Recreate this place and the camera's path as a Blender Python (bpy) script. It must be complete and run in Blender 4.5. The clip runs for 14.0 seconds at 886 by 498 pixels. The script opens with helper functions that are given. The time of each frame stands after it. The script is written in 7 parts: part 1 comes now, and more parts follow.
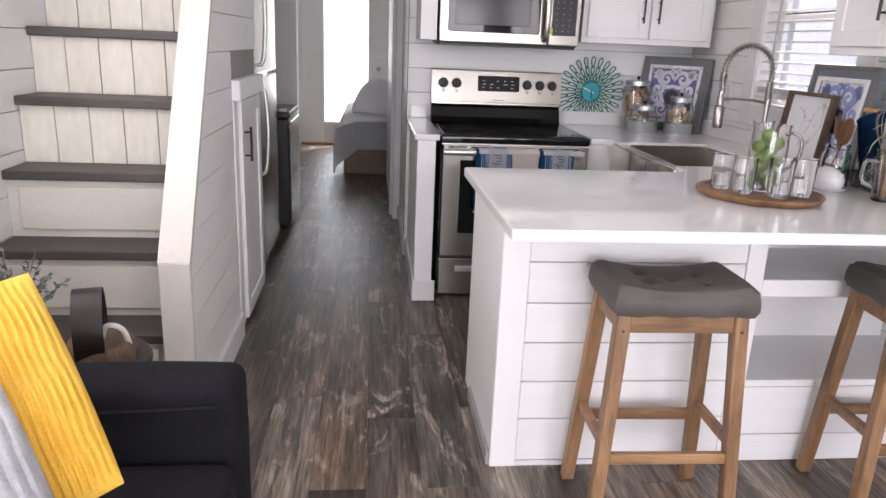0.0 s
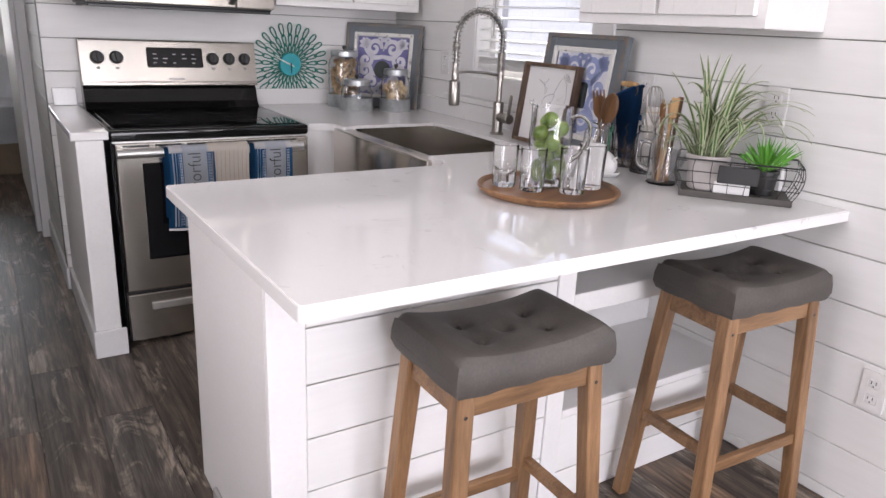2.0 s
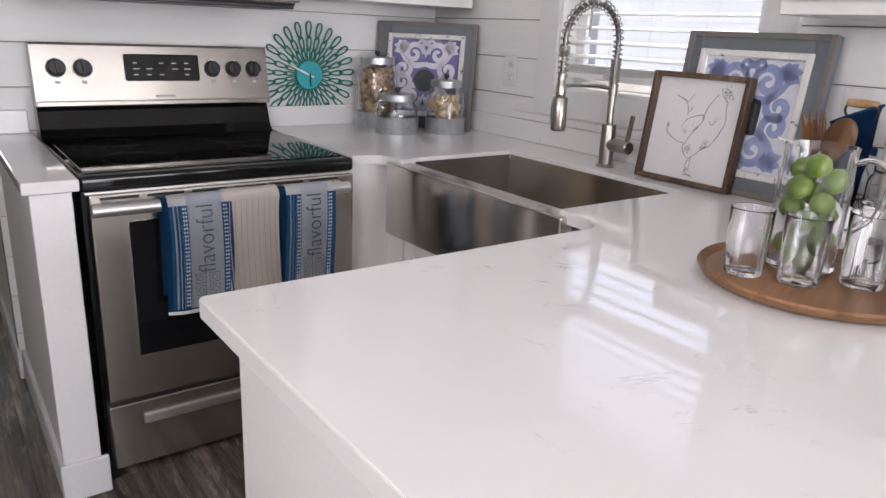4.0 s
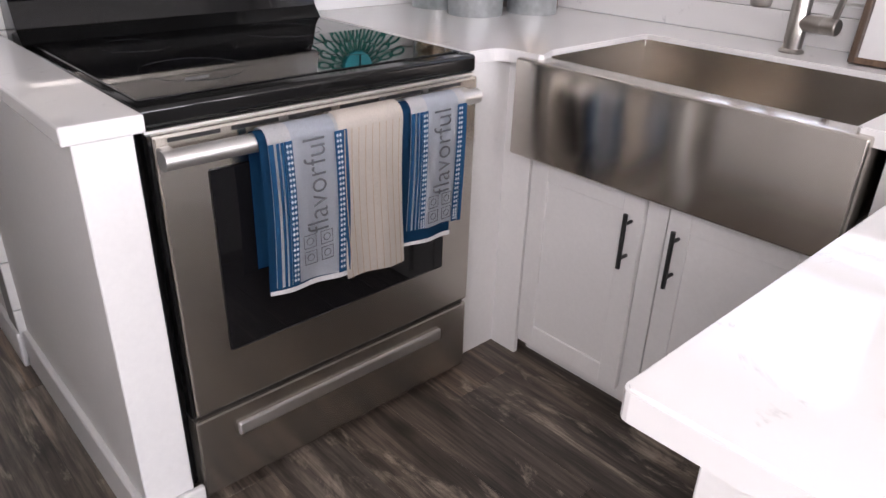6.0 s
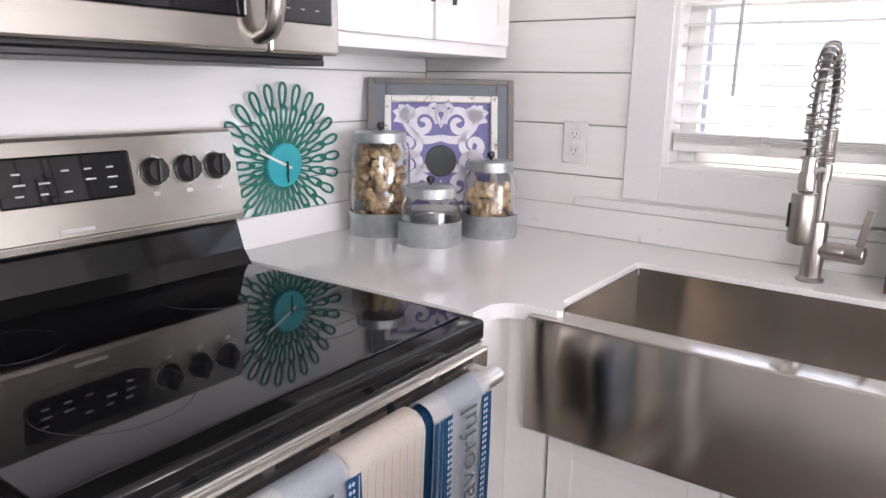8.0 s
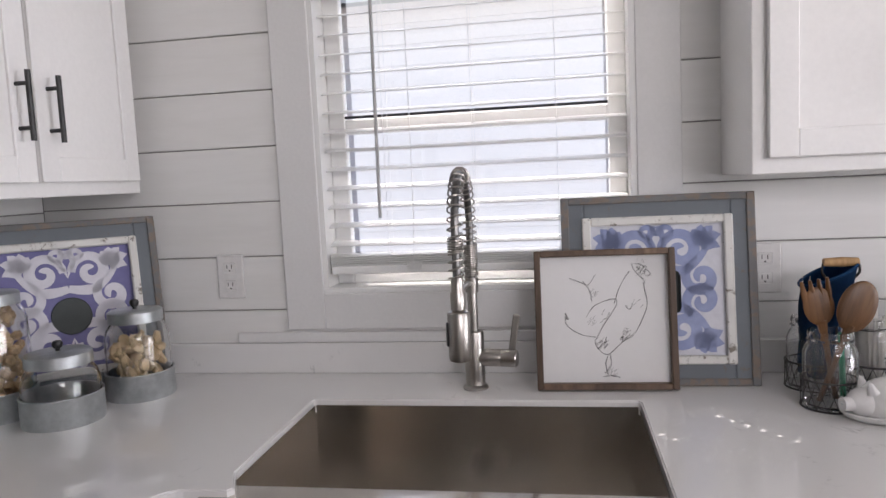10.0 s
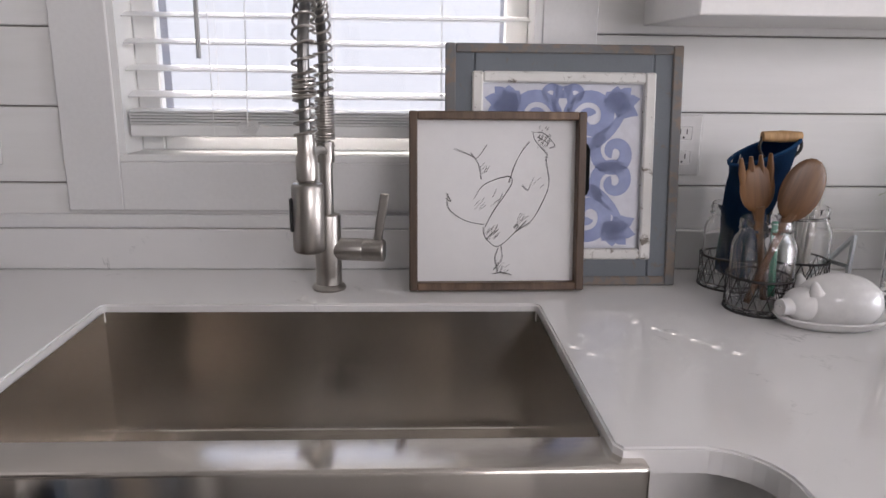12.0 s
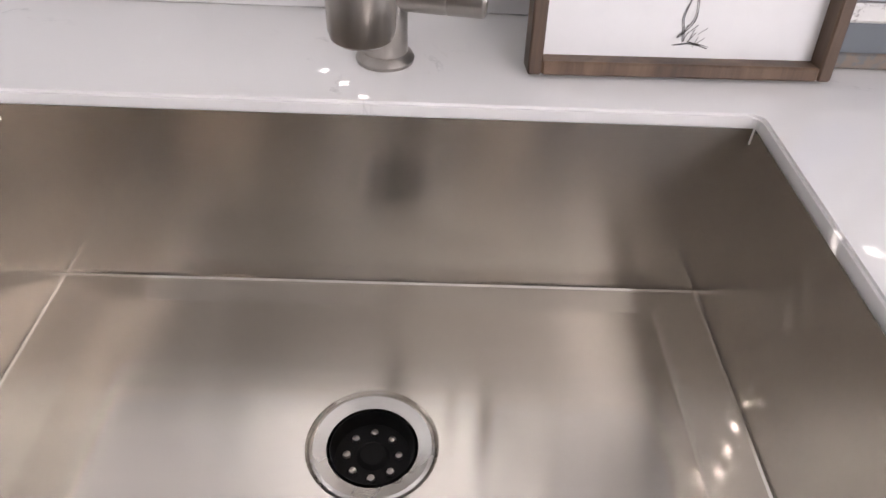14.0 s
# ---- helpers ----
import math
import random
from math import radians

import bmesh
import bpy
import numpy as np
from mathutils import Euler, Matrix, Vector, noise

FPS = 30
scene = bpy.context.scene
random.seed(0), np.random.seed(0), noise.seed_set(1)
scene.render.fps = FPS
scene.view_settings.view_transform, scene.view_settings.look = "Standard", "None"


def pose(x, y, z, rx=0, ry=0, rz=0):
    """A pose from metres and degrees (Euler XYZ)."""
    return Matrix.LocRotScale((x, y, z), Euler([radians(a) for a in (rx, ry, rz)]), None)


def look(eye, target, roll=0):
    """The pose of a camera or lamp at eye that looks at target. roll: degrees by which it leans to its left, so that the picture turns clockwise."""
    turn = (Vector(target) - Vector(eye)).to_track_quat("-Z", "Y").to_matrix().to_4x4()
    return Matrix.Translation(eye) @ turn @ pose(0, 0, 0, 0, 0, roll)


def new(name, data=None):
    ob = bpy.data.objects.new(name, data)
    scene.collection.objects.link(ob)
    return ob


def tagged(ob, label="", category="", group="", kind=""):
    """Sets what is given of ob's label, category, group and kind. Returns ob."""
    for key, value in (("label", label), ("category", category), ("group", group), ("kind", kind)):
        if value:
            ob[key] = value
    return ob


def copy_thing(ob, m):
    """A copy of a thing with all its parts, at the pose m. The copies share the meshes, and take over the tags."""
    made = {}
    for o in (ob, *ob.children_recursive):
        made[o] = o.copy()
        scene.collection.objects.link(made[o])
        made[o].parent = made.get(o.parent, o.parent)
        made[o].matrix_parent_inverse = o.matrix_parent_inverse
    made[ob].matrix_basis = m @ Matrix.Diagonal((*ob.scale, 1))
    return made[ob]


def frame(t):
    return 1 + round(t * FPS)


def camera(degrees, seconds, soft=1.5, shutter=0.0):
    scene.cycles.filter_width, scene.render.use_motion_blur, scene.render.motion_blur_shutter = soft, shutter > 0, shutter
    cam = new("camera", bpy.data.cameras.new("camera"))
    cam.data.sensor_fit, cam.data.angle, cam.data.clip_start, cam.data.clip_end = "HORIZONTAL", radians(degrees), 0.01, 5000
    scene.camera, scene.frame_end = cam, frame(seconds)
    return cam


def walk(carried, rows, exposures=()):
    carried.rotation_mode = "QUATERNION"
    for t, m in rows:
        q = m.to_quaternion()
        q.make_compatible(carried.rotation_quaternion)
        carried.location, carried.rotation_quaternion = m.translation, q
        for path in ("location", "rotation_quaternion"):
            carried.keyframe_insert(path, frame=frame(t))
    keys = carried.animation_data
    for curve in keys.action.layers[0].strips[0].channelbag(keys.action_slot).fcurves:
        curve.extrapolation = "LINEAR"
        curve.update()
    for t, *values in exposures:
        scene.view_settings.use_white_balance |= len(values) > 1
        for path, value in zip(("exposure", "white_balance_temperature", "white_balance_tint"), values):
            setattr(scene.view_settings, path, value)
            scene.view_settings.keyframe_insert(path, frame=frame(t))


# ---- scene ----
cam = camera(64.0, 14.0)
PATH = [
    (0, (0.105, 0.376, 1.35), (0.312, 2.286, 0.794), 2.4),
    (0.5, (0.125, 0.549, 1.366), (0.516, 2.438, 0.839), 1.7),
    (1, (0.147, 0.736, 1.37), (0.776, 2.56, 0.844), 2.3),
    (1.5, (0.082, 0.933, 1.354), (0.966, 2.634, 0.783), 2.2),
    (2, (0.087, 1.122, 1.342), (1.127, 2.719, 0.737), 2.8),
    (2.5, (0.148, 1.362, 1.315), (1.207, 2.954, 0.729), 3.1),
    (2.7, (0.181, 1.444, 1.277), (1.228, 3.052, 0.712), 2.4),
    (5, (0.123, 2.522, 1.31), (1.348, 3.952, 0.637), 2.1),
    (5.5, (0.071, 2.698, 1.258), (1.307, 4.07, 0.489), 1.6),
    (6, (0.062, 2.878, 1.226), (1.286, 4.183, 0.333), 1.8),
    (6.5, (0.037, 3.021, 1.18), (1.318, 4.226, 0.227), 3.8),
    (7, (0.041, 3.192, 1.226), (1.46, 4.304, 0.359), 3.2),
    (7.5, (0.099, 3.32, 1.266), (1.624, 4.414, 0.575), 1.8),
    (8, (0.206, 3.416, 1.319), (1.793, 4.543, 0.86), 1.1),
    (8.5, (0.252, 3.468, 1.389), (1.933, 4.504, 1.072), -0.4),
    (9, (0.275, 3.483, 1.414), (2.108, 4.249, 1.186), -1.6),
    (9.2, (0.297, 3.454, 1.425), (2.173, 4.115, 1.211), -2.1),
    (11.3, (0.491, 3.419, 1.314), (2.465, 3.421, 0.99), -0.7),
    (11.5, (0.564, 3.427, 1.316), (2.528, 3.397, 0.94), -0.1),
    (12, (0.725, 3.487, 1.277), (2.664, 3.402, 0.794), 0.7),
    (12.5, (0.89, 3.569, 1.264), (2.789, 3.335, 0.683), 0.6),
    (13, (1.038, 3.594, 1.221), (2.857, 3.249, 0.465), 2.7),
    (13.5, (1.185, 3.59, 1.178), (2.942, 3.328, 0.258), 4.2),
    (14, (1.281, 3.59, 1.229), (2.797, 3.545, -0.076), 2.8),
]
EXPOSURES = [(0, 0.92, 6500, 21), (2.5, 1.0, 6500, 20), (5, 1.02, 6500, 18), (5.5, 1.22, 6500, 19), (6, 1.65, 6500, 21), (6.5, 2.03, 6500, 21), (7.5, 2.12, 6500, 20), (8, 1.75, 6500, 20), (8.5, 1.5, 6500, 20), (9, 1.1, 6500, 18), (11.5, 0.82, 6500, 19), (12.5, 1.08, 6500, 19), (13, 1.38, 6500, 19), (13.5, 1.85, 6500, 19), (14, 1.85, 6500, 20)]
walk(cam, [(t, look(eye, target, roll)) for t, eye, target, roll in PATH], EXPOSURES)
SKY, SUN_POWER, SOUTH_POWER, EAST_POWER, WEST_POWER = 0.14, 3.6, 72.0, 20.0, 16.5
KITCHEN_POWER, DOOR_POWER = 0.5, 9.0


# ---- light ----
def make_world():
    w = bpy.data.worlds.new("sky")
    w.use_nodes = True
    nt = w.node_tree
    sky = nt.nodes.new("ShaderNodeTexSky")
    sky.sky_type, sky.sun_disc = "NISHITA", False
    sky.sun_elevation, sky.sun_rotation = radians(55.3), radians(50.5)
    nt.links.new(sky.outputs["Color"], nt.nodes["Background"].inputs["Color"])
    nt.nodes["Background"].inputs["Strength"].default_value = SKY
    scene.world = w


def lamp(name, kind, m, power, color, size=(1, 1), angle=0.5):
    d = bpy.data.lights.new(name, kind)
    d.energy, d.color = power, color
    if kind == "AREA":
        d.shape, d.size, d.size_y = "RECTANGLE", size[0], size[1]
    else:
        d.angle = radians(angle)
    ob = new(name, d)
    ob.matrix_world = m
    return ob


make_world()
lamp("sun", "SUN", look((6, 5, 12), (6 - 0.0263, 5 - 0.0217, 12 - 0.0493)), SUN_POWER, (1.0, 0.94, 0.86))
# daylight standing in unseen window openings behind and left of the walker
lamp("daylight_south", "AREA", look((0.5, -2.42, 1.2), (0.5, 5, 1.0)), SOUTH_POWER, (0.95, 0.975, 1.0), (2.5, 1.6))
# added fill lamp; its unseen opening in the east wall is made up
lamp("daylight_east", "AREA", look((2.06, -0.9, 1.5), (-3, -0.6, 1.0)), EAST_POWER, (1.0, 0.98, 0.96), (1.3, 1.1))
lamp("daylight_west", "AREA", look((-1.17, 2.0, 1.92), (1.6, 2.6, 0.5)), WEST_POWER, (1.0, 0.96, 0.92), (1.4, 0.8))

lamp("daylight_kitchen", "AREA", look((2.262, 3.6475, 1.56), (0, 3.6475, 1.56)), KITCHEN_POWER, (0.94, 0.98, 1.0), (0.68, 0.78))
lamp("daylight_door", "AREA", look((-0.22, 10.05, 1.13), (-0.22, 0, 1.13)), DOOR_POWER, (0.96, 1.0, 0.97), (0.6, 1.7))


# ---- materials ----
def shader(name, rough=0.5, metal=0.0):
    m = bpy.data.materials.new(name)
    m.use_nodes = True
    b = m.node_tree.nodes["Principled BSDF"]
    b.inputs["Roughness"].default_value, b.inputs["Metallic"].default_value = rough, metal
    return m, m.node_tree, b


def coords(nt, stretch=(1, 1, 1), shuffle=True):
    tex, mp = nt.nodes.new("ShaderNodeTexCoord"), nt.nodes.new("ShaderNodeMapping")
    mp.inputs["Scale"].default_value = stretch
    nt.links.new(tex.outputs["Object"], mp.inputs["Vector"])
    if shuffle:
        info, mul = nt.nodes.new("ShaderNodeObjectInfo"), nt.nodes.new("ShaderNodeVectorMath")
        mul.operation = "SCALE"
        mul.inputs[0].default_value = (7.3, 11.1, 5.7)
        nt.links.new(info.outputs["Random"], mul.inputs["Scale"])
        nt.links.new(mul.outputs["Vector"], mp.inputs["Location"])
    return mp.outputs["Vector"]


def noise_node(nt, vec, scale, detail=4.0, rough=0.55, distort=0.0):
    n = nt.nodes.new("ShaderNodeTexNoise")
    n.inputs["Scale"].default_value, n.inputs["Detail"].default_value = scale, detail
    n.inputs["Roughness"].default_value, n.inputs["Distortion"].default_value = rough, distort
    nt.links.new(vec, n.inputs["Vector"])
    return n.outputs["Fac"]


def ramp(nt, fac, stops):
    r = nt.nodes.new("ShaderNodeValToRGB")
    while len(r.color_ramp.elements) < len(stops):
        r.color_ramp.elements.new(0.5)
    for e, (p, c) in zip(r.color_ramp.elements, stops):
        e.position = p
        e.color = (*c, 1) if len(c) == 3 else c
    nt.links.new(fac, r.inputs["Fac"])
    return r.outputs["Color"]


def mix(nt, fac, a, b, mode="MIX"):
    n = nt.nodes.new("ShaderNodeMix")
    n.data_type, n.blend_type = "RGBA", mode
    for sock, v in ((n.inputs["Factor"], fac), (n.inputs["A"], a), (n.inputs["B"], b)):
        if isinstance(v, (int, float)):
            sock.default_value = v
        elif isinstance(v, tuple):
            sock.default_value = (*v, 1)
        else:
            nt.links.new(v, sock)
    return n.outputs["Result"]


def bump(nt, b, fac, strength=0.2, distance=0.002):
    n = nt.nodes.new("ShaderNodeBump")
    n.inputs["Strength"].default_value, n.inputs["Distance"].default_value = strength, distance
    nt.links.new(fac, n.inputs["Height"])
    nt.links.new(n.outputs["Normal"], b.inputs["Normal"])


def rough_range(nt, b, fac, low, high):
    n = nt.nodes.new("ShaderNodeMapRange")
    n.inputs["To Min"].default_value, n.inputs["To Max"].default_value = low, high
    nt.links.new(fac, n.inputs["Value"])
    nt.links.new(n.outputs["Result"], b.inputs["Roughness"])


def surface(name, c1, c2, rough=0.5, metal=0.0, scale=3.0, stretch=(1, 1, 1), fine=60.0, relief=0.15, var=0.12, shuffle=True):
    """A plain surface with slow stains, fine grain, uneven gloss and relief."""
    m, nt, b = shader(name, rough, metal)
    v = coords(nt, stretch, shuffle)
    slow, quick = noise_node(nt, v, scale, 5), noise_node(nt, v, fine, 6)
    col = ramp(nt, slow, [(0.3, c1), (0.72, c2)])
    grain = ramp(nt, quick, [(0.25, (1 - var,) * 3), (0.75, (1, 1, 1))])
    nt.links.new(mix(nt, 1.0, col, grain, "MULTIPLY"), b.inputs["Base Color"])
    rough_range(nt, b, slow, rough * 0.8, min(1, rough * 1.2))
    if relief:
        bump(nt, b, quick, relief, 0.001)
    return m


def wood(name, dark, mid, light, rough=0.5, along=1, scale=9.0, knots=True, spread=0.35):
    """Long-grained wood; along is the axis of the grain."""
    m, nt, b = shader(name, rough)
    st = [1.0, 1.0, 1.0]
    st[along] = 0.09
    v = coords(nt, tuple(st))
    g = noise_node(nt, v, scale * 2.2, 8, 0.65, 0.6)
    f = noise_node(nt, v, scale * 14, 6, 0.6)
    st2 = [1.0, 1.0, 1.0]
    st2[along] = 0.35
    w2 = noise_node(nt, coords(nt, tuple(st2)), scale * 0.55, 4, 0.6)
    col = ramp(nt, g, [(0.32, dark), (0.5, mid), (0.7, light)])
    col = mix(nt, 0.8, col, ramp(nt, w2, [(0.3, (0.55, 0.55, 0.55)), (0.7, (1.25, 1.22, 1.18))]), "MULTIPLY")
    col = mix(nt, 0.6, col, ramp(nt, f, [(0.35, (0.6, 0.58, 0.56)), (0.6, (1, 1, 1))]), "MULTIPLY")
    if knots:
        vo = nt.nodes.new("ShaderNodeTexVoronoi")
        vo.inputs["Scale"].default_value = 3.2
        st3 = [1.0, 1.0, 1.0]
        st3[along] = 0.5
        nt.links.new(coords(nt, tuple(st3)), vo.inputs["Vector"])
        col = mix(nt, 0.7, col, ramp(nt, vo.outputs["Distance"], [(0.03, (0.35, 0.3, 0.27)), (0.12, (1, 1, 1))]), "MULTIPLY")
    info = nt.nodes.new("ShaderNodeObjectInfo")
    col = mix(nt, 1.0, col, ramp(nt, info.outputs["Random"], [(0.0, (1 - spread,) * 3), (1.0, (1 + spread,) * 3)]), "MULTIPLY")
    nt.links.new(col, b.inputs["Base Color"])
    rough_range(nt, b, g, rough - 0.1, rough + 0.14)
    bump(nt, b, f, 0.25, 0.0012)
    return m


def steel(name, color, rough, along, aniso=0.8):
    """Brushed metal: fine lines along one axis; reflections smear across them."""
    m, nt, b = shader(name, rough, 1.0)
    s = noise_node(nt, coords(nt), 4.0, 4)
    st2 = [170.0, 170.0, 170.0]
    st2[along] = 1.5
    lines = noise_node(nt, coords(nt, tuple(st2)), 1.0, 4, 0.7)
    col = mix(nt, 1.0, color, ramp(nt, s, [(0.3, (0.88, 0.88, 0.88)), (0.7, (1, 1, 1))]), "MULTIPLY")
    nt.links.new(mix(nt, 1.0, col, ramp(nt, lines, [(0.3, (0.92, 0.92, 0.92)), (0.7, (1, 1, 1))]), "MULTIPLY"), b.inputs["Base Color"])
    rough_range(nt, b, lines, rough - 0.03, rough + 0.03)
    geo, grain, across = nt.nodes.new("ShaderNodeNewGeometry"), nt.nodes.new("ShaderNodeCombineXYZ"), nt.nodes.new("ShaderNodeVectorMath")
    for k in range(3):
        grain.inputs[k].default_value = 1.0 if k == along else 0.04 + 0.02 * k
    across.operation = "CROSS_PRODUCT"
    nt.links.new(geo.outputs["Normal"], across.inputs[0])
    nt.links.new(grain.outputs["Vector"], across.inputs[1])
    nt.links.new(across.outputs["Vector"], b.inputs["Tangent"])
    b.inputs["Anisotropic"].default_value = aniso
    return m


def glass(name, color=(1, 1, 1), rough=0.0, ior=1.45):
    m, nt, b = shader(name, rough)
    b.inputs["Base Color"].default_value = (*color, 1)
    b.inputs["Transmission Weight"].default_value, b.inputs["IOR"].default_value = 1.0, ior
    return m


def quartz():
    m, nt, b = shader("quartz", 0.05)
    v = coords(nt, shuffle=False)
    vein = noise_node(nt, v, 2.3, 9, 0.62, 1.4)
    fine = noise_node(nt, v, 13, 6, 0.6, 1.0)
    patch = noise_node(nt, v, 2.0, 2)
    line = ramp(nt, vein, [(0.491, (0, 0, 0)), (0.5, (1, 1, 1)), (0.509, (0, 0, 0))])
    gate = ramp(nt, fine, [(0.53, (0, 0, 0)), (0.66, (1, 1, 1))])
    gate2 = ramp(nt, patch, [(0.45, (0, 0, 0)), (0.6, (1, 1, 1))])
    k = mix(nt, 1.0, mix(nt, 1.0, line, gate, "MULTIPLY"), gate2, "MULTIPLY")
    base = ramp(nt, patch, [(0.3, (0.73, 0.722, 0.715)), (0.7, (0.765, 0.757, 0.75))])
    nt.links.new(mix(nt, k, base, (0.36, 0.36, 0.36)), b.inputs["Base Color"])
    rough_range(nt, b, fine, 0.03, 0.06)
    return m


def distressed(name, paint, under, rough=0.6, wear=0.6):
    """Paint worn through to wood along uneven streaks."""
    m, nt, b = shader(name, rough)
    v = coords(nt)
    n = noise_node(nt, v, 38, 8, 0.7, 0.4)
    s = noise_node(nt, v, 9, 4)
    col = mix(nt, ramp(nt, n, [(wear, (0, 0, 0)), (wear + 0.06, (1, 1, 1))]), paint, under)
    nt.links.new(mix(nt, 0.7, col, ramp(nt, s, [(0.3, (0.8, 0.8, 0.8)), (0.7, (1, 1, 1))]), "MULTIPLY"), b.inputs["Base Color"])
    bump(nt, b, n, 0.5, 0.002)
    return m


def fabric(name, c1, c2, scale=420.0, rough=0.9, relief=0.5):
    m, nt, b = shader(name, rough)
    v = coords(nt)
    b.inputs["Specular IOR Level"].default_value = 0.15
    weave, slow = noise_node(nt, v, scale, 3, 0.7), noise_node(nt, v, 7, 5)
    col = mix(nt, 0.6, ramp(nt, slow, [(0.3, c1), (0.7, c2)]), ramp(nt, weave, [(0.3, (0.7, 0.7, 0.7)), (0.7, (1.1, 1.1, 1.1))]), "MULTIPLY")
    nt.links.new(col, b.inputs["Base Color"])
    bump(nt, b, weave, relief, 0.001)
    return m


def vinyl_plank():
    """Weathered dark planks: brown to grey from plank to plank, pale worn patches, fine grain, knots."""
    m, nt, b = shader("vinyl_plank", 0.4)
    g = noise_node(nt, coords(nt, (1, 0.1, 1)), 17, 8, 0.65, 0.7)
    f = noise_node(nt, coords(nt, (1, 0.045, 1)), 95, 6, 0.65)
    worn = noise_node(nt, coords(nt, (1, 0.28, 1)), 8.5, 9, 0.7, 0.9)
    slow = noise_node(nt, coords(nt, (1, 0.35, 1)), 3.2, 4, 0.6)
    info = nt.nodes.new("ShaderNodeObjectInfo")
    base = ramp(nt, info.outputs["Random"], [(0.0, (0.045, 0.037, 0.031)), (0.3, (0.10, 0.084, 0.072)), (0.55, (0.14, 0.10, 0.072)), (0.78, (0.085, 0.078, 0.073)), (1.0, (0.175, 0.145, 0.118))])
    col = mix(nt, 1.0, base, ramp(nt, g, [(0.33, (0.28, 0.26, 0.25)), (0.5, (0.9, 0.88, 0.86)), (0.68, (2.0, 1.92, 1.85))]), "MULTIPLY")
    col = mix(nt, 0.8, col, ramp(nt, slow, [(0.32, (0.55, 0.55, 0.55)), (0.68, (1.35, 1.3, 1.25))]), "MULTIPLY")
    col = mix(nt, ramp(nt, worn, [(0.545, (0, 0, 0)), (0.62, (0.8, 0.8, 0.8))]), col, (0.30, 0.255, 0.21))
    col = mix(nt, 0.85, col, ramp(nt, f, [(0.36, (0.36, 0.34, 0.32)), (0.62, (1.45, 1.43, 1.4))]), "MULTIPLY")
    vo = nt.nodes.new("ShaderNodeTexVoronoi")
    vo.inputs["Scale"].default_value = 2.6
    nt.links.new(coords(nt, (1, 0.55, 1)), vo.inputs["Vector"])
    col = mix(nt, 0.8, col, ramp(nt, vo.outputs["Distance"], [(0.025, (0.2, 0.17, 0.15)), (0.09, (1, 1, 1))]), "MULTIPLY")
    nt.links.new(col, b.inputs["Base Color"])
    rough_range(nt, b, g, 0.3, 0.5)
    bump(nt, b, f, 0.25, 0.0012)
    return m


PAINT = surface("white_paint", (0.76, 0.75, 0.74), (0.82, 0.81, 0.80), 0.42, scale=1.6, fine=90, relief=0.06, var=0.05)
def shiplap_paint():
    m, nt, b = shader("shiplap_paint", 0.5)
    v = coords(nt, (1, 1, 1))
    g = noise_node(nt, coords(nt, (0.12, 0.12, 1)), 30, 6, 0.6, 0.5)
    s = noise_node(nt, v, 1.4, 4)
    vo = nt.nodes.new("ShaderNodeTexVoronoi")
    vo.inputs["Scale"].default_value = 1.7
    nt.links.new(v, vo.inputs["Vector"])
    col = ramp(nt, s, [(0.3, (0.765, 0.755, 0.74)), (0.7, (0.815, 0.81, 0.80))])
    col = mix(nt, 0.35, col, ramp(nt, vo.outputs["Distance"], [(0.015, (0.45, 0.42, 0.38)), (0.05, (1, 1, 1))]), "MULTIPLY")
    nt.links.new(mix(nt, 1, col, ramp(nt, g, [(0.3, (0.95, 0.95, 0.945)), (0.65, (1, 1, 1))]), "MULTIPLY"), b.inputs["Base Color"])
    bump(nt, b, g, 0.12, 0.001)
    return m


SHIPLAP = shiplap_paint()
CASING = surface("casing_paint", (0.72, 0.715, 0.71), (0.77, 0.765, 0.76), 0.45, scale=2, fine=120, relief=0.05, var=0.05)
# white stair paint, its colour darkened and warmed to tone down strong light
STAIR_PAINT_DIMMED = surface("stair_paint", (0.53, 0.505, 0.45), (0.60, 0.575, 0.52), 0.5, scale=2.2, fine=70, relief=0.1, var=0.1)
RISER = surface("whitewashed_board", (0.55, 0.52, 0.45), (0.66, 0.63, 0.56), 0.6, scale=5, stretch=(1, 1, 0.3), fine=40, relief=0.15, var=0.14)
GROOVE = surface("groove", (0.30, 0.29, 0.28), (0.36, 0.35, 0.34), 0.8, relief=0)
CEILING = surface("ceiling_paint", (0.76, 0.76, 0.75), (0.8, 0.8, 0.79), 0.7, relief=0.05, var=0.04)
PLANK = vinyl_plank()
TREAD = wood("stained_tread", (0.035, 0.03, 0.026), (0.06, 0.052, 0.046), (0.085, 0.075, 0.066), 0.45, 0, 9, False, 0.1)
QUARTZ = quartz()
STEEL_X = steel("brushed_steel", (0.59, 0.555, 0.505), 0.26, 0, 0.8)
STEEL_Y = steel("brushed_steel_sink", (0.64, 0.60, 0.55), 0.18, 1, 0.95)
STEEL_END = steel("brushed_steel_sink_end", (0.64, 0.60, 0.55), 0.18, 0, 0.95)
NICKEL = steel("brushed_nickel", (0.43, 0.405, 0.375), 0.31, 2, 0.3)
GREY_HOSE = steel("grey_hose", (0.24, 0.235, 0.23), 0.35, 2, 0.0)
DRAIN_BLACK = surface("drain_rubber", (0.008, 0.008, 0.008), (0.014, 0.014, 0.014), 0.8, relief=0.1)
DRAIN_BLACK.node_tree.nodes["Principled BSDF"].inputs["Specular IOR Level"].default_value = 0.12
DRAIN_STEEL = surface("drain_steel", (0.60, 0.585, 0.56), (0.66, 0.645, 0.62), 0.28, 1.0, relief=0, var=0.04)
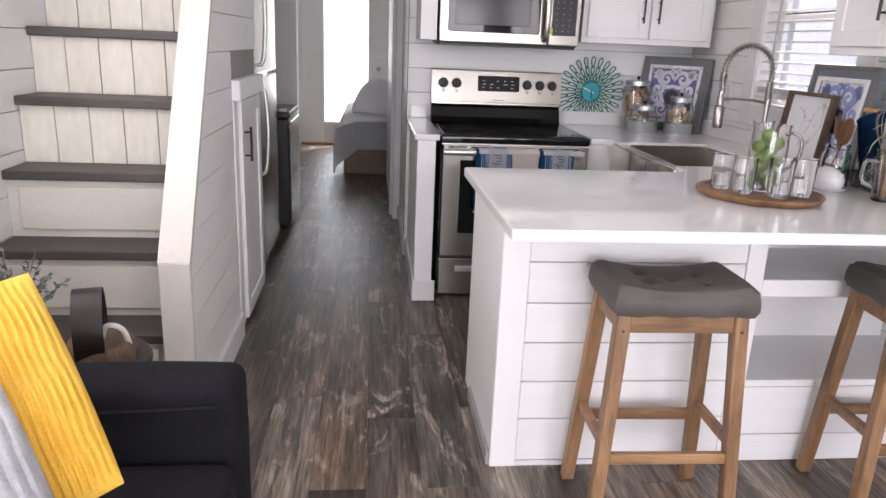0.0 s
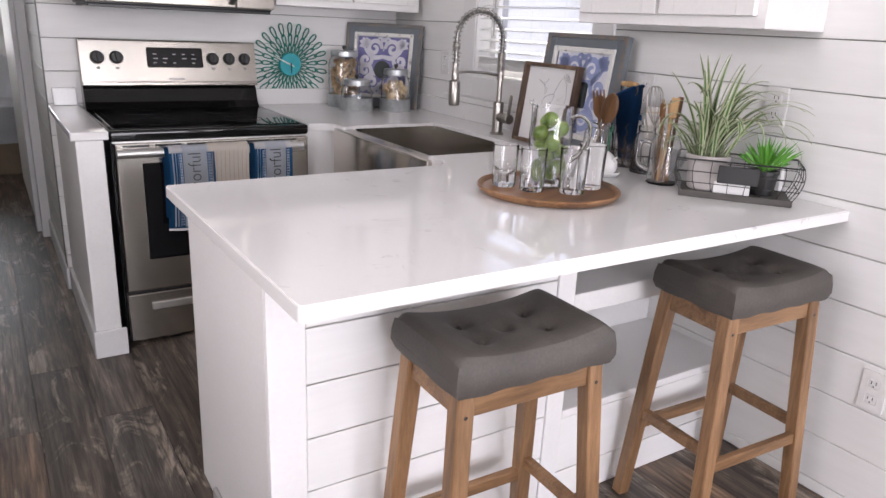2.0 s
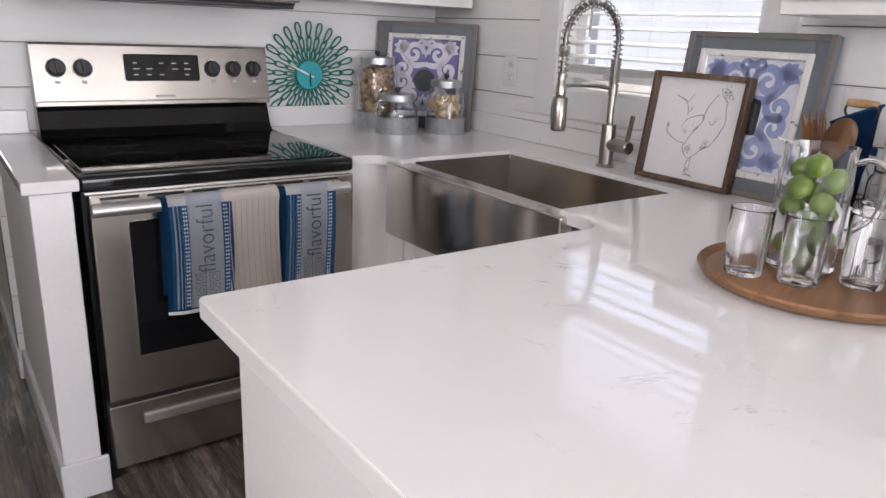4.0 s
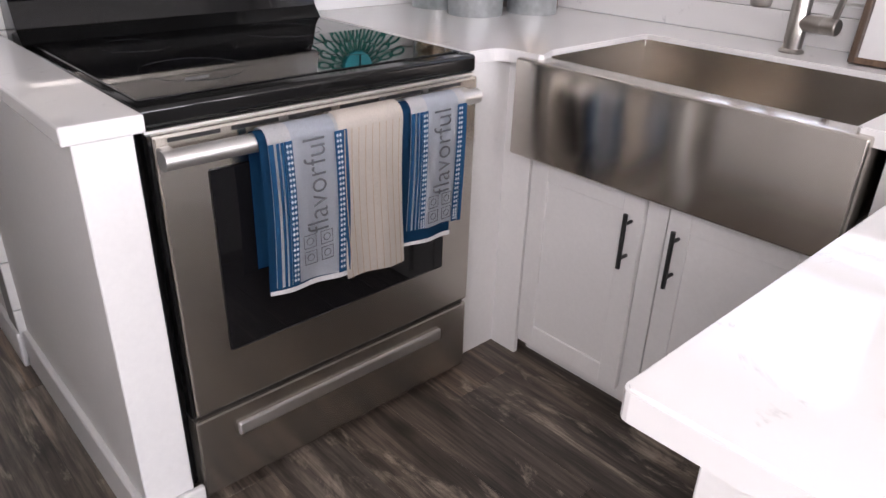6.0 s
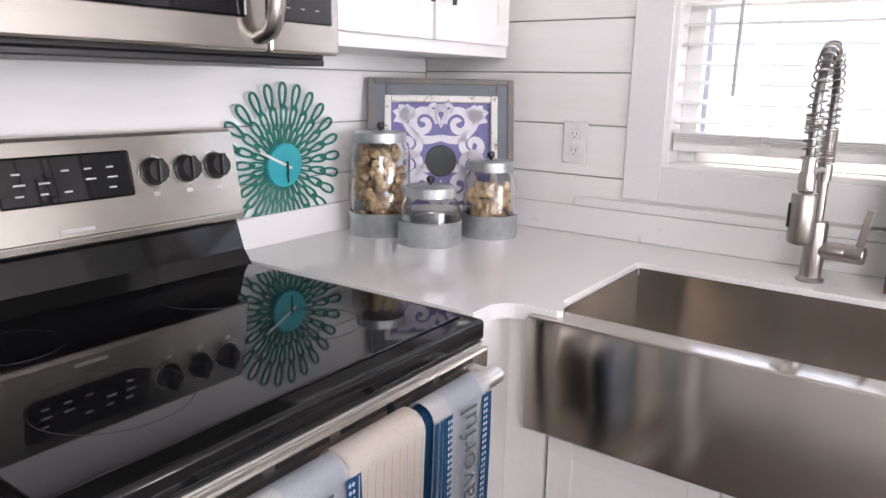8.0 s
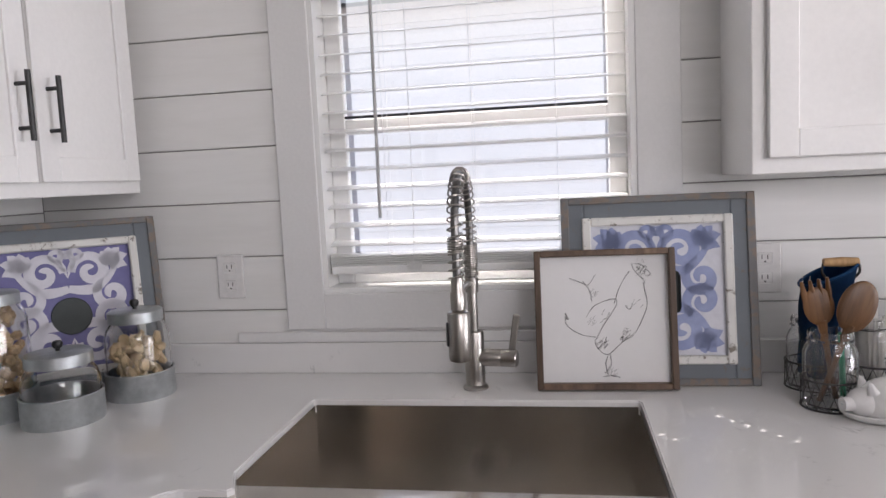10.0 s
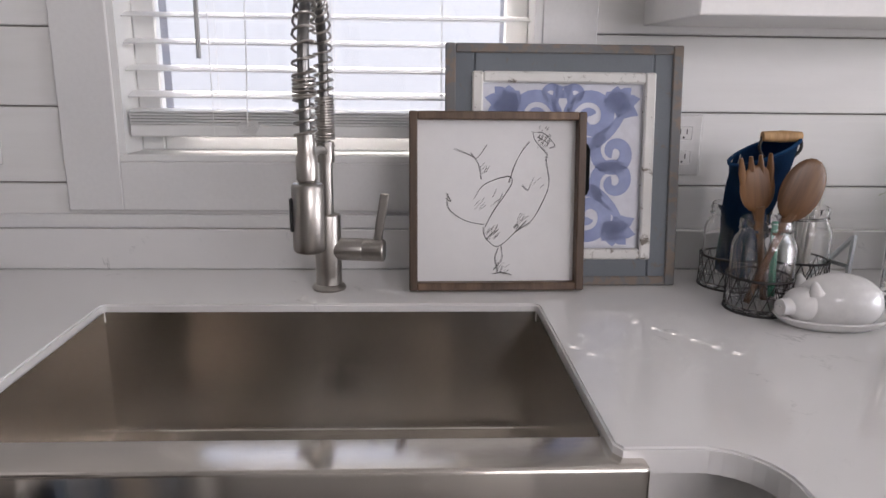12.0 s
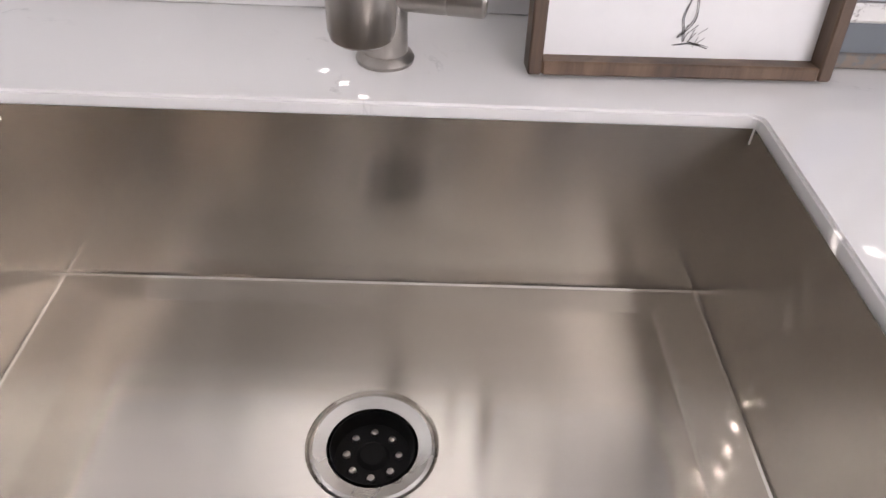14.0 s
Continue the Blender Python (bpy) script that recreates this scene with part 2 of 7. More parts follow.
CHROME = steel("satin_bar", (0.80, 0.79, 0.77), 0.4, 0, 0.3)
BLACK_GLASS = surface("black_glass", (0.006, 0.006, 0.007), (0.009, 0.009, 0.01), 0.03, relief=0, var=0)
ENAMEL = surface("black_enamel", (0.006, 0.006, 0.006), (0.010, 0.010, 0.010), 0.08, relief=0.0, var=0.1)
SMOKED = surface("smoked_panel", (0.03, 0.03, 0.033), (0.04, 0.04, 0.043), 0.12, relief=0)
for glossy in (ENAMEL, BLACK_GLASS, SMOKED):
    glossy.node_tree.nodes["Principled BSDF"].inputs["Specular IOR Level"].default_value = 0.36
BLACK = surface("black_metal", (0.012, 0.012, 0.013), (0.02, 0.02, 0.02), 0.4, relief=0.05)
GREY_PRINT = surface("grey_print", (0.4, 0.4, 0.4), (0.5, 0.5, 0.5), 0.5, relief=0)
YELLOW_PRINT = surface("yellow_sticker", (0.75, 0.7, 0.05), (0.8, 0.75, 0.08), 0.5, relief=0)
STOOL_WOOD = wood("stool_wood", (0.16, 0.085, 0.04), (0.30, 0.165, 0.08), (0.38, 0.22, 0.115), 0.42, 2, 10, False, 0.12)
STOOL_RAIL = wood("stool_rail_wood", (0.16, 0.085, 0.04), (0.28, 0.155, 0.075), (0.36, 0.21, 0.11), 0.42, 0, 10, False, 0.12)
LEATHER = surface("grey_faux_leather", (0.06, 0.052, 0.046), (0.105, 0.092, 0.082), 0.6, scale=7, fine=160, relief=0.35, var=0.25)
CLEAR = glass("clear_glass")
PANE = glass("window_glass", (0.98, 1.0, 0.99))
SLAT = surface("blind_vinyl", (0.80, 0.80, 0.79), (0.84, 0.84, 0.83), 0.4, relief=0.02, var=0.03)
GALV = surface("galvanised_tin", (0.45, 0.48, 0.49), (0.66, 0.69, 0.70), 0.38, 0.85, scale=25, fine=80, relief=0.05)
TEAL = surface("teal_paint", (0.008, 0.165, 0.125), (0.016, 0.23, 0.18), 0.45, scale=8, relief=0.05)
TEAL_DISC = surface("turquoise_disc", (0.02, 0.33, 0.38), (0.03, 0.38, 0.43), 0.4, relief=0)
COOKIE = surface("biscuit", (0.60, 0.39, 0.20), (0.86, 0.65, 0.40), 0.8, scale=18, fine=150, relief=0.5, var=0.3)
COOKIE_PALE = surface("pale_biscuit", (0.74, 0.54, 0.30), (0.90, 0.72, 0.47), 0.8, scale=18, fine=150, relief=0.5, var=0.2)
FRAME_GREY = distressed("grey_frame_paint", (0.15, 0.17, 0.19), (0.17, 0.15, 0.135))
FRAME_EDGE = distressed("worn_frame_edge", (0.16, 0.16, 0.16), (0.21, 0.168, 0.135), wear=0.5)
FRAME_WHITE = distressed("white_frame_paint", (0.74, 0.73, 0.70), (0.22, 0.19, 0.16), wear=0.57)
WALNUT = wood("walnut_frame", (0.07, 0.04, 0.025), (0.13, 0.08, 0.05), (0.19, 0.125, 0.08), 0.5, 2, 10, False, 0.1)
PAPER = surface("paper", (0.74, 0.735, 0.73), (0.78, 0.775, 0.77), 0.7, relief=0.03, var=0.03)
DAMASK = surface("violet_print", (0.13, 0.125, 0.30), (0.19, 0.18, 0.38), 0.6, scale=9, relief=0.03)
DAMASK_BLUE = surface("blue_print", (0.66, 0.67, 0.74), (0.72, 0.73, 0.78), 0.6, scale=9, relief=0.03)
SCROLL = surface("pale_scroll", (0.66, 0.65, 0.72), (0.74, 0.73, 0.78), 0.6, relief=0)
SCROLL_BLUE = surface("blue_scroll", (0.25, 0.30, 0.52), (0.36, 0.41, 0.62), 0.6, scale=14, relief=0)
SLATE = surface("slate_medallion", (0.035, 0.045, 0.045), (0.05, 0.06, 0.06), 0.6)
INK = surface("pencil_ink", (0.05, 0.05, 0.05), (0.12, 0.12, 0.12), 0.8, relief=0)
CERAMIC = surface("white_ceramic", (0.76, 0.75, 0.74), (0.80, 0.79, 0.78), 0.12, relief=0)
ACACIA = wood("acacia_tray", (0.13, 0.055, 0.022), (0.27, 0.13, 0.055), (0.42, 0.24, 0.115), 0.35, 0, 7, False, 0.1)
SPOON_WOOD = wood("olive_wood", (0.08, 0.034, 0.011), (0.17, 0.078, 0.027), (0.25, 0.128, 0.05), 0.4, 2, 9, False, 0.15)
BAMBOO = wood("bamboo", (0.36, 0.2, 0.08), (0.48, 0.29, 0.13), (0.56, 0.37, 0.19), 0.5, 2, 9, False, 0.15)
LIME = surface("lime_skin", (0.10, 0.20, 0.02), (0.24, 0.36, 0.05), 0.35, scale=20, fine=200, relief=0.2)
LEAF = surface("leaf_green", (0.045, 0.11, 0.025), (0.09, 0.19, 0.05), 0.5, scale=12)
LEAF_PALE = surface("leaf_cream_stripe", (0.38, 0.42, 0.26), (0.50, 0.52, 0.36), 0.5, scale=12)
LEAF_BRIGHT = surface("bright_leaf", (0.06, 0.26, 0.02), (0.14, 0.42, 0.05), 0.5, scale=12)
LEAF_DUSTY = surface("dusty_leaf", (0.08, 0.095, 0.085), (0.16, 0.18, 0.165), 0.8, scale=12)
POT = surface("whitewashed_pot", (0.42, 0.39, 0.375), (0.52, 0.49, 0.475), 0.75, scale=9, relief=0.2)
SOIL = surface("soil", (0.03, 0.02, 0.015), (0.06, 0.045, 0.03), 0.95, scale=40, relief=0.6)
WIRE = surface("dark_wire", (0.03, 0.03, 0.03), (0.055, 0.05, 0.048), 0.5, 0.6)
WOODGREY = wood("grey_tray_board", (0.04, 0.036, 0.034), (0.07, 0.064, 0.06), (0.1, 0.092, 0.086), 0.6, 0, 9, False, 0.1)
TOWEL_WHITE = fabric("white_cotton", (0.70, 0.70, 0.71), (0.76, 0.76, 0.77))
TOWEL_CREAM = fabric("cream_cotton", (0.82, 0.755, 0.685), (0.86, 0.80, 0.735))
TOWEL_BLUE = fabric("blue_cotton", (0.008, 0.055, 0.135), (0.014, 0.08, 0.18))
TOWEL_PALE = fabric("pale_blue_cotton", (0.52, 0.58, 0.66), (0.60, 0.65, 0.72))
TOWEL_PANEL = fabric("pale_blue_panel", (0.56, 0.60, 0.67), (0.63, 0.67, 0.73))
TAN_THREAD = fabric("tan_thread", (0.62, 0.47, 0.33), (0.68, 0.53, 0.38))
LETTER_GREY = fabric("grey_letter_print", (0.10, 0.105, 0.12), (0.15, 0.16, 0.18))
MITT = fabric("blue_quilt", (0.005, 0.026, 0.075), (0.010, 0.048, 0.125), 300)
LINEN = fabric("bed_linen", (0.70, 0.71, 0.74), (0.78, 0.78, 0.80), 260)
SKIRT = fabric("tan_skirt", (0.22, 0.165, 0.115), (0.30, 0.23, 0.165), 260)
CHAIR_CLOTH = fabric("charcoal_upholstery", (0.007, 0.007, 0.009), (0.013, 0.013, 0.016), 500)
YELLOW = fabric("yellow_chenille", (0.74, 0.42, 0.05), (0.82, 0.53, 0.10), 240)
GREY_KNIT = fabric("grey_marl", (0.25, 0.25, 0.26), (0.5, 0.5, 0.51), 150)
LEATHER_BROWN = surface("dark_brown_leather", (0.010, 0.006, 0.005), (0.020, 0.012, 0.010), 0.4, relief=0.2)
CHARCOAL = surface("charcoal_plastic", (0.010, 0.011, 0.014), (0.018, 0.019, 0.023), 0.35, relief=0.05)
ROPE = fabric("white_rope", (0.6, 0.58, 0.54), (0.7, 0.68, 0.64), 200)
STRAW = surface("straw_white", (0.72, 0.70, 0.66), (0.78, 0.76, 0.72), 0.5, relief=0)
RED = surface("red_dot", (0.6, 0.02, 0.02), (0.7, 0.03, 0.03), 0.3, relief=0)
CONCRETE = surface("pale_concrete", (0.48, 0.47, 0.45), (0.58, 0.57, 0.55), 0.9, scale=0.6, fine=20, relief=0.3)
# green paled well beyond foliage: haze and glare put into the colour
GREENERY = surface("far_greenery", (0.22, 0.25, 0.16), (0.32, 0.34, 0.24), 0.95, scale=0.25, fine=3, relief=0, var=0.4)
SIDING = surface("pale_siding", (0.68, 0.61, 0.58), (0.73, 0.665, 0.635), 0.7, scale=0.5)


# ---- mesh tools ----
def part(name, bm, material, parent=None, label="", smooth=False, m=None):
    """Links a bmesh as one mesh object, under a thing if one is given."""
    me = bpy.data.meshes.new(name)
    bm.normal_update()
    bm.to_mesh(me)
    bm.free()
    for mt in material if isinstance(material, (list, tuple)) else (material,):
        me.materials.append(mt)
    if smooth:
        me.polygons.foreach_set("use_smooth", [True] * len(me.polygons))
        me.set_sharp_from_angle(angle=radians(38))
    ob = new(name, me)
    if m is not None:
        ob.matrix_basis = m
    if parent is not None:
        ob.parent = parent
    if label:
        ob["label"] = label
    return ob


def thing(name, m, label, category, group="", kind=""):
    ob = new(name)
    ob.empty_display_size = 0.05
    ob.matrix_basis = m
    return tagged(ob, label, category, group, kind)


def solid(name, bm, material, label, category="", group="", kind="", smooth=False, m=None):
    return tagged(part(name, bm, material, None, "", smooth, m), label, category, group, kind)


def box(x0, x1, y0, y1, z0, z1, bevel=0.0, bm=None, seg=1, mi=0):
    bm = bm or bmesh.new()
    r = bmesh.ops.create_cube(bm, size=1.0, matrix=Matrix.LocRotScale(((x0 + x1) / 2, (y0 + y1) / 2, (z0 + z1) / 2), None, (abs(x1 - x0), abs(y1 - y0), abs(z1 - z0))))
    fs = {f for v in r["verts"] for f in v.link_faces}
    for f in fs:
        f.material_index = mi
    if bevel:
        es = list({e for v in r["verts"] for e in v.link_edges})
        out = bmesh.ops.bevel(bm, geom=es, offset=bevel, segments=seg, affect="EDGES", profile=0.5)
        for f in out["faces"]:
            f.material_index = mi
    return bm


def lathe(profile, bm=None, n=32, m=None, mi=0):
    """Turns (radius, height) pairs about z."""
    bm = bm or bmesh.new()
    m = m or Matrix()
    rings = []
    for r, z in profile:
        if r < 1e-5:
            rings.append([bm.verts.new(m @ Vector((0, 0, z)))])
        else:
            rings.append([bm.verts.new(m @ Vector((r * math.cos(2 * math.pi * k / n), r * math.sin(2 * math.pi * k / n), z))) for k in range(n)])
    for a, b in zip(rings, rings[1:]):
        for k in range(n):
            q = [a[k % len(a)], a[(k + 1) % len(a)], b[(k + 1) % len(b)], b[k % len(b)]]
            q = list(dict.fromkeys(q))
            if len(q) > 2:
                bm.faces.new(q).material_index = mi
    return bm


def tube(points, radius, bm=None, n=8, closed=False, mi=0, flat=1.0):
    """A tube along points; radius is a number or one for each point."""
    bm = bm or bmesh.new()
    p = [Vector(q) for q in points]
    k = len(p)
    up, rings = Vector((0.13, 0.27, 0.95)).normalized(), []
    side = None
    for i in range(k):
        a, b = p[(i - 1) % k if closed else max(i - 1, 0)], p[(i + 1) % k if closed else min(i + 1, k - 1)]
        d = (b - a).normalized()
        side = d.cross(up if side is None else side.cross(d)) if side is None else (side - d * side.dot(d))
        if side.length < 1e-6:
            side = d.cross(Vector((1, 0, 0)))
        side = side.normalized()
        w = side.cross(d)
        r = radius[i] if isinstance(radius, (list, tuple)) else radius
        rings.append([bm.verts.new(p[i] + r * (math.cos(2 * math.pi * j / n) * side + flat * math.sin(2 * math.pi * j / n) * w)) for j in range(n)])
    for i in range(k if closed else k - 1):
        a, b = rings[i], rings[(i + 1) % k]
        for j in range(n):
            bm.faces.new((a[j], a[(j + 1) % n], b[(j + 1) % n], b[j])).material_index = mi
    if not closed:
        bm.faces.new(rings[0][::-1]).material_index = mi
        bm.faces.new(rings[-1]).material_index = mi
    return bm


def slab(outline, z0, z1, bm=None, mi=0, m=None, holes=()):
    """An upright prism over an outline in x and y."""
    bm = bm or bmesh.new()
    m = m or Matrix()
    low = [bm.verts.new(m @ Vector((x, y, z0))) for x, y in outline]
    top = [bm.verts.new(m @ Vector((x, y, z1))) for x, y in outline]
    n = len(outline)
    fs = [bm.faces.new(low[::-1]), bm.faces.new(top)] + [bm.faces.new((low[i], low[(i + 1) % n], top[(i + 1) % n], top[i])) for i in range(n)]
    for f in fs:
        f.material_index = mi
    return bm


def blob(bm, place, size, n=2, mi=0, rough=0.0):
    r = bmesh.ops.create_icosphere(bm, subdivisions=n, radius=1.0, matrix=Matrix.LocRotScale(place, Euler((random.random() * 6, random.random() * 6, random.random() * 6)), size))
    for v in r["verts"]:
        if rough:
            v.co += (v.co - Vector(place)) * random.uniform(-rough, rough)
        for f in v.link_faces:
            f.material_index = mi
    return bm


def ribbon(points, width, normal, bm, mi=0, lift=0.0):
    """A flat stroke along points in the plane with that normal."""
    p = [Vector(q) for q in points]
    nrm = Vector(normal)
    rows = []
    for i, q in enumerate(p):
        d = (p[min(i + 1, len(p) - 1)] - p[max(i - 1, 0)]).normalized()
        s = d.cross(nrm).normalized()
        t = i / max(1, len(p) - 1)
        w = width(t) if callable(width) else width
        rows.append((bm.verts.new(q + s * w / 2 + nrm * lift), bm.verts.new(q - s * w / 2 + nrm * lift)))
    for (a, b), (c, d) in zip(rows, rows[1:]):
        bm.faces.new((a, b, d, c)).material_index = mi
    return bm


def smooth_line(pts, steps=6):
    """A soft curve through a few points."""
    p = [Vector(q) for q in pts]
    p = [p[0] * 2 - p[1]] + p + [p[-1] * 2 - p[-2]]
    out = []
    for a, b, c, d in zip(p, p[1:], p[2:], p[3:]):
        for k in range(steps):
            t = k / steps
            out.append(0.5 * (2 * b + (c - a) * t + (2 * a - 5 * b + 4 * c - d) * t * t + (3 * b - a - 3 * c + d) * t ** 3))
    return out + [p[-2]]


def words(text, size, material, parent, m, name="lettering", label="", depth=0.0006):
    c = bpy.data.curves.new(name, "FONT")
    c.body, c.size, c.extrude, c.align_x, c.align_y, c.resolution_u = text, size, depth, "CENTER", "CENTER", 3
    c.offset = -0.012 * size
    tmp = bpy.data.objects.new(name, c)
    scene.collection.objects.link(tmp)
    bpy.context.view_layer.update()
    me = bpy.data.meshes.new_from_object(tmp)
    bpy.data.objects.remove(tmp)
    me.materials.append(material)
    ob = new(name, me)
    ob.matrix_basis = m
    ob.parent = parent
    if label:
        ob["label"] = label
    return ob


# ---- structure ----
XE, YN, XW, YS, TOP, C = 2.127, 4.862, -1.19, -2.5, 2.5, 0.890
WIN = (3.243, 4.052, 1.105, 2.025)
BOARD = 0.1458


def setting(name, bm, material, label, m=None, smooth=False):
    return tagged(part(name, bm, material, None, "", smooth, m), label, name.split("_")[0], "", "structure")


BOARD_MESHES = {}


def board_mesh(length, height, depth, material):
    key = (round(length, 3), round(height, 3), depth, material.name)
    if key not in BOARD_MESHES:
        bm = box(-length / 2, length / 2, -depth, 0, -height / 2, height / 2, 0.0016)
        me = bpy.data.meshes.new("board")
        bm.to_mesh(me)
        bm.free()
        me.materials.append(material)
        BOARD_MESHES[key] = me
    return BOARD_MESHES[key]


def boards(wall, start, end, face, turn, z0, z1, base, pitch=BOARD, gaps=(), material=SHIPLAP, depth=0.011, joint=0.0032):
    """Lapped boards on a wall. start and end run along it, face is its other coordinate, turn says which way it looks:
    0 looks to -y, 90 to +x, -90 to -x, 180 to +y. gaps: openings (a0, a1, z0, z1)."""
    z = base - pitch * math.ceil((base - z0) / pitch)
    while z < z1:
        lo, hi = max(z, z0), min(z + pitch, z1)
        z += pitch
        if hi - lo < 0.012:
            continue
        spans = [(start, end)]
        for a0, a1, g0, g1 in gaps:
            if g0 < hi - 0.004 and g1 > lo + 0.004:
                spans = [s for p, q in spans for s in ((p, min(q, a0)), (max(p, a1), q)) if s[1] - s[0] > 0.01]
        for p, q in spans:
            ob = new("board", board_mesh(q - p, hi - lo - joint, depth, material))
            mid = (p + q) / 2
            x, y = (mid, face) if turn in (0, 180) else (face, mid)
            ob.matrix_basis = pose(x, y, (lo + hi) / 2, 0, 0, turn)
            ob.parent = wall


# floor sub-base, ceiling and plain closing walls
floor = setting("floor", box(XW - 0.1, XE + 0.1, YS - 0.1, 10.1, -0.12, -0.006), GROOVE, "dark distressed wood-look plank floor")
setting("ceiling", box(XW - 0.1, XE + 0.1, YS - 0.1, 10.1, TOP, TOP + 0.1), CEILING, "plain white painted ceiling")
bm = box(XW - 0.1, -0.75, YS - 0.1, YS, 0, TOP)
box(1.75, XE + 0.1, YS - 0.1, YS, 0, TOP, bm=bm)
box(-0.75, 1.75, YS - 0.1, YS, 2.3, TOP, bm=bm)
box(-0.75, 1.75, YS - 0.1, YS, 0, 0.4, bm=bm)
setting("wall_south", bm, PAINT, "plain white painted wall with a wide window opening")
bm = bmesh.new()
for y0, y1, z0, z1 in ((YS, 1.3, 0, TOP), (1.3, 2.7, 0, 1.52), (1.3, 2.7, 2.32, TOP), (2.7, 10.0, 0, TOP)):
    box(XW - 0.12, XW - 0.011, y0, y1, z0, z1, bm=bm)
wall_west = setting("wall_west", bm, GROOVE, "white shiplap wall beside the staircase")
setting("wall_west_lining", box(XW - 0.011, XW - 0.002, YS, 1.2, 0, TOP), PAINT, "plain white lining of the wall")

bm = bmesh.new()
# the gap from y -1.55 to -0.25 is made up for the fill lamp
for y0, y1, z0, z1 in ((YS, -1.55, 0, TOP), (-1.55, -0.25, 0, 0.95), (-1.55, -0.25, 2.05, TOP), (-0.25, WIN[0], 0, TOP), (WIN[0], WIN[1], 0, WIN[2]), (WIN[0], WIN[1], WIN[3], TOP), (WIN[1], YN + 0.12, 0, TOP)):
    box(XE + 0.011, XE + 0.12, y0, y1, z0, z1, bm=bm)
wall_east = setting("wall_east", bm, GROOVE, "white shiplap wall with the kitchen window")
wall_north = setting("wall_north", box(0.33, XE + 0.011, YN + 0.011, YN + 0.1, 0, TOP), GROOVE, "white shiplap wall behind the range")

# corridor walls, far rooms
bm = box(0.345, 0.45, YN + 0.1, 10.0, 0, TOP)
wall_corridor = setting("wall_corridor", bm, GROOVE, "white shiplap corridor wall")
bm = bmesh.new()
box(0.285, 0.345, 5.85, 5.95, 0, TOP, 0.003, bm)
box(0.262, 0.345, 5.99, 6.12, 0, TOP, 0.003, bm)
setting("trim_corridor", bm, CASING, "white painted upright door casing in the corridor")
setting("wall_corridor_far", box(0.272, 0.345, 6.12, 7.7, 0, TOP), SHIPLAP, "white corridor wall past the casing")
setting("baseboard_corridor", box(0.322, 0.345, YN, 5.85, 0.0, 0.11, 0.003), CASING, "white painted baseboard")
bm = box(XW, -0.80, 10.0, 10.1, 0, TOP)
box(0.36, XE, 10.0, 10.1, 0, TOP, bm=bm)
box(-0.80, 0.36, 10.0, 10.1, 2.1, TOP, bm=bm)
setting("wall_end", bm, PAINT, "plain grey-white end wall round the glass door")


def pony_wall():
    bm = box(0.35, 0.438, 4.025, YN, 0.0, 0.871)
    wall = setting("wall_pony", bm, PAINT, "white half wall beside the range")
    part("end_board", box(0.346, 0.441, 4.013, 4.027, 0.1, 0.871, 0.002), PAINT, wall)
    part("cap", box(0.330, 0.459, 4.002, YN, 0.872, 0.903, 0.004, seg=2), QUARTZ, wall, "polished white quartz cap")
    part("upstand", box(0.35, 0.45, YN - 0.022, YN - 0.001, 0.9035, 0.982, 0.003), QUARTZ, wall)
    part("baseboard", box(0.336, 0.353, 4.002, YN, 0.0, 0.115, 0.003), CASING, wall)
    part("baseboard", box(0.336, 0.459, 3.998, 4.0125, 0.0, 0.115, 0.003), CASING, wall)


pony_wall()


def kitchen_window():
    y0, y1, z0, z1 = WIN
    w = tagged(new("window_1"), "white framed sash window with a sunlit view", "window", "", "structure")
    x = XE - 0.012
    part("casing", box(x, x + 0.016, y0 - 0.105, y0, z0 - 0.098, z1 + 0.1, 0.002), CASING, w)
    part("casing", box(x, x + 0.016, y1, y1 + 0.105, z0 - 0.098, z1 + 0.1, 0.002), CASING, w)
    part("casing", box(x, x + 0.016, y0, y1, z0 - 0.098, z0 - 0.002, 0.002), CASING, w)
    part("casing", box(x, x + 0.016, y0, y1, z1 + 0.002, z1 + 0.1, 0.002), CASING, w)
    part("sill", box(x + 0.002, XE + 0.118, y0, y1, z0 - 0.002, z0 + 0.012, 0.002), SLAT, w)
    part("jamb", box(x + 0.004, XE + 0.118, y0, y0 + 0.014, z0 + 0.012, z1), SLAT, w)
    part("jamb", box(x + 0.004, XE + 0.118, y1 - 0.014, y1, z0 + 0.012, z1), SLAT, w)
    a, b = XE + 0.075, XE + 0.105
    for p, q, r, s in ((y0 + 0.014, y0 + 0.06, z0 + 0.012, z1), (y1 - 0.06, y1 - 0.014, z0 + 0.012, z1), (y0 + 0.06, y1 - 0.06, z0 + 0.012, z0 + 0.06), (y0 + 0.06, y1 - 0.06, 1.52, 1.56)):
        part("sash", box(a, b, p, q, r, s, 0.003), SLAT, w)
    part("gasket", box(a - 0.002, a, y0 + 0.06, y1 - 0.06, 1.561, 1.568), BLACK, w)
    for r, s in ((z0 + 0.06, 1.52), (1.56, z1)):
        g = part("pane", box(a + 0.012, a + 0.016, y0 + 0.06, y1 - 0.06, r, s), PANE, w)
        g.visible_shadow = False


kitchen_window()


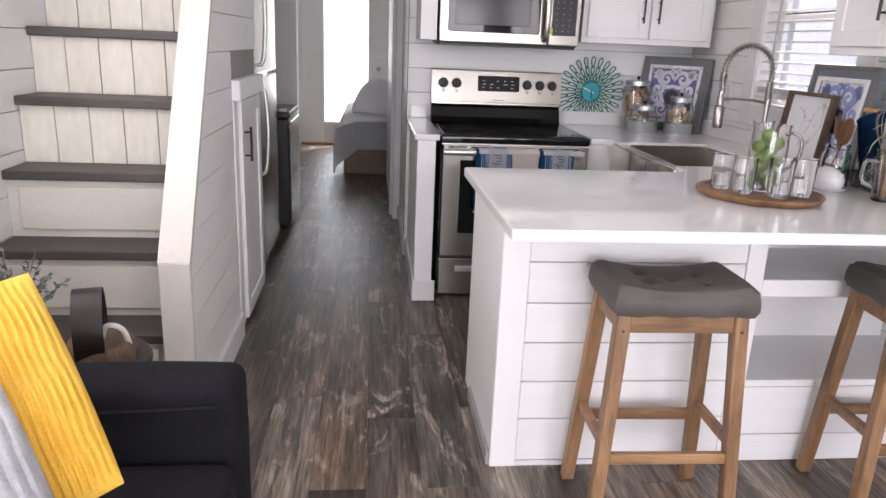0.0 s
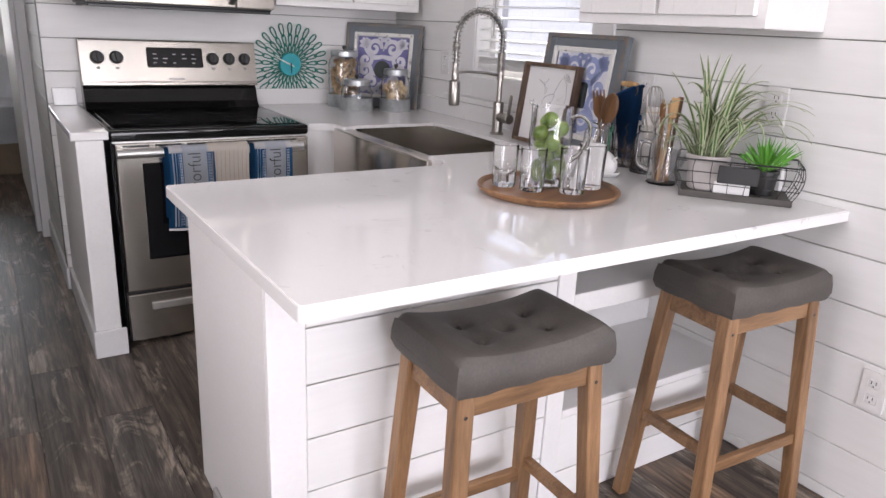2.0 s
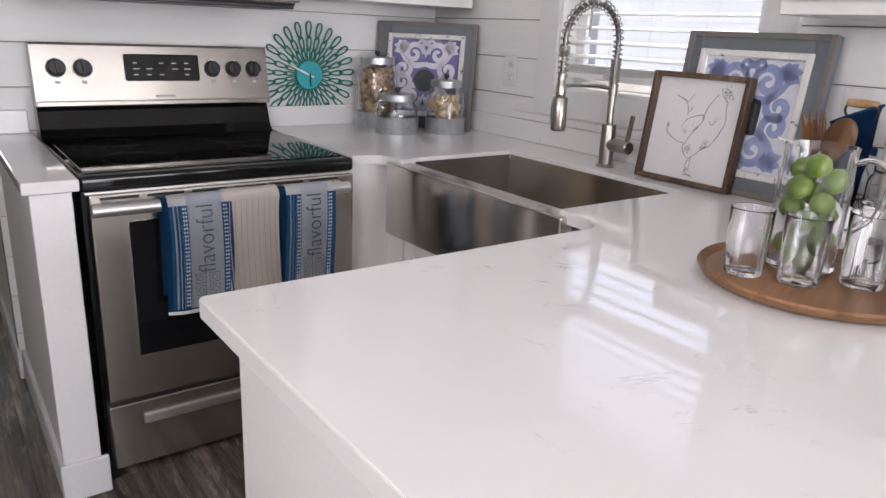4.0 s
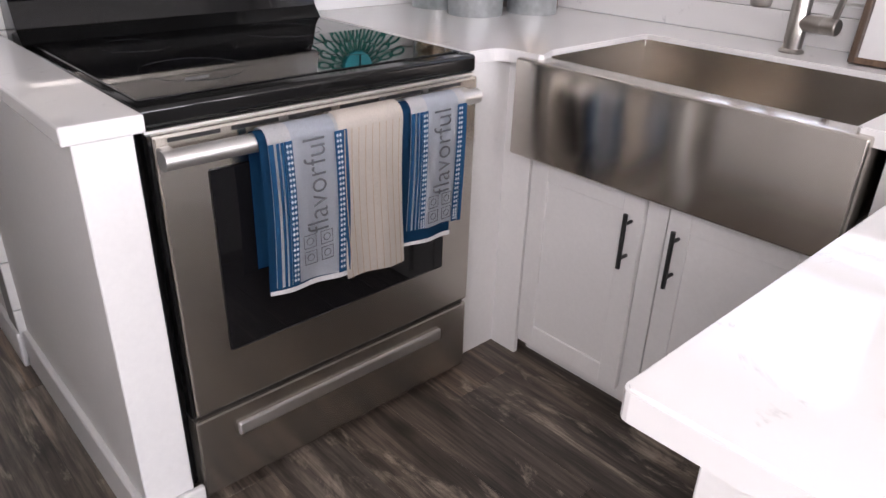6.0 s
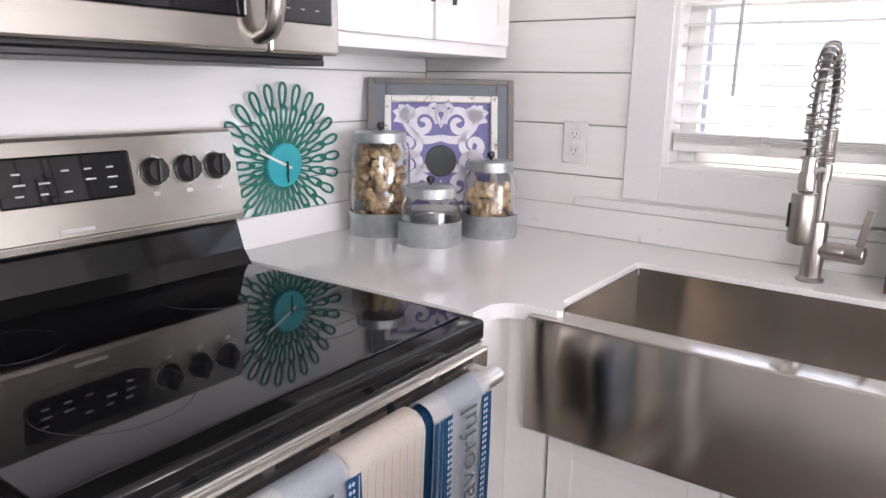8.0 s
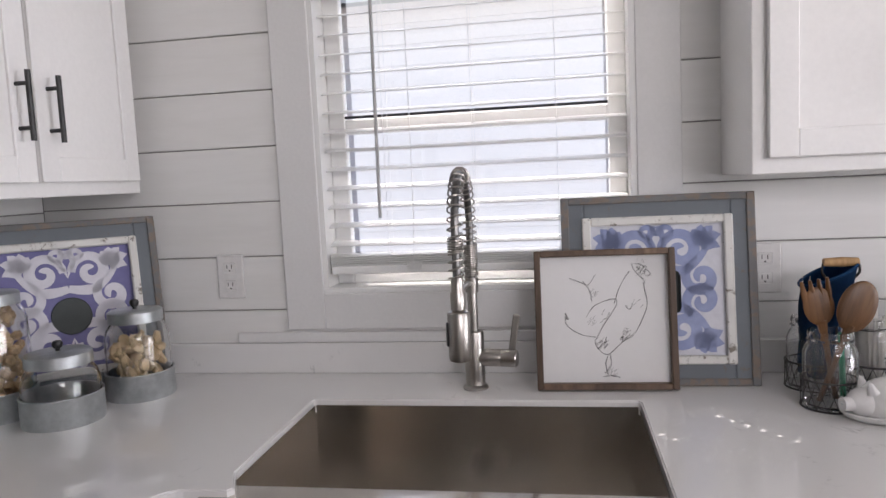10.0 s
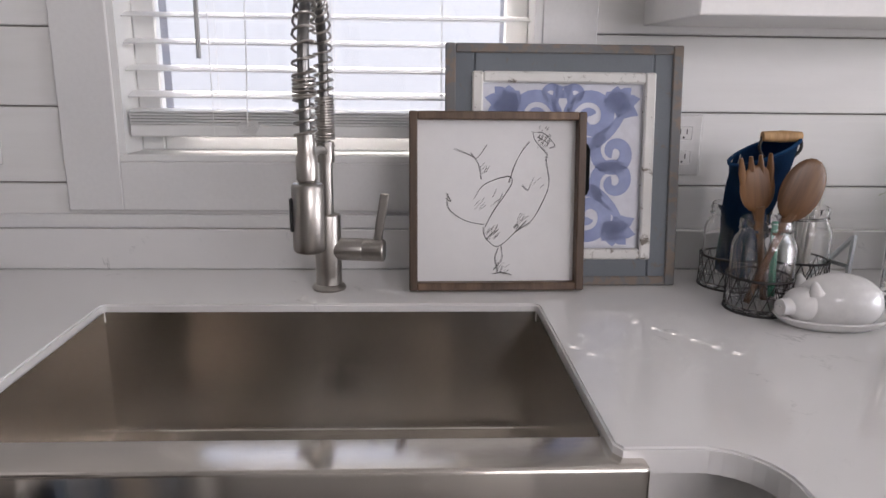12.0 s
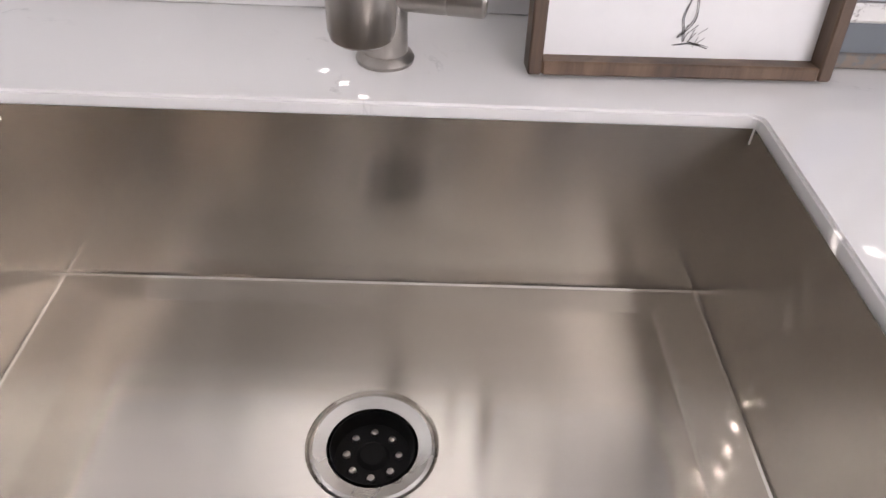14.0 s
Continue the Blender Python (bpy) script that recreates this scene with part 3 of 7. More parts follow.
def blind():
    y0, y1 = WIN[0] + 0.02, WIN[1] - 0.02
    xc = XE + 0.03
    t = thing("window_blind", pose(xc, 0, 0), "white horizontal slat blind hung in the window, lowered", "blind")
    cords = (3.432, 3.642, 3.872)
    # one slat, with small holes where the cords run through
    bm = bmesh.new()
    ys = [y0]
    for c in cords:
        ys += [c - 0.0045, c + 0.0045]
    ys.append(y1)
    for i, (p, q) in enumerate(zip(ys, ys[1:])):
        hole = i % 2 == 1
        for u0, u1 in (((-0.0245, -0.0065), (0.0065, 0.0245)) if hole else ((-0.0245, 0.0245),)):
            n = 1 if hole else 4
            for k in range(n):
                a, b = u0 + (u1 - u0) * k / n, u0 + (u1 - u0) * (k + 1) / n
                za, zb = 0.0025 * (1 - (a / 0.025) ** 2), 0.0025 * (1 - (b / 0.025) ** 2)
                vs = [bm.verts.new(v) for v in ((a, p, za), (b, p, zb), (b, q, zb), (a, q, za), (a, p, za - 0.0026), (b, p, zb - 0.0026), (b, q, zb - 0.0026), (a, q, za - 0.0026))]
                for f in ((3, 2, 1, 0), (4, 5, 6, 7), (0, 1, 5, 4), (2, 3, 7, 6), (1, 2, 6, 5), (3, 0, 4, 7)):
                    bm.faces.new([vs[j] for j in f])
    bmesh.ops.recalc_face_normals(bm, faces=bm.faces)
    first = part("slat", bm, SLAT, t)
    zs = [1.231 + 0.0493 * k for k in range(16)]
    first.matrix_basis = pose(0, 0, zs[0], 0, -12, 0)
    for k, z in enumerate(zs[1:]):
        ob = new("slat", first.data)
        ob.matrix_basis = pose(0, 0, z, 0, -12 + 0.6 * math.sin(k * 2.1), 0)
        ob.parent = t
    for k in range(5):
        ob = new("slat", first.data)
        ob.matrix_basis = pose(0, 0, 1.178 + 0.0055 * k, 0, -3, 0)
        ob.parent = t
    part("bottom_rail", box(-0.026, 0.026, y0, y1, 1.15, 1.173, 0.004, seg=2), SLAT, t)
    part("head_rail", box(-0.03, 0.03, y0, y1, 1.985, 2.018, 0.003), SLAT, t)
    for c in cords:
        for dx in (-0.026, 0.026):
            part("cord", tube([(dx, c, 1.15), (dx, c, 1.99)], 0.0009, n=5), SLAT, t)
    part("wand", tube([(-0.052, 3.879, 1.985), (-0.05, 3.885, 1.297)], 0.0045, n=6), GREY_PRINT, t, "clear plastic tilt wand")
    part("pull_cord", tube(smooth_line([(-0.034, 3.80, 1.99), (-0.034, 3.80, 1.4), (-0.034, 3.806, 1.17)], 4), 0.0012, n=5), SLAT, t)
    bm = bmesh.new()
    for k in range(5):
        a = k * 1.25
        tube([(-0.03 + 0.004 * math.cos(a + j), 3.806 + 0.022 * math.cos(j * 1.05 + a), 1.168 + 0.014 * math.sin(j * 1.05 + a * 0.7)) for j in range(7)], 0.0013, bm, 5, True)
    part("cord_knot", bm, SLAT, t)


blind()


# ---- outside ----
bm = bmesh.new()
bmesh.ops.create_grid(bm, x_segments=8, y_segments=8, size=900, matrix=Matrix.Translation((0, 0, -0.6)))
setting("ground", bm, CONCRETE, "pale concrete ground outside")
ringbm = bmesh.new()
n = 48
lo = [[ringbm.verts.new((r * math.cos(2 * math.pi * k / n), 4 + r * math.sin(2 * math.pi * k / n), -0.595)) for k in range(n)] for r in (34, 880)]
for k in range(n):
    ringbm.faces.new((lo[0][k], lo[0][(k + 1) % n], lo[1][(k + 1) % n], lo[1][k]))
bmesh.ops.recalc_face_normals(ringbm, faces=ringbm.faces)
setting("lawn", ringbm, GREENERY, "far greenery beyond the concrete, colour paled for glare")


def neighbour_house():
    """A pale lapped-board house across the yard, behind the kitchen window."""
    t = thing("house", pose(7.2, 3.5, -0.6), "pale pinkish lapped siding house across the yard", "house")
    part("wall", box(0.02, 5.0, -9, 9, 0.0, 3.7), SIDING, t)
    for k in range(18):
        part("siding_board", box(0.0, 0.022, -9, 9, 0.1 + 0.2 * k, 0.296 + 0.2 * k, 0.003), SIDING, t)
    bm = slab([(-0.45, 3.62), (2.5, 4.9), (5.45, 3.62), (5.45, 3.74), (2.5, 5.03), (-0.45, 3.74)], -9.3, 9.3, m=Matrix(((1, 0, 0, 0), (0, 0, 1, 0), (0, 1, 0, 0), (0, 0, 0, 1))))
    bmesh.ops.recalc_face_normals(bm, faces=bm.faces)
    part("roof", bm, CONCRETE, t, "pale grey roof")


neighbour_house()


# ---- end door ----
def glass_door():
    d = tagged(new("door_1"), "closed white glazed entrance door at the corridor's end", "door", "", "structure")
    y = 9.985
    part("stile", box(-0.80, -0.52, y, y + 0.045, 0.03, 2.1, 0.004), CASING, d)
    part("stile", box(0.08, 0.36, y, y + 0.045, 0.03, 2.1, 0.004), CASING, d)
    part("rail", box(-0.52, 0.08, y, y + 0.045, 0.03, 0.28, 0.004), CASING, d)
    part("rail", box(-0.52, 0.08, y, y + 0.045, 1.98, 2.1, 0.004), CASING, d)
    for x0, x1, z0, z1 in ((-0.545, -0.50, 0.255, 2.005), (0.06, 0.105, 0.255, 2.005), (-0.50, 0.06, 0.255, 0.30), (-0.50, 0.06, 1.96, 2.005)):
        part("glazing_bead", box(x0, x1, y - 0.012, y + 0.001, z0, z1, 0.004), CASING, d)
    g = part("pane", box(-0.52, 0.08, y + 0.02, y + 0.026, 0.28, 1.98), PANE, d)
    g.visible_shadow = False
    k = part("knob", lathe([(0, -0.06), (0.026, -0.055), (0.03, -0.04), (0.022, -0.022), (0.012, -0.01), (0.012, 0)], n=20, m=pose(0.20, y, 1.0, -90, 0, 0)), NICKEL, d, "satin nickel door knob", True)
    part("deadbolt", lathe([(0, -0.02), (0.026, -0.018), (0.028, 0)], n=20, m=pose(0.20, y, 1.16, -90, 0, 0)), NICKEL, d, "", True)
    part("threshold", box(-0.80, 0.36, y - 0.08, y, 0.0, 0.03, 0.003), ACACIA, d, "worn reddish wooden threshold")


glass_door()


# ---- stairs ----
def staircase():
    t = thing("staircase", pose(0, 0, 0), "steep white staircase with dark stained wooden treads", "stairs")
    x0, x1 = XW + 0.001, -0.572
    for k in range(9):
        z, y = 0.120 + 0.2465 * k, 2.54 + 0.158 * k
        part("tread", box(x0, x1, y - 0.028, y + 0.165, z - 0.034, z, 0.004, seg=2), TREAD, t)
        low = z - 0.034 - 0.2125 if k else 0.0
        if 1 <= k <= 3:
            part("riser", box(x0, x1, y, y + 0.02, low, z - 0.035), STAIR_PAINT_DIMMED, t)
            part("drawer_front", box(x0 + 0.04, x1 - 0.035, y - 0.012, y, low + 0.028, z - 0.06, 0.005, seg=2), STAIR_PAINT_DIMMED, t, "raised white drawer front")
        else:
            n = 5
            for j in range(n):
                w = (x1 - x0) / n
                part("riser_board", box(x0 + w * j + 0.0015, x0 + w * (j + 1) - 0.0015, y, y + 0.02, low, z - 0.035, 0.002), RISER, t)
    # plain carcass behind the risers
    prof = [(2.56, 0.0), (4.1, 0.0), (4.1, 2.0)] + [p for k in range(8, 0, -1) for p in ((2.54 + 0.158 * k + 0.021, 0.118 + 0.2465 * k - 0.036), (2.54 + 0.158 * k + 0.021, 0.118 + 0.2465 * (k - 1) - 0.036))]
    bm = bmesh.new()
    slab([(z, y) for y, z in prof], x0 + 0.002, x1 - 0.002, bm, m=Matrix(((0, 0, 1, 0), (0, 1, 0, 0), (1, 0, 0, 0), (0, 0, 0, 1))))
    bmesh.ops.recalc_face_normals(bm, faces=bm.faces)
    part("carcass", bm, PAINT, t)


staircase()
boards(wall_west, 1.2, 10.0, XW - 0.011, 90, 0, TOP, 0.03, gaps=((1.3, 2.7, 1.52, 2.32),))


def stair_wall():
    """The closed side of the stairs: a capped, sloped end, then boards with a low door in them."""
    top_at = lambda y: min(TOP, 0.63 + (y - 2.64) * 1.66)
    ysl = 2.64 + (TOP - 0.63) / 1.66
    bm = bmesh.new()
    swap = Matrix(((0, 0, 1, 0), (0, 1, 0, 0), (1, 0, 0, 0), (0, 0, 0, 1)))
    slab([(0, 2.652), (0, 4.2), (TOP, 4.2), (TOP, ysl + 0.01), (0.63, 2.652)], -0.569, -0.494, bm, m=swap)
    bmesh.ops.recalc_face_normals(bm, faces=bm.faces)
    w = setting("wall_stair", bm, GROOVE, "white shiplap stair wall with a sloped cap")
    part("end_panel", box(-0.574, -0.472, 2.632, 2.652, 0, 0.634, 0.004), STAIR_PAINT_DIMMED, w)
    bm = bmesh.new()
    slab([(0.634, 2.632), (0.634 - 0.012, 2.655), (TOP - 0.012, ysl + 0.023), (TOP, ysl)], -0.574, -0.472, bm, m=swap)
    bmesh.ops.recalc_face_normals(bm, faces=bm.faces)
    part("sloped_cap", bm, STAIR_PAINT_DIMMED, w)
    z = 0.118
    k = 0
    while z < TOP - 0.02:
        lo, hi = max(z, 0.118), min(z + BOARD, TOP)
        a = 2.652 if lo < 0.63 else 2.652 + (lo - 0.63) / 1.66
        spans = [(a + 0.012, 4.2)]
        if lo < 1.16:
            spans = [(a + 0.012, 3.53)]
        for p, q in spans:
            if q - p < 0.03:
                continue
            bm = bmesh.new()
            a2 = p if hi <= 0.63 else 2.664 + (hi - 0.63) / 1.66
            if a2 < q - 0.02:
                slab([(lo + 0.0016, p), (lo + 0.0016, q), (hi - 0.0016, q), (hi - 0.0016, a2)], -0.494, -0.484, bm, m=swap)
                bmesh.ops.recalc_face_normals(bm, faces=bm.faces)
                part("board", bm, SHIPLAP, w)
        z += BOARD
    part("baseboard", box(-0.494, -0.468, 2.652, 3.53, 0, 0.115, 0.003), CASING, w)
    # low door under the stairs, with its header
    d = thing("cupboard_door", pose(-0.484, 3.53, 0), "low white cupboard door under the stairs with black bar pull", "door")
    part("frame", box(-0.01, 0.006, 0.0, 0.09, 0.03, 1.075, 0.003), PAINT, d)
    part("frame", box(-0.01, 0.006, 0.63, 0.67, 0.03, 1.075, 0.003), PAINT, d)
    part("header", box(-0.01, 0.035, 0.0, 0.67, 1.078, 1.165, 0.004), PAINT, d)
    leaf = part("leaf", box(0.0, 0.012, 0.092, 0.628, 0.05, 1.07, 0.002), PAINT, d)
    for a, b, z0, z1 in ((0.092, 0.162, 0.05, 1.07), (0.558, 0.628, 0.05, 1.07), (0.162, 0.558, 1.0, 1.07), (0.162, 0.558, 0.05, 0.12)):
        part("stile", box(0.012, 0.022, a, b, z0, z1, 0.002), PAINT, d)
    h = part("handle", tube([(0.052, 0.135, 0.80), (0.052, 0.135, 0.955)], 0.006, n=8), BLACK, d, "black bar pull", True)
    for z in (0.825, 0.93):
        part("post", tube([(0.02, 0, 0), (0.05, 0, 0)], 0.0045, n=8), BLACK, h, m=pose(0, 0.135, z))


stair_wall()


def fridge():
    t = thing("refrigerator", pose(-0.56, 4.24, 0), "stainless steel refrigerator with long curved bar handles", "refrigerator")
    part("body", box(-0.55, 0.0, 0.0, 0.92, 0.02, 1.76, 0.008, seg=2), STEEL_Y, t)
    for z0, z1, a, b in ((0.04, 1.13, 0.62, 1.1), (1.15, 1.75, 1.2, 1.7)):
        d = part("door", box(0.002, 0.055, 0.005, 0.915, z0, z1, 0.01, seg=2), STEEL_Y, t)
        pts = [(0.055, 0.06, a), (0.1, 0.06, a + 0.03), (0.115, 0.06, (a + b) / 2), (0.1, 0.06, b - 0.03), (0.055, 0.06, b)]
        part("handle", tube(smooth_line(pts, 5), 0.011, n=10), CHROME, d, "curved steel handle", True)


fridge()
setting("wall_corridor_west", box(XW, -0.56, 5.2, 5.33, 0, TOP), SHIPLAP, "white wall end beside the refrigerator")
setting("baseboard_west", box(-0.56, -0.54, 5.19, 5.335, 0, 0.12, 0.003), CASING, "white baseboard block")
bm = box(-0.62, -0.555, 7.0, 7.12, 0, TOP, 0.003)
box(XW, -0.62, 7.0, 7.1, 0, TOP, bm=bm)
setting("wall_corridor_far_west", bm, SHIPLAP, "white partition with painted casing")


def washer():
    """Dark free-standing appliance in the corridor."""
    t = thing("chest_freezer", pose(-0.555, 5.45, 0), "charcoal appliance with a pale front standing in the corridor", "appliance")
    part("body", box(-0.45, 0.09, 0.0, 0.62, 0.035, 0.80, 0.012, seg=2), CHARCOAL, t)
    part("lid", box(-0.455, 0.1, -0.006, 0.63, 0.805, 0.85, 0.012, seg=2), CHARCOAL, t)
    part("front_panel", box(0.09, 0.104, 0.03, 0.6, 0.06, 0.78, 0.004), STEEL_Y, t, "pale steel front panel")
    part("hinge", box(0.02, 0.07, 0.02, 0.1, 0.85, 0.866, 0.004), CHROME, t, "chrome hinge")
    for x, y in ((0.05, 0.05), (0.05, 0.57), (-0.4, 0.05), (-0.4, 0.57)):
        part("foot", lathe([(0, 0), (0.02, 0), (0.022, 0.036), (0, 0.036)], n=12, m=pose(x, y, 0)), BLACK, t)


washer()


def bed():
    t = thing("bed", pose(-0.20, 7.75, 0), "narrow bed with white sheets over a tan skirt", "bed")
    part("base", box(0.03, 0.95, 0.04, 1.75, 0.0, 0.40, 0.02, seg=2), SKIRT, t, "tan gathered bed skirt")
    part("mattress", box(0.0, 0.98, 0.0, 1.8, 0.40, 0.60, 0.05, seg=3), LINEN, t, "", True)
    bm = bmesh.new()
    nx, ny = 20, 24
    grid = [[None] * (ny + 1) for _ in range(nx + 1)]
    for i in range(nx + 1):
        for j in range(ny + 1):
            u, v = i / nx, j / ny
            x, y = -0.02 + 1.0 * u, -0.02 + 1.5 * v
            z = 0.612 + 0.006 * math.sin(9 * u + 4 * v)
            if j < 6:
                d = (6 - j) / 6
                y = -0.02 - 0.02 * d + 0.012 * math.sin(14 * u) * d
                z = 0.612 - 0.34 * d - (0.25 * d * max(0, 1 - u * 5))
                x -= 0.1 * d * max(0, 1 - u * 5)
            if i < 3:
                d = (3 - i) / 3
                x = -0.025 - 0.05 * d
                z -= 0.42 * d * (1 if j >= 6 else 0.4)
            grid[i][j] = bm.verts.new((x, y, max(z, 0.02)))
    for i in range(nx):
        for j in range(ny):
            bm.faces.new((grid[i][j], grid[i + 1][j], grid[i + 1][j + 1], grid[i][j + 1]))
    bmesh.ops.solidify(bm, geom=bm.faces, thickness=0.006)
    part("sheet", bm, LINEN, t, "rumpled white sheet", True)
    bm = bmesh.new()
    for k in range(3):
        blob(bm, (0.35 + 0.04 * k, 0.35 + 0.1 * k, 0.635 + 0.01 * k), (0.33, 0.25, 0.034), 3, rough=0.05)
    part("folded_blanket", bm, LINEN, t, "", True)


bed()


# ---- kitchen cabinets and tops ----
def bar_pull(parent, m, length=0.142):
    h = part("handle", tube([(0, -0.03, -length / 2), (0, -0.03, length / 2)], 0.0058, n=10), BLACK, parent, "black bar pull", True, m)
    for z in (-length / 2 + 0.026, length / 2 - 0.026):
        part("post", tube([(0, 0, z), (0, -0.03, z)], 0.0045, n=8), BLACK, h)
    return h


def shaker_door(parent, w, h, m, handle=None, rail=0.055):
    """A framed door facing -y in its own space, hung with its lower left corner at m."""
    d = part("door", box(0, w, -0.014, 0, 0, h, 0.0015), PAINT, parent, "", False, m)
    for a, b, c, e in ((0, rail, 0, h), (w - rail, w, 0, h), (rail, w - rail, h - rail, h), (rail, w - rail, 0, rail)):
        part("stile", box(a, b, -0.021, -0.0135, c, e, 0.0015), PAINT, d)
    if handle:
        bar_pull(d, pose(handle[0], -0.021, handle[1]))
    return d


def upper_cabinet(name, m, w, depth, z0, z1, doors, label, crown=False):
    """Facing -y, with its back at y=0 and its left end at x=0."""
    t = thing(name, m, label, "cabinet", "wall cabinets")
    part("body", box(0, w, -depth, -0.001, z0, z1, 0.002), PAINT, t)
    if doors:
        f = w / doors
        for k in range(doors):
            left = k % 2 == 0
            ww = f - 0.035
            shaker_door(t, ww, z1 - z0 - 0.065, pose(f * k + (0.028 if left else 0.007), -depth, z0 + 0.032), (ww - 0.04 if left else 0.036, 0.155))
    return t


upper_cabinet("wall_cabinet", pose(1.302, YN, 0), 0.778, 0.332, 1.39, 2.12, 2, "white two-door wall cabinet with black bar pulls")
upper_cabinet("wall_cabinet", pose(XE, 3.048, 0, 0, 0, -90), 0.72, 0.275, 1.368, 2.12, 2, "white two-door wall cabinet beside the window")
upper_cabinet("narrow_cabinet", pose(0.372, YN, 0), 0.09, 0.42, 1.369, 2.12, 0, "narrow white end cabinet beside the microwave")


def sink_base():
    t = thing("sink_cabinet", pose(1.462, 4.02, 0, 0, 0, -90), "white two-door sink base cabinet with black pulls", "cabinet", "base cabinets")
    w = 0.80
    part("body", box(0, w, 0.0, 0.66, 0.045, 0.63, 0.001), PAINT, t)
    part("toe_kick", box(0, w, 0.03, 0.05, 0.0, 0.045), CASING, t)
    part("face_rail", box(0, w, -0.012, 0, 0.045, 0.075, 0.001), PAINT, t)
    part("face_stile", box(0.355, 0.408, -0.012, 0, 0.075, 0.63, 0.001), PAINT, t)
    shaker_door(t, 0.345, 0.555, pose(0.008, -0.004, 0.068), (0.317, 0.435))
    shaker_door(t, 0.345, 0.555, pose(0.418, -0.004, 0.068), (0.032, 0.435))


sink_base()


def corner_fillers():
    t = thing("corner_cabinet", pose(0, 0, 0), "plain white corner cabinet between range and sink", "cabinet", "base cabinets")
    part("return_panel", box(1.272, 1.452, 4.115, 4.13, 0.0, C - 0.032, 0.001), PAINT, t)
    part("side_panel", box(1.437, 1.452, 4.02, 4.115, 0.0, C - 0.032, 0.001), PAINT, t)
    part("body", box(1.292, XE - 0.001, 4.13, YN - 0.001, 0.0, C - 0.032), PAINT, t)
    part("toe_kick", box(1.30, 1.44, 4.16, 4.165, 0.0, 0.045), CASING, t)
    t = thing("corner_cabinet", pose(0, 0, 0), "plain white corner cabinet between sink and peninsula", "cabinet", "base cabinets")
    part("side_panel", box(1.437, 1.452, 3.06, 3.219, 0.0, C - 0.032, 0.001), PAINT, t)
    part("body", box(1.452, XE - 0.001, 3.055, 3.219, 0.0, C - 0.032), PAINT, t)


corner_fillers()


def arc(cx, cy, r, a0, a1, n=7):
    return [(cx + r * math.cos(radians(a0 + (a1 - a0) * k / n)), cy + r * math.sin(radians(a0 + (a1 - a0) * k / n))) for k in range(n + 1)]


SINK = (1.447, 1.887, 3.27, 4.011)


def countertop():
    """One polished sheet: back run, sink run and peninsula, with the sink cut out of it."""
    xf = 1.40
    x0, x1, y0, y1 = SINK
    out = [(XE - 0.001, YN - 0.001), (1.289, YN - 0.001), (1.289, 4.112)]
    out += arc(1.345, 4.057, 0.055, 90, 0)[0:]
    out += [(xf, 4.0), (xf, y1 - 0.02), (xf + 0.012, y1 - 0.028), (x0 + 0.03, y1 - 0.028 + 0.028)]
    hole = arc(x1 - 0.012, y1 - 0.012, 0.012, 90, 0, 4) + arc(x1 - 0.012, y0 + 0.012, 0.012, 0, -90, 4)
    out += hole
    out += [(x0 + 0.03, y0), (xf + 0.012, y0), (xf, y0 - 0.008)]
    out += arc(xf - 0.075, 3.183, 0.075, 0, -90, 8)
    out += arc(0.481, 3.098, 0.01, 90, 180, 3) + arc(0.489, 2.156, 0.01, 180, 270, 3)
    out += [(XE - 0.001, 2.146)]
    bm = slab(out, C - 0.031, C)
    bmesh.ops.recalc_face_normals(bm, faces=bm.faces)
    rim = [e for e in bm.edges if abs(e.verts[0].co.z - C) < 1e-5 and abs(e.verts[1].co.z - C) < 1e-5]
    bmesh.ops.bevel(bm, geom=rim, offset=0.003, segments=2, affect="EDGES")
    bmesh.ops.triangulate(bm, faces=[f for f in bm.faces if len(f.verts) > 4])
    t = solid("countertop", bm, QUARTZ, "polished white quartz worktop with faint grey veins", "countertop")
    s = thing("backsplash", pose(0, 0, 0), "low white quartz upstand along the walls", "backsplash")
    part("upstand", box(XE - 0.02, XE - 0.001, 2.36, YN - 0.021, C + 0.0005, C + 0.082, 0.002), QUARTZ, s)
    part("upstand", box(1.295, XE - 0.001, YN - 0.02, YN - 0.001, C + 0.0005, C + 0.082, 0.002), QUARTZ, s)
    part("batten", box(XE - 0.016, XE - 0.001, 2.99, 4.3, C + 0.083, C + 0.110, 0.002), CASING, s, "thin painted batten")


countertop()


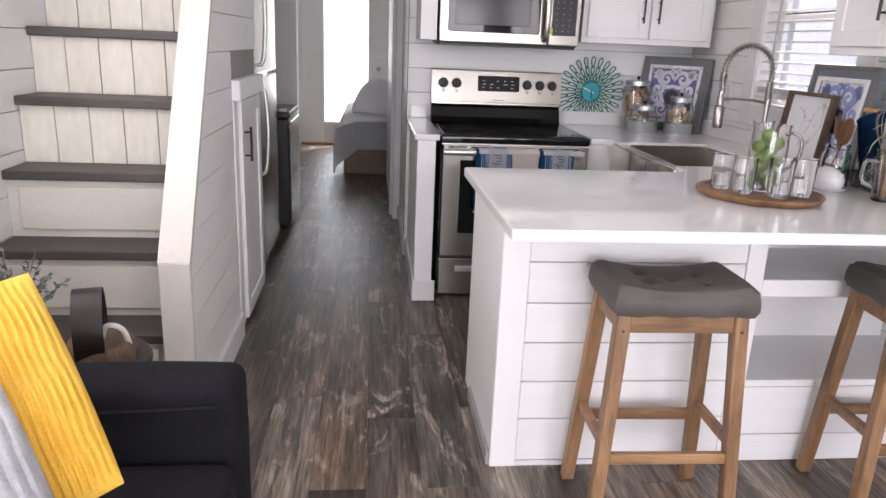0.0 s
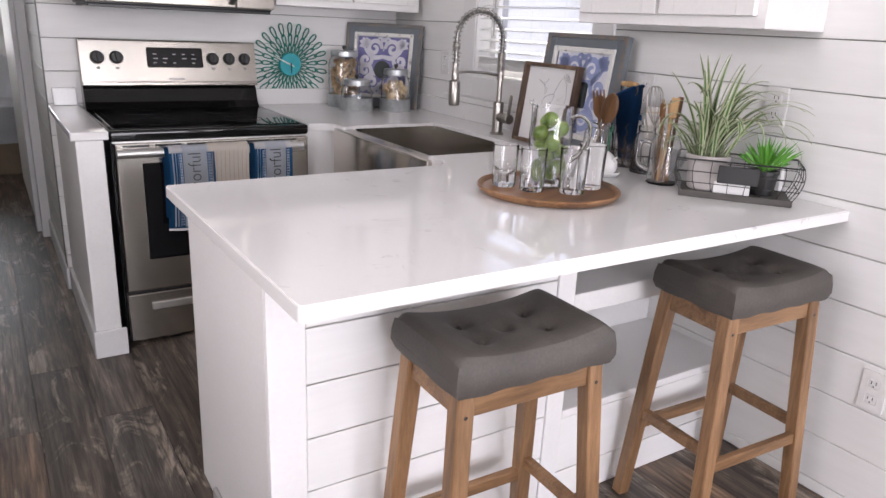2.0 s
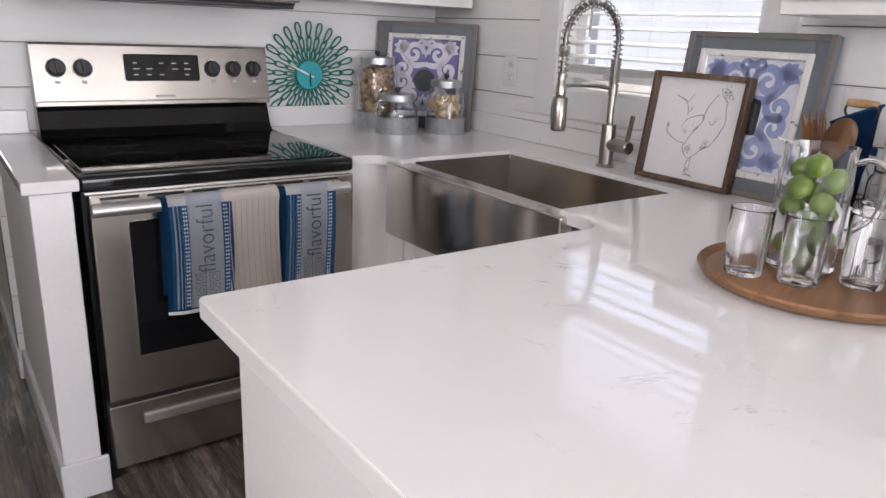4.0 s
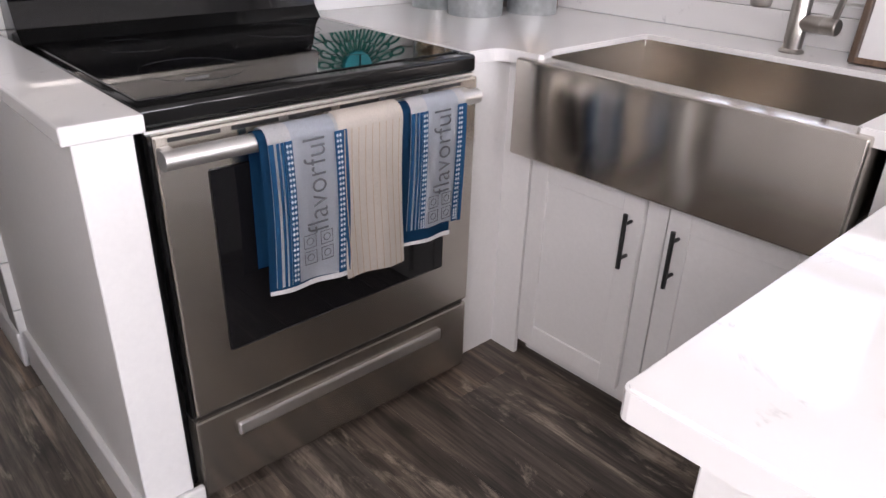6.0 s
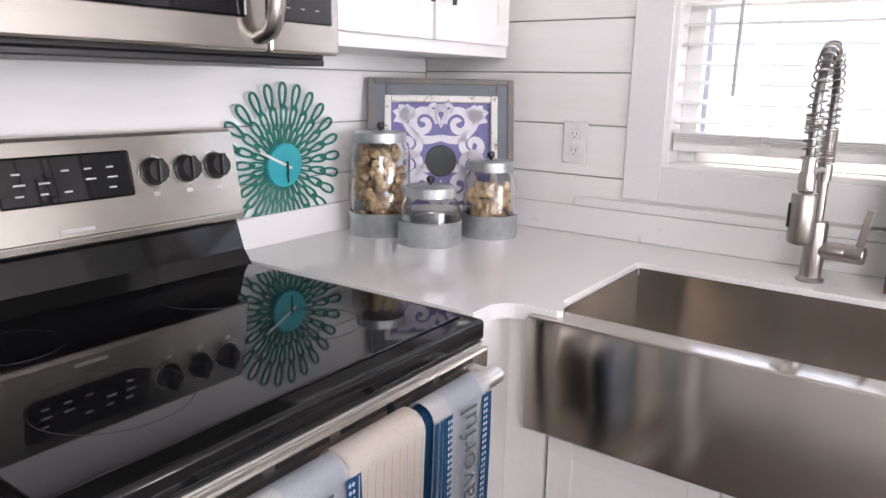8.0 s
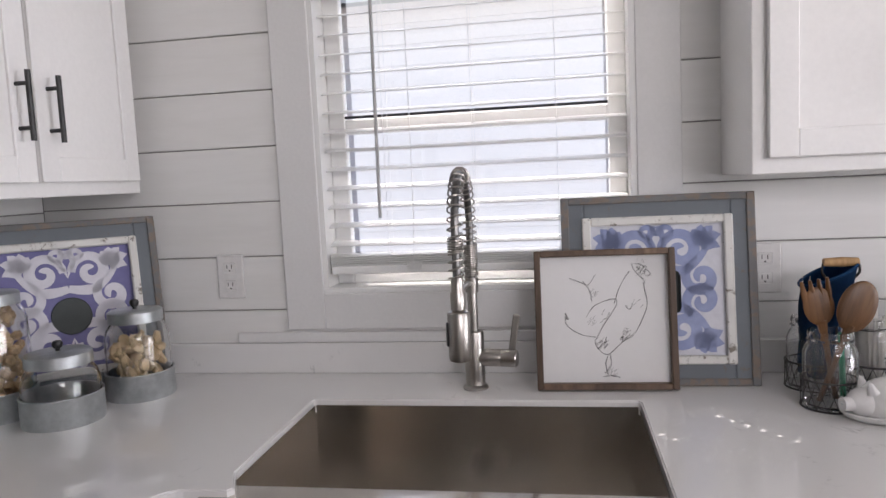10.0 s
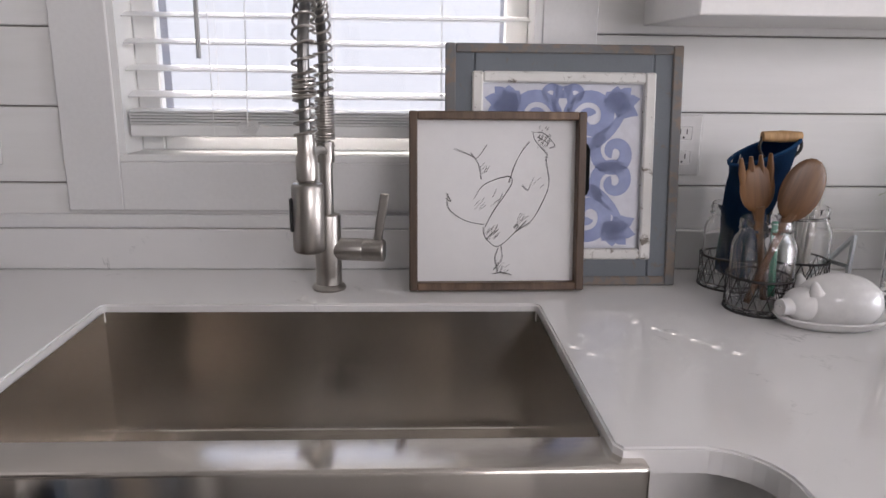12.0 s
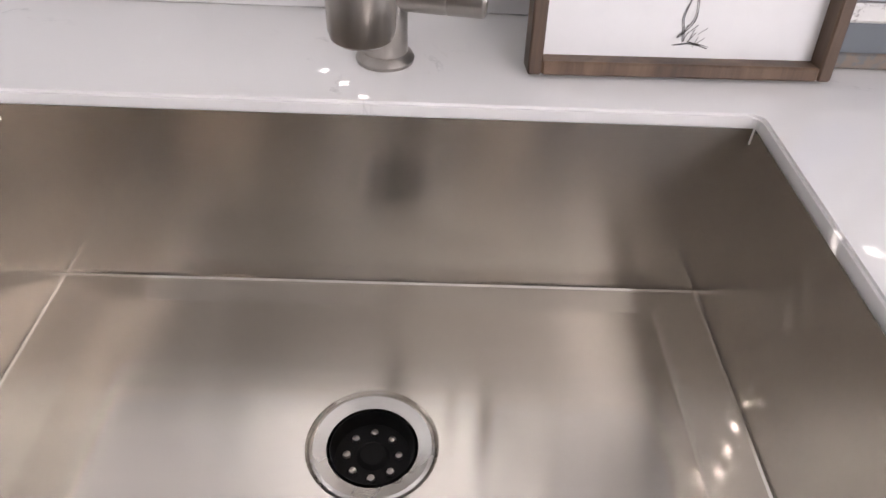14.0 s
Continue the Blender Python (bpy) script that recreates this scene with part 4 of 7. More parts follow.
def sink():
    x0, x1, y0, y1 = SINK
    t = thing("farmhouse_sink", pose(0, 0, 0), "brushed stainless steel apron-front sink", "sink")
    zf, zt = 0.652, C - 0.013
    xa = 1.380
    # apron and lip
    part("apron", box(xa, x0 + 0.004, 3.236, 4.046, 0.636, C - 0.012, 0.006, seg=3), STEEL_Y, t, "", True)
    # bowl: four folded walls with a tight fillet along the floor
    a0, a1, b0, b1 = x0 + 0.004, x1 - 0.003, y0 + 0.003, y1 - 0.003
    rim = [(a0, b0), (a1, b0), (a1, b1), (a0, b1)]
    for (p, q), (u, v), steelwork in zip(rim, rim[1:] + rim[:1], (STEEL_END, STEEL_Y, STEEL_END, STEEL_Y)):
        bm = bmesh.new()
        nx, ny = (q - v) / math.hypot(u - p, v - q), (u - p) / math.hypot(u - p, v - q)
        rows = []
        for inset, z in [(0.0, zt if steelwork is STEEL_END or p > x0 + 0.1 else C - 0.014), (0.0, zf + 0.009), (0.0012, zf + 0.006), (0.0035, zf + 0.0042), (0.007, zf + 0.0036)]:
            rows.append([bm.verts.new((x + nx * inset, y + ny * inset, z)) for x, y in ((p, q), (u, v))])
        for lo, hi in zip(rows, rows[1:]):
            bm.faces.new((lo[0], lo[1], hi[1], hi[0]))
        bm.normal_update()
        if bm.faces[:][0].normal.dot(Vector((nx, ny, 0))) < 0:
            bmesh.ops.reverse_faces(bm, faces=bm.faces)
        part("bowl_wall", bm, steelwork, t)
    # floor with a drain hole, folded slightly towards it
    cx, cy, rd = 1.667, 3.636, 0.058
    bm = bmesh.new()
    turns = sorted([2 * math.pi * k / 44 for k in range(44)] + [math.atan2(q - cy, p - cx) % (2 * math.pi) for p, q in rim])
    n = len(turns)
    ring = [bm.verts.new((cx + rd * math.cos(a), cy + rd * math.sin(a), zf - 0.006)) for a in turns]
    flat = [bm.verts.new((cx + 0.063 * math.cos(a), cy + 0.063 * math.sin(a), zf)) for a in turns]
    mid, edge = [], []
    for k in range(n):
        c, s = math.cos(turns[k]), math.sin(turns[k])
        sc = min((a1 - cx if c > 0 else cx - a0) / max(abs(c), 1e-6), (b1 - cy if s > 0 else cy - b0) / max(abs(s), 1e-6))
        edge.append(bm.verts.new((cx + sc * c, cy + sc * s, zf + 0.0045)))
        mid.append(bm.verts.new((cx + (sc * 0.84) * c, cy + (sc * 0.84) * s, zf)))
    for k in range(n):
        j = (k + 1) % n
        bm.faces.new((edge[k], edge[j], mid[j], mid[k]))
        bm.faces.new((mid[k], mid[j], flat[j], flat[k]))
        bm.faces.new((flat[k], flat[j], ring[j], ring[k]))
    bmesh.ops.recalc_face_normals(bm, faces=bm.faces)
    if sum(f.normal.z for f in bm.faces) < 0:
        bmesh.ops.reverse_faces(bm, faces=bm.faces)
    part("bowl_floor", bm, STEEL_Y, t)
    d = part("drain_ring", lathe([(0.040, -0.055), (0.040, -0.012), (0.0435, -0.004), (0.056, -0.0005), (0.059, -0.002), (0.059, -0.006)], n=40, m=pose(cx, cy, zf)), DRAIN_STEEL, t, "polished drain flange", True)
    part("strainer", lathe([(0, -0.03), (0.012, -0.03), (0.016, -0.034), (0.036, -0.034), (0.0395, -0.018), (0.0405, -0.018), (0.0405, -0.05), (0, -0.05)], n=32, m=pose(cx, cy, zf + 0.014)), DRAIN_BLACK, d, "dark basket strainer", True)
    for k in range(8):
        a = 2 * math.pi * k / 8
        part("strainer_stud", lathe([(0, 0.004), (0.0035, 0.003), (0.004, 0)], n=8, m=pose(cx + 0.025 * math.cos(a), cy + 0.025 * math.sin(a), zf - 0.020)), NICKEL, d)


sink()


def faucet():
    t = thing("kitchen_faucet", pose(1.979, 3.64, C), "brushed nickel pull-down faucet with coiled spring neck", "faucet")
    part("base", lathe([(0, 0), (0.03, 0), (0.031, 0.004), (0.028, 0.009), (0.0235, 0.011)], n=32), NICKEL, t, "", True)
    part("body", lathe([(0.0235, 0.01), (0.0235, 0.135), (0.0225, 0.138), (0.0115, 0.14), (0.0115, 0.245), (0.0105, 0.25), (0, 0.25)], n=32), NICKEL, t, "", True)
    part("bracket_ring", lathe([(0.010, 0.232), (0.0155, 0.232), (0.0155, 0.267), (0.010, 0.267)], n=24), NICKEL, t, "", True)
    # direction in which the neck reaches over the bowl
    ux, uy = -0.9999, -0.005
    reach = 0.235
    part("bracket_arm", tube([(0.0, 0.0, 0.25), (ux * reach * 0.3, uy * reach * 0.3, 0.262), (ux * reach * 0.75, uy * reach * 0.75, 0.266), (ux * reach, uy * reach, 0.262)], 0.0062, n=10), NICKEL, t, "", True)
    line = []
    z0, zt = 0.26, 0.508
    for k in range(12):
        line.append(Vector((0, 0, z0 + (zt - reach * 0.5 - z0) * k / 12)))
    for k in range(25):
        a = math.pi * k / 24
        rr = reach / 2
        line.append(Vector((ux * (rr - rr * math.cos(a)), uy * (rr - rr * math.cos(a)), zt - rr + rr * math.sin(a))))
    for k in range(1, 9):
        line.append(Vector((ux * reach, uy * reach, zt - reach / 2 - 0.10 * k / 8)))
    part("hose", tube(line, 0.0085, n=12), GREY_HOSE, t, "grey braided inner hose", True)
    # spring: coils round the hose
    bmS = bmesh.new()
    total, pts = len(line) - 1, []
    turns = 34
    for i in range(turns * 10 + 1):
        s = total * i / (turns * 10)
        k = min(int(s), total - 1)
        c = line[k].lerp(line[k + 1], s - k)
        d = (line[k + 1] - line[k]).normalized()
        side = Vector((-uy, ux, 0)).normalized()
        w = d.cross(side)
        a = 2 * math.pi * i / 10
        pts.append(c + 0.0155 * (math.cos(a) * side + math.sin(a) * w))
    part("spring", tube(pts, 0.0021, n=6), NICKEL, t, "coiled steel spring", True)
    # tightly wound ends of the spring
    for cx, cy, za, zb in ((0, 0, 0.27, 0.345), (ux * reach, uy * reach, 0.352, 0.378)):
        n = int((zb - za) / 0.0046)
        tight = [(cx + 0.0155 * math.cos(k * math.pi / 6), cy + 0.0155 * math.sin(k * math.pi / 6), za + (zb - za) * k / (n * 12)) for k in range(n * 12 + 1)]
        part("spring_end", tube(tight, 0.0021, n=6), NICKEL, t, "", True)
    hx, hy = ux * reach, uy * reach
    hd = part("spray_head", lathe([(0, 0.128), (0.018, 0.128), (0.022, 0.131), (0.0235, 0.137), (0.0235, 0.226), (0.021, 0.23), (0.012, 0.233)], n=32, m=pose(hx, hy, 0)), NICKEL, t, "", True)
    part("swivel", lathe([(0.012, 0.232), (0.0155, 0.236), (0.0155, 0.268), (0.0125, 0.273), (0.0125, 0.30)], n=20, m=pose(hx, hy, 0)), NICKEL, hd, "polished swivel joint", True)
    part("spray_button", box(-0.005, 0.005, 0.021, 0.027, 0.16, 0.21, 0.003, seg=2), BLACK, hd, "black button", False, pose(hx, hy, 0, 0, 0, 20))
    part("valve", lathe([(0, 0.0), (0.0205, 0.0), (0.0205, 0.05), (0.0195, 0.052), (0.0205, 0.054), (0.0205, 0.088), (0.018, 0.091), (0, 0.091)], n=32, m=pose(0, -0.012, 0.075, 90, 0, -8)), NICKEL, t, "", True)
    lv = part("lever", box(-0.004, 0.004, -0.008, 0.008, 0.0, 0.098, 0.003, seg=2), NICKEL, t, "", False, pose(-0.012, -0.088, 0.082, 9, 0, 0))
    part("temperature_mark", blob(bmesh.new(), (-0.022, -0.066, 0.085), (0.0035, 0.005, 0.003), 1), RED, t, "red dot")


faucet()


# ---- peninsula ----
def peninsula():
    t = thing("peninsula", pose(0, 0, 0), "white shiplap peninsula base with open shelves", "peninsula")
    xl, yf, yb = 0.512, 2.43, 3.05
    z1 = C - 0.032
    part("end_panel", box(xl, xl + 0.018, yf + 0.001, yb, 0.0, z1, 0.002), PAINT, t)
    part("end_baseboard", box(xl - 0.012, xl - 0.0005, yf + 0.0, 2.9, 0.0, 0.05, 0.002), GROOVE, t)
    part("corner_board", box(xl, xl + 0.085, yf - 0.012, yf, 0.0, z1, 0.002), PAINT, t)
    part("corner_board", box(1.30, 1.362, yf - 0.012, yf, 0.0, z1, 0.002), PAINT, t)
    part("back_panel", box(xl + 0.018, 1.41, yb - 0.018, yb, 0.05, z1, 0.001), PAINT, t)
    part("carcass", box(xl + 0.018, 1.35, yf + 0.001, yb - 0.018, 0.0, z1), GROOVE, t)
    part("carcass", box(1.362, XE - 0.002, 2.80, yb, 0.0, z1), PAINT, t)
    part("shelf_side", box(1.35, 1.362, yf + 0.001, 2.8, 0.0, z1), PAINT, t)
    zz = [0.02, 0.175, 0.309, 0.446, 0.581, 0.716, z1]
    for a, b in zip(zz, zz[1:]):
        part("board", box(xl + 0.086, 1.299, yf - 0.008, yf + 0.001, a + 0.0018, b - 0.0018, 0.0016), SHIPLAP, t)
    part("foot_rail", box(xl + 0.086, 1.299, yf - 0.008, yf, 0.0, 0.018), PAINT, t)
    # open shelves at the wall end
    part("shelf", box(1.363, XE - 0.002, yf - 0.01, 2.799, 0.606, 0.664, 0.002), PAINT, t)
    part("shelf", box(1.363, XE - 0.002, yf - 0.01, 2.799, 0.286, 0.31, 0.002), PAINT, t)
    for a, b in ((0.0, 0.105), (0.105, 0.285)):
        part("board", box(1.363, XE - 0.002, yf - 0.008, yf + 0.004, a + 0.0018, b - 0.0018, 0.0016), SHIPLAP, t)


peninsula()


# ---- bar stools ----
def bar_stool(m, label):
    t = thing("bar_stool", m, label, "stool", "bar stools")
    w, d, zs = 0.183, 0.120, 0.672
    # saddle cushion: a soft grid, dished in the middle, with tufts
    bm = bmesh.new()
    nx, ny = 32, 22
    tufts = [(-0.085, -0.042), (0.085, -0.042), (-0.085, 0.042), (0.085, 0.042), (0.0, 0.0)]
    def top(u, v):
        x, y = u * w * 1.06, v * d * 1.08
        z = 0.072 + 0.022 * (abs(u) ** 2.2) - 0.006 * abs(v) ** 6
        edge = max(abs(u), abs(v))
        z -= 0.018 * max(0, (edge - 0.86) / 0.14) ** 2
        for a, b in tufts:
            q = ((x - a) ** 2 + (y - b) ** 2) ** 0.5
            z -= 0.017 * math.exp(-(q / 0.02) ** 2) + 0.006 * math.exp(-(q / 0.045) ** 2)
        for sx in (-1, 1):
            z -= 0.004 * math.exp(-((abs(x - sx * 0.085) + abs(y)) / 0.012) ** 2)
        return Vector((x, y, zs + z))
    g = [[bm.verts.new(top(-1 + 2 * i / nx, -1 + 2 * j / ny)) for j in range(ny + 1)] for i in range(nx + 1)]
    for i in range(nx):
        for j in range(ny):
            bm.faces.new((g[i][j], g[i + 1][j], g[i + 1][j + 1], g[i][j + 1]))
    rim = [g[i][0] for i in range(nx + 1)] + [g[nx][j] for j in range(1, ny + 1)] + [g[i][ny] for i in range(nx - 1, -1, -1)] + [g[0][j] for j in range(ny - 1, 0, -1)]
    rings = [rim]
    for s, z in ((1.025, 0.044), (1.03, 0.02), (0.985, 0.0)):
        rings.append([bm.verts.new((v.co.x * s, v.co.y * s * 1.01, zs + z + 0.35 * (v.co.z - zs - 0.072) * (z / 0.05) + 0.002 * math.sin(60 * v.co.x + 47 * v.co.y))) for v in rim])
    for a, b in zip(rings, rings[1:]):
        for k in range(len(a)):
            j = (k + 1) % len(a)
            bm.faces.new((a[k], b[k], b[j], a[j]))
    bm.faces.new(rings[-1])
    bmesh.ops.recalc_face_normals(bm, faces=bm.faces)
    seat = part("seat", bm, LEATHER, t, "grey tufted faux-leather saddle cushion", True)
    ring = [(x * w * 1.085, y * d * 1.105, zs + 0.028) for x, y in ((-1, -1), (1, -1), (1, 1), (-1, 1))]
    part("seam", tube(ring, 0.0025, n=5, closed=True), LEATHER, seat)
    for k, (a, b) in enumerate(tufts[:4]):
        blobm = blob(bmesh.new(), (a, b, zs + 0.062), (0.007, 0.007, 0.004), 1)
        part("button", blobm, LEATHER, seat)
    # legs splay out to the floor
    foot, head = (0.202, 0.142), (0.163, 0.098)
    ends = []
    for sx in (-1, 1):
        for sy in (-1, 1):
            bm = bmesh.new()
            s = 0.0185
            lo = [bm.verts.new((sx * foot[0] + a * s, sy * foot[1] + b * s, 0)) for a, b in ((-1, -1), (1, -1), (1, 1), (-1, 1))]
            hi = [bm.verts.new((sx * head[0] + a * s * 1.08, sy * head[1] + b * s * 1.08, zs)) for a, b in ((-1, -1), (1, -1), (1, 1), (-1, 1))]
            bm.faces.new(lo[::-1]), bm.faces.new(hi)
            for i in range(4):
                bm.faces.new((lo[i], lo[(i + 1) % 4], hi[(i + 1) % 4], hi[i]))
            bmesh.ops.bevel(bm, geom=list(bm.edges), offset=0.003, segments=1, affect="EDGES")
            leg = part("leg", bm, STOOL_WOOD, t)
            part("bolt_plug", lathe([(0, 0.0015), (0.0055, 0.001), (0.006, 0)], n=10, m=pose(sx * 0.166, sy * (0.1005 + s * 1.05), 0.624, -90 * sy, 0, 0)), BLACK, leg)
    at = lambda z: (foot[0] + (head[0] - foot[0]) * z / zs, foot[1] + (head[1] - foot[1]) * z / zs)
    for sy in (-1, 1):
        x, y = at(0.636)
        part("apron", box(-x + 0.018, x - 0.018, sy * y - 0.011, sy * y + 0.011, 0.618, zs, 0.002), STOOL_RAIL, t)
        x, y = at(0.24)
        part("stretcher", box(-x + 0.015, x - 0.015, sy * y - 0.011, sy * y + 0.011, 0.225, 0.258, 0.003), STOOL_RAIL, t)
    for sx in (-1, 1):
        x, y = at(0.636)
        part("apron", box(sx * x - 0.011, sx * x + 0.011, -y + 0.018, y - 0.018, 0.618, zs, 0.002), STOOL_RAIL, t)
        x, y = at(0.285)
        part("stretcher", box(sx * x - 0.011, sx * x + 0.011, -y + 0.015, y - 0.015, 0.268, 0.3, 0.003), STOOL_RAIL, t)
    return t


st = bar_stool(pose(0.957, 2.206, 0, 0, 0, -1.5), "oak-coloured wooden bar stool with a grey tufted saddle seat")
tagged(copy_thing(st, pose(1.785, 2.215, 0, 0, 0, -3)), "oak-coloured wooden bar stool with grey tufted seat beside the wall")


# ---- range ----
def cooking_range():
    x0, x1, yf, yb = 0.471, 1.271, 4.085, YN - 0.012
    w = x1 - x0
    t = thing("electric_range", pose(x0, yf, 0), "stainless steel electric range with black glass cooktop", "range")
    d = yb - yf
    part("body", box(0.0, w, 0.02, d, 0.03, 0.858, 0.003), ENAMEL, t, "black enamel side panels")
    ck = part("cooktop_frame", box(-0.002, w + 0.002, -0.012, d - 0.05, 0.852, 0.893, 0.009, seg=3), ENAMEL, t, "black enamel cooktop rim", True)
    part("cooktop_glass", box(0.018, w - 0.018, 0.03, d - 0.13, 0.893, 0.8965, 0.002), BLACK_GLASS, ck, "glossy black ceramic glass")
    for cx, cy, r in ((0.2, 0.2, 0.105), (0.58, 0.21, 0.085), (0.2, 0.5, 0.08), (0.58, 0.5, 0.105)):
        part("burner_mark", tube([(cx + r * math.cos(a * math.pi / 20), cy + r * math.sin(a * math.pi / 20), 0.8966) for a in range(40)], 0.0006, n=4, closed=True), SMOKED, ck)
    # raised back: black riser, then the sloped steel control panel
    swap = Matrix(((0, 0, 1, 0), (1, 0, 0, 0), (0, 1, 0, 0), (0, 0, 0, 1)))
    bm = slab([(d - 0.128, 0.885), (d - 0.002, 0.885), (d - 0.002, 1.003), (d - 0.062, 1.003), (d - 0.075, 0.985), (d - 0.096, 0.925)], 0.0, w, m=swap)
    bmesh.ops.recalc_face_normals(bm, faces=bm.faces)
    part("riser", bm, ENAMEL, t, "black enamel riser")
    bm = slab([(d - 0.102, 1.003), (d - 0.002, 1.003), (d - 0.002, 1.205), (d - 0.055, 1.205), (d - 0.066, 1.198)], -0.001, w + 0.001, m=swap)
    bmesh.ops.recalc_face_normals(bm, faces=bm.faces)
    bg = part("control_panel", bm, STEEL_X, t, "brushed steel control panel")
    part("panel_foot", box(0.0, w, d - 0.106, d - 0.07, 0.999, 1.018, 0.004, seg=2), STEEL_X, t)
    # the panel's face leans back: local frame on it
    lean = math.degrees(math.atan2(0.036, 0.195))
    face = lambda x, s: pose(x, d - 0.102 + 0.036 * s - 0.0012, 1.003 + 0.195 * s, 90 - lean, 0, 0)
    for x in (0.07, 0.151, 0.588, 0.667, 0.744):
        k = part("knob", lathe([(0.029, 0.0), (0.0295, 0.004), (0.027, 0.006), (0.0245, 0.022), (0.0225, 0.025), (0, 0.025)], n=28), BLACK, bg, "black control knob", True, face(x, 0.625))
        part("grip", box(-0.0062, 0.0062, -0.0245, 0.0245, 0.02, 0.035, 0.003, seg=2), BLACK, k, "", False, pose(0, 0, 0, 0, 0, 8 if x < 0.3 else -5))
        part("knob_ring", lathe([(0.029, 0.0), (0.032, 0.0008), (0.032, 0.0)], n=28), CHROME, k)
        part("tick", box(-0.0015, 0.0015, 0.031, 0.037, 0.0, 0.0006), GREY_PRINT, k)
        part("print_mark", box(-0.008, 0.008, -0.052, -0.042, 0.0, 0.0006), GREY_PRINT, k)
    dp = part("display", box(-0.128, 0.128, -0.046, 0.046, 0, 0.003, 0.004), BLACK_GLASS, bg, "black glass display", False, face(0.41, 0.635))
    for i in range(5):
        for j in range(3):
            if (i + j) % 4 != 3:
                part("print_mark", box(-0.1 + 0.044 * i, -0.085 + 0.044 * i + 0.006 * (j % 2), -0.026 + 0.02 * j, -0.0225 + 0.02 * j, 0.003, 0.0034), GREY_PRINT, dp)
    part("maker_mark", box(-0.034, 0.034, -0.004, 0.004, 0, 0.0008), GREY_PRINT, bg, "", False, face(0.41, 0.14))
    # vent strip, door, window, handle
    dr = part("oven_door", box(0.014, w - 0.006, -0.026, 0.02, 0.238, 0.846, 0.006, seg=2), STEEL_X, t, "brushed steel oven door")
    part("door_edge", box(0.008, 0.0145, -0.02, 0.02, 0.238, 0.846), ENAMEL, dr)
    part("vent_strip", box(0.008, w - 0.006, -0.012, 0.018, 0.8465, 0.8515), CHROME, t)
    for k in range(6):
        a = 0.04 + k * 0.12
        part("vent_slot", box(a, a + 0.098, -0.0268, -0.0255, 0.831, 0.8385), BLACK, dr)
    part("oven_window", box(0.106, w - 0.106, -0.0285, -0.0262, 0.37, 0.766, 0.003), BLACK_GLASS, dr, "black oven window")
    hd = part("handle", tube([(0.012, -0.062, 0.812), (w - 0.045, -0.062, 0.812)], 0.021, n=20, flat=0.85), CHROME, dr, "satin steel handle bar", True)
    for x in (0.03, w - 0.066):
        part("handle_mount", box(x - 0.013, x + 0.013, -0.06, -0.025, 0.797, 0.827, 0.004), CHROME, hd)
    # drawer
    dw = part("drawer", box(0.01, w - 0.006, -0.024, 0.02, 0.018, 0.225, 0.006, seg=2), STEEL_X, t, "brushed steel storage drawer")
    bm = box(0.1, w - 0.105, -0.034, -0.0235, 0.15, 0.183, 0.005, seg=2)
    part("drawer_pull", bm, CHROME, dw, "raised drawer pull")
    part("drawer_gap", box(0.01, w - 0.006, -0.01, 0.018, 0.2255, 0.2375), BLACK, t)
    for x, y in ((0.05, 0.03), (w - 0.05, 0.03), (0.05, d - 0.06), (w - 0.05, d - 0.06)):
        part("foot", lathe([(0, 0), (0.016, 0), (0.016, 0.034), (0, 0.034)], n=12, m=pose(x, y, 0)), BLACK, t)


cooking_range()


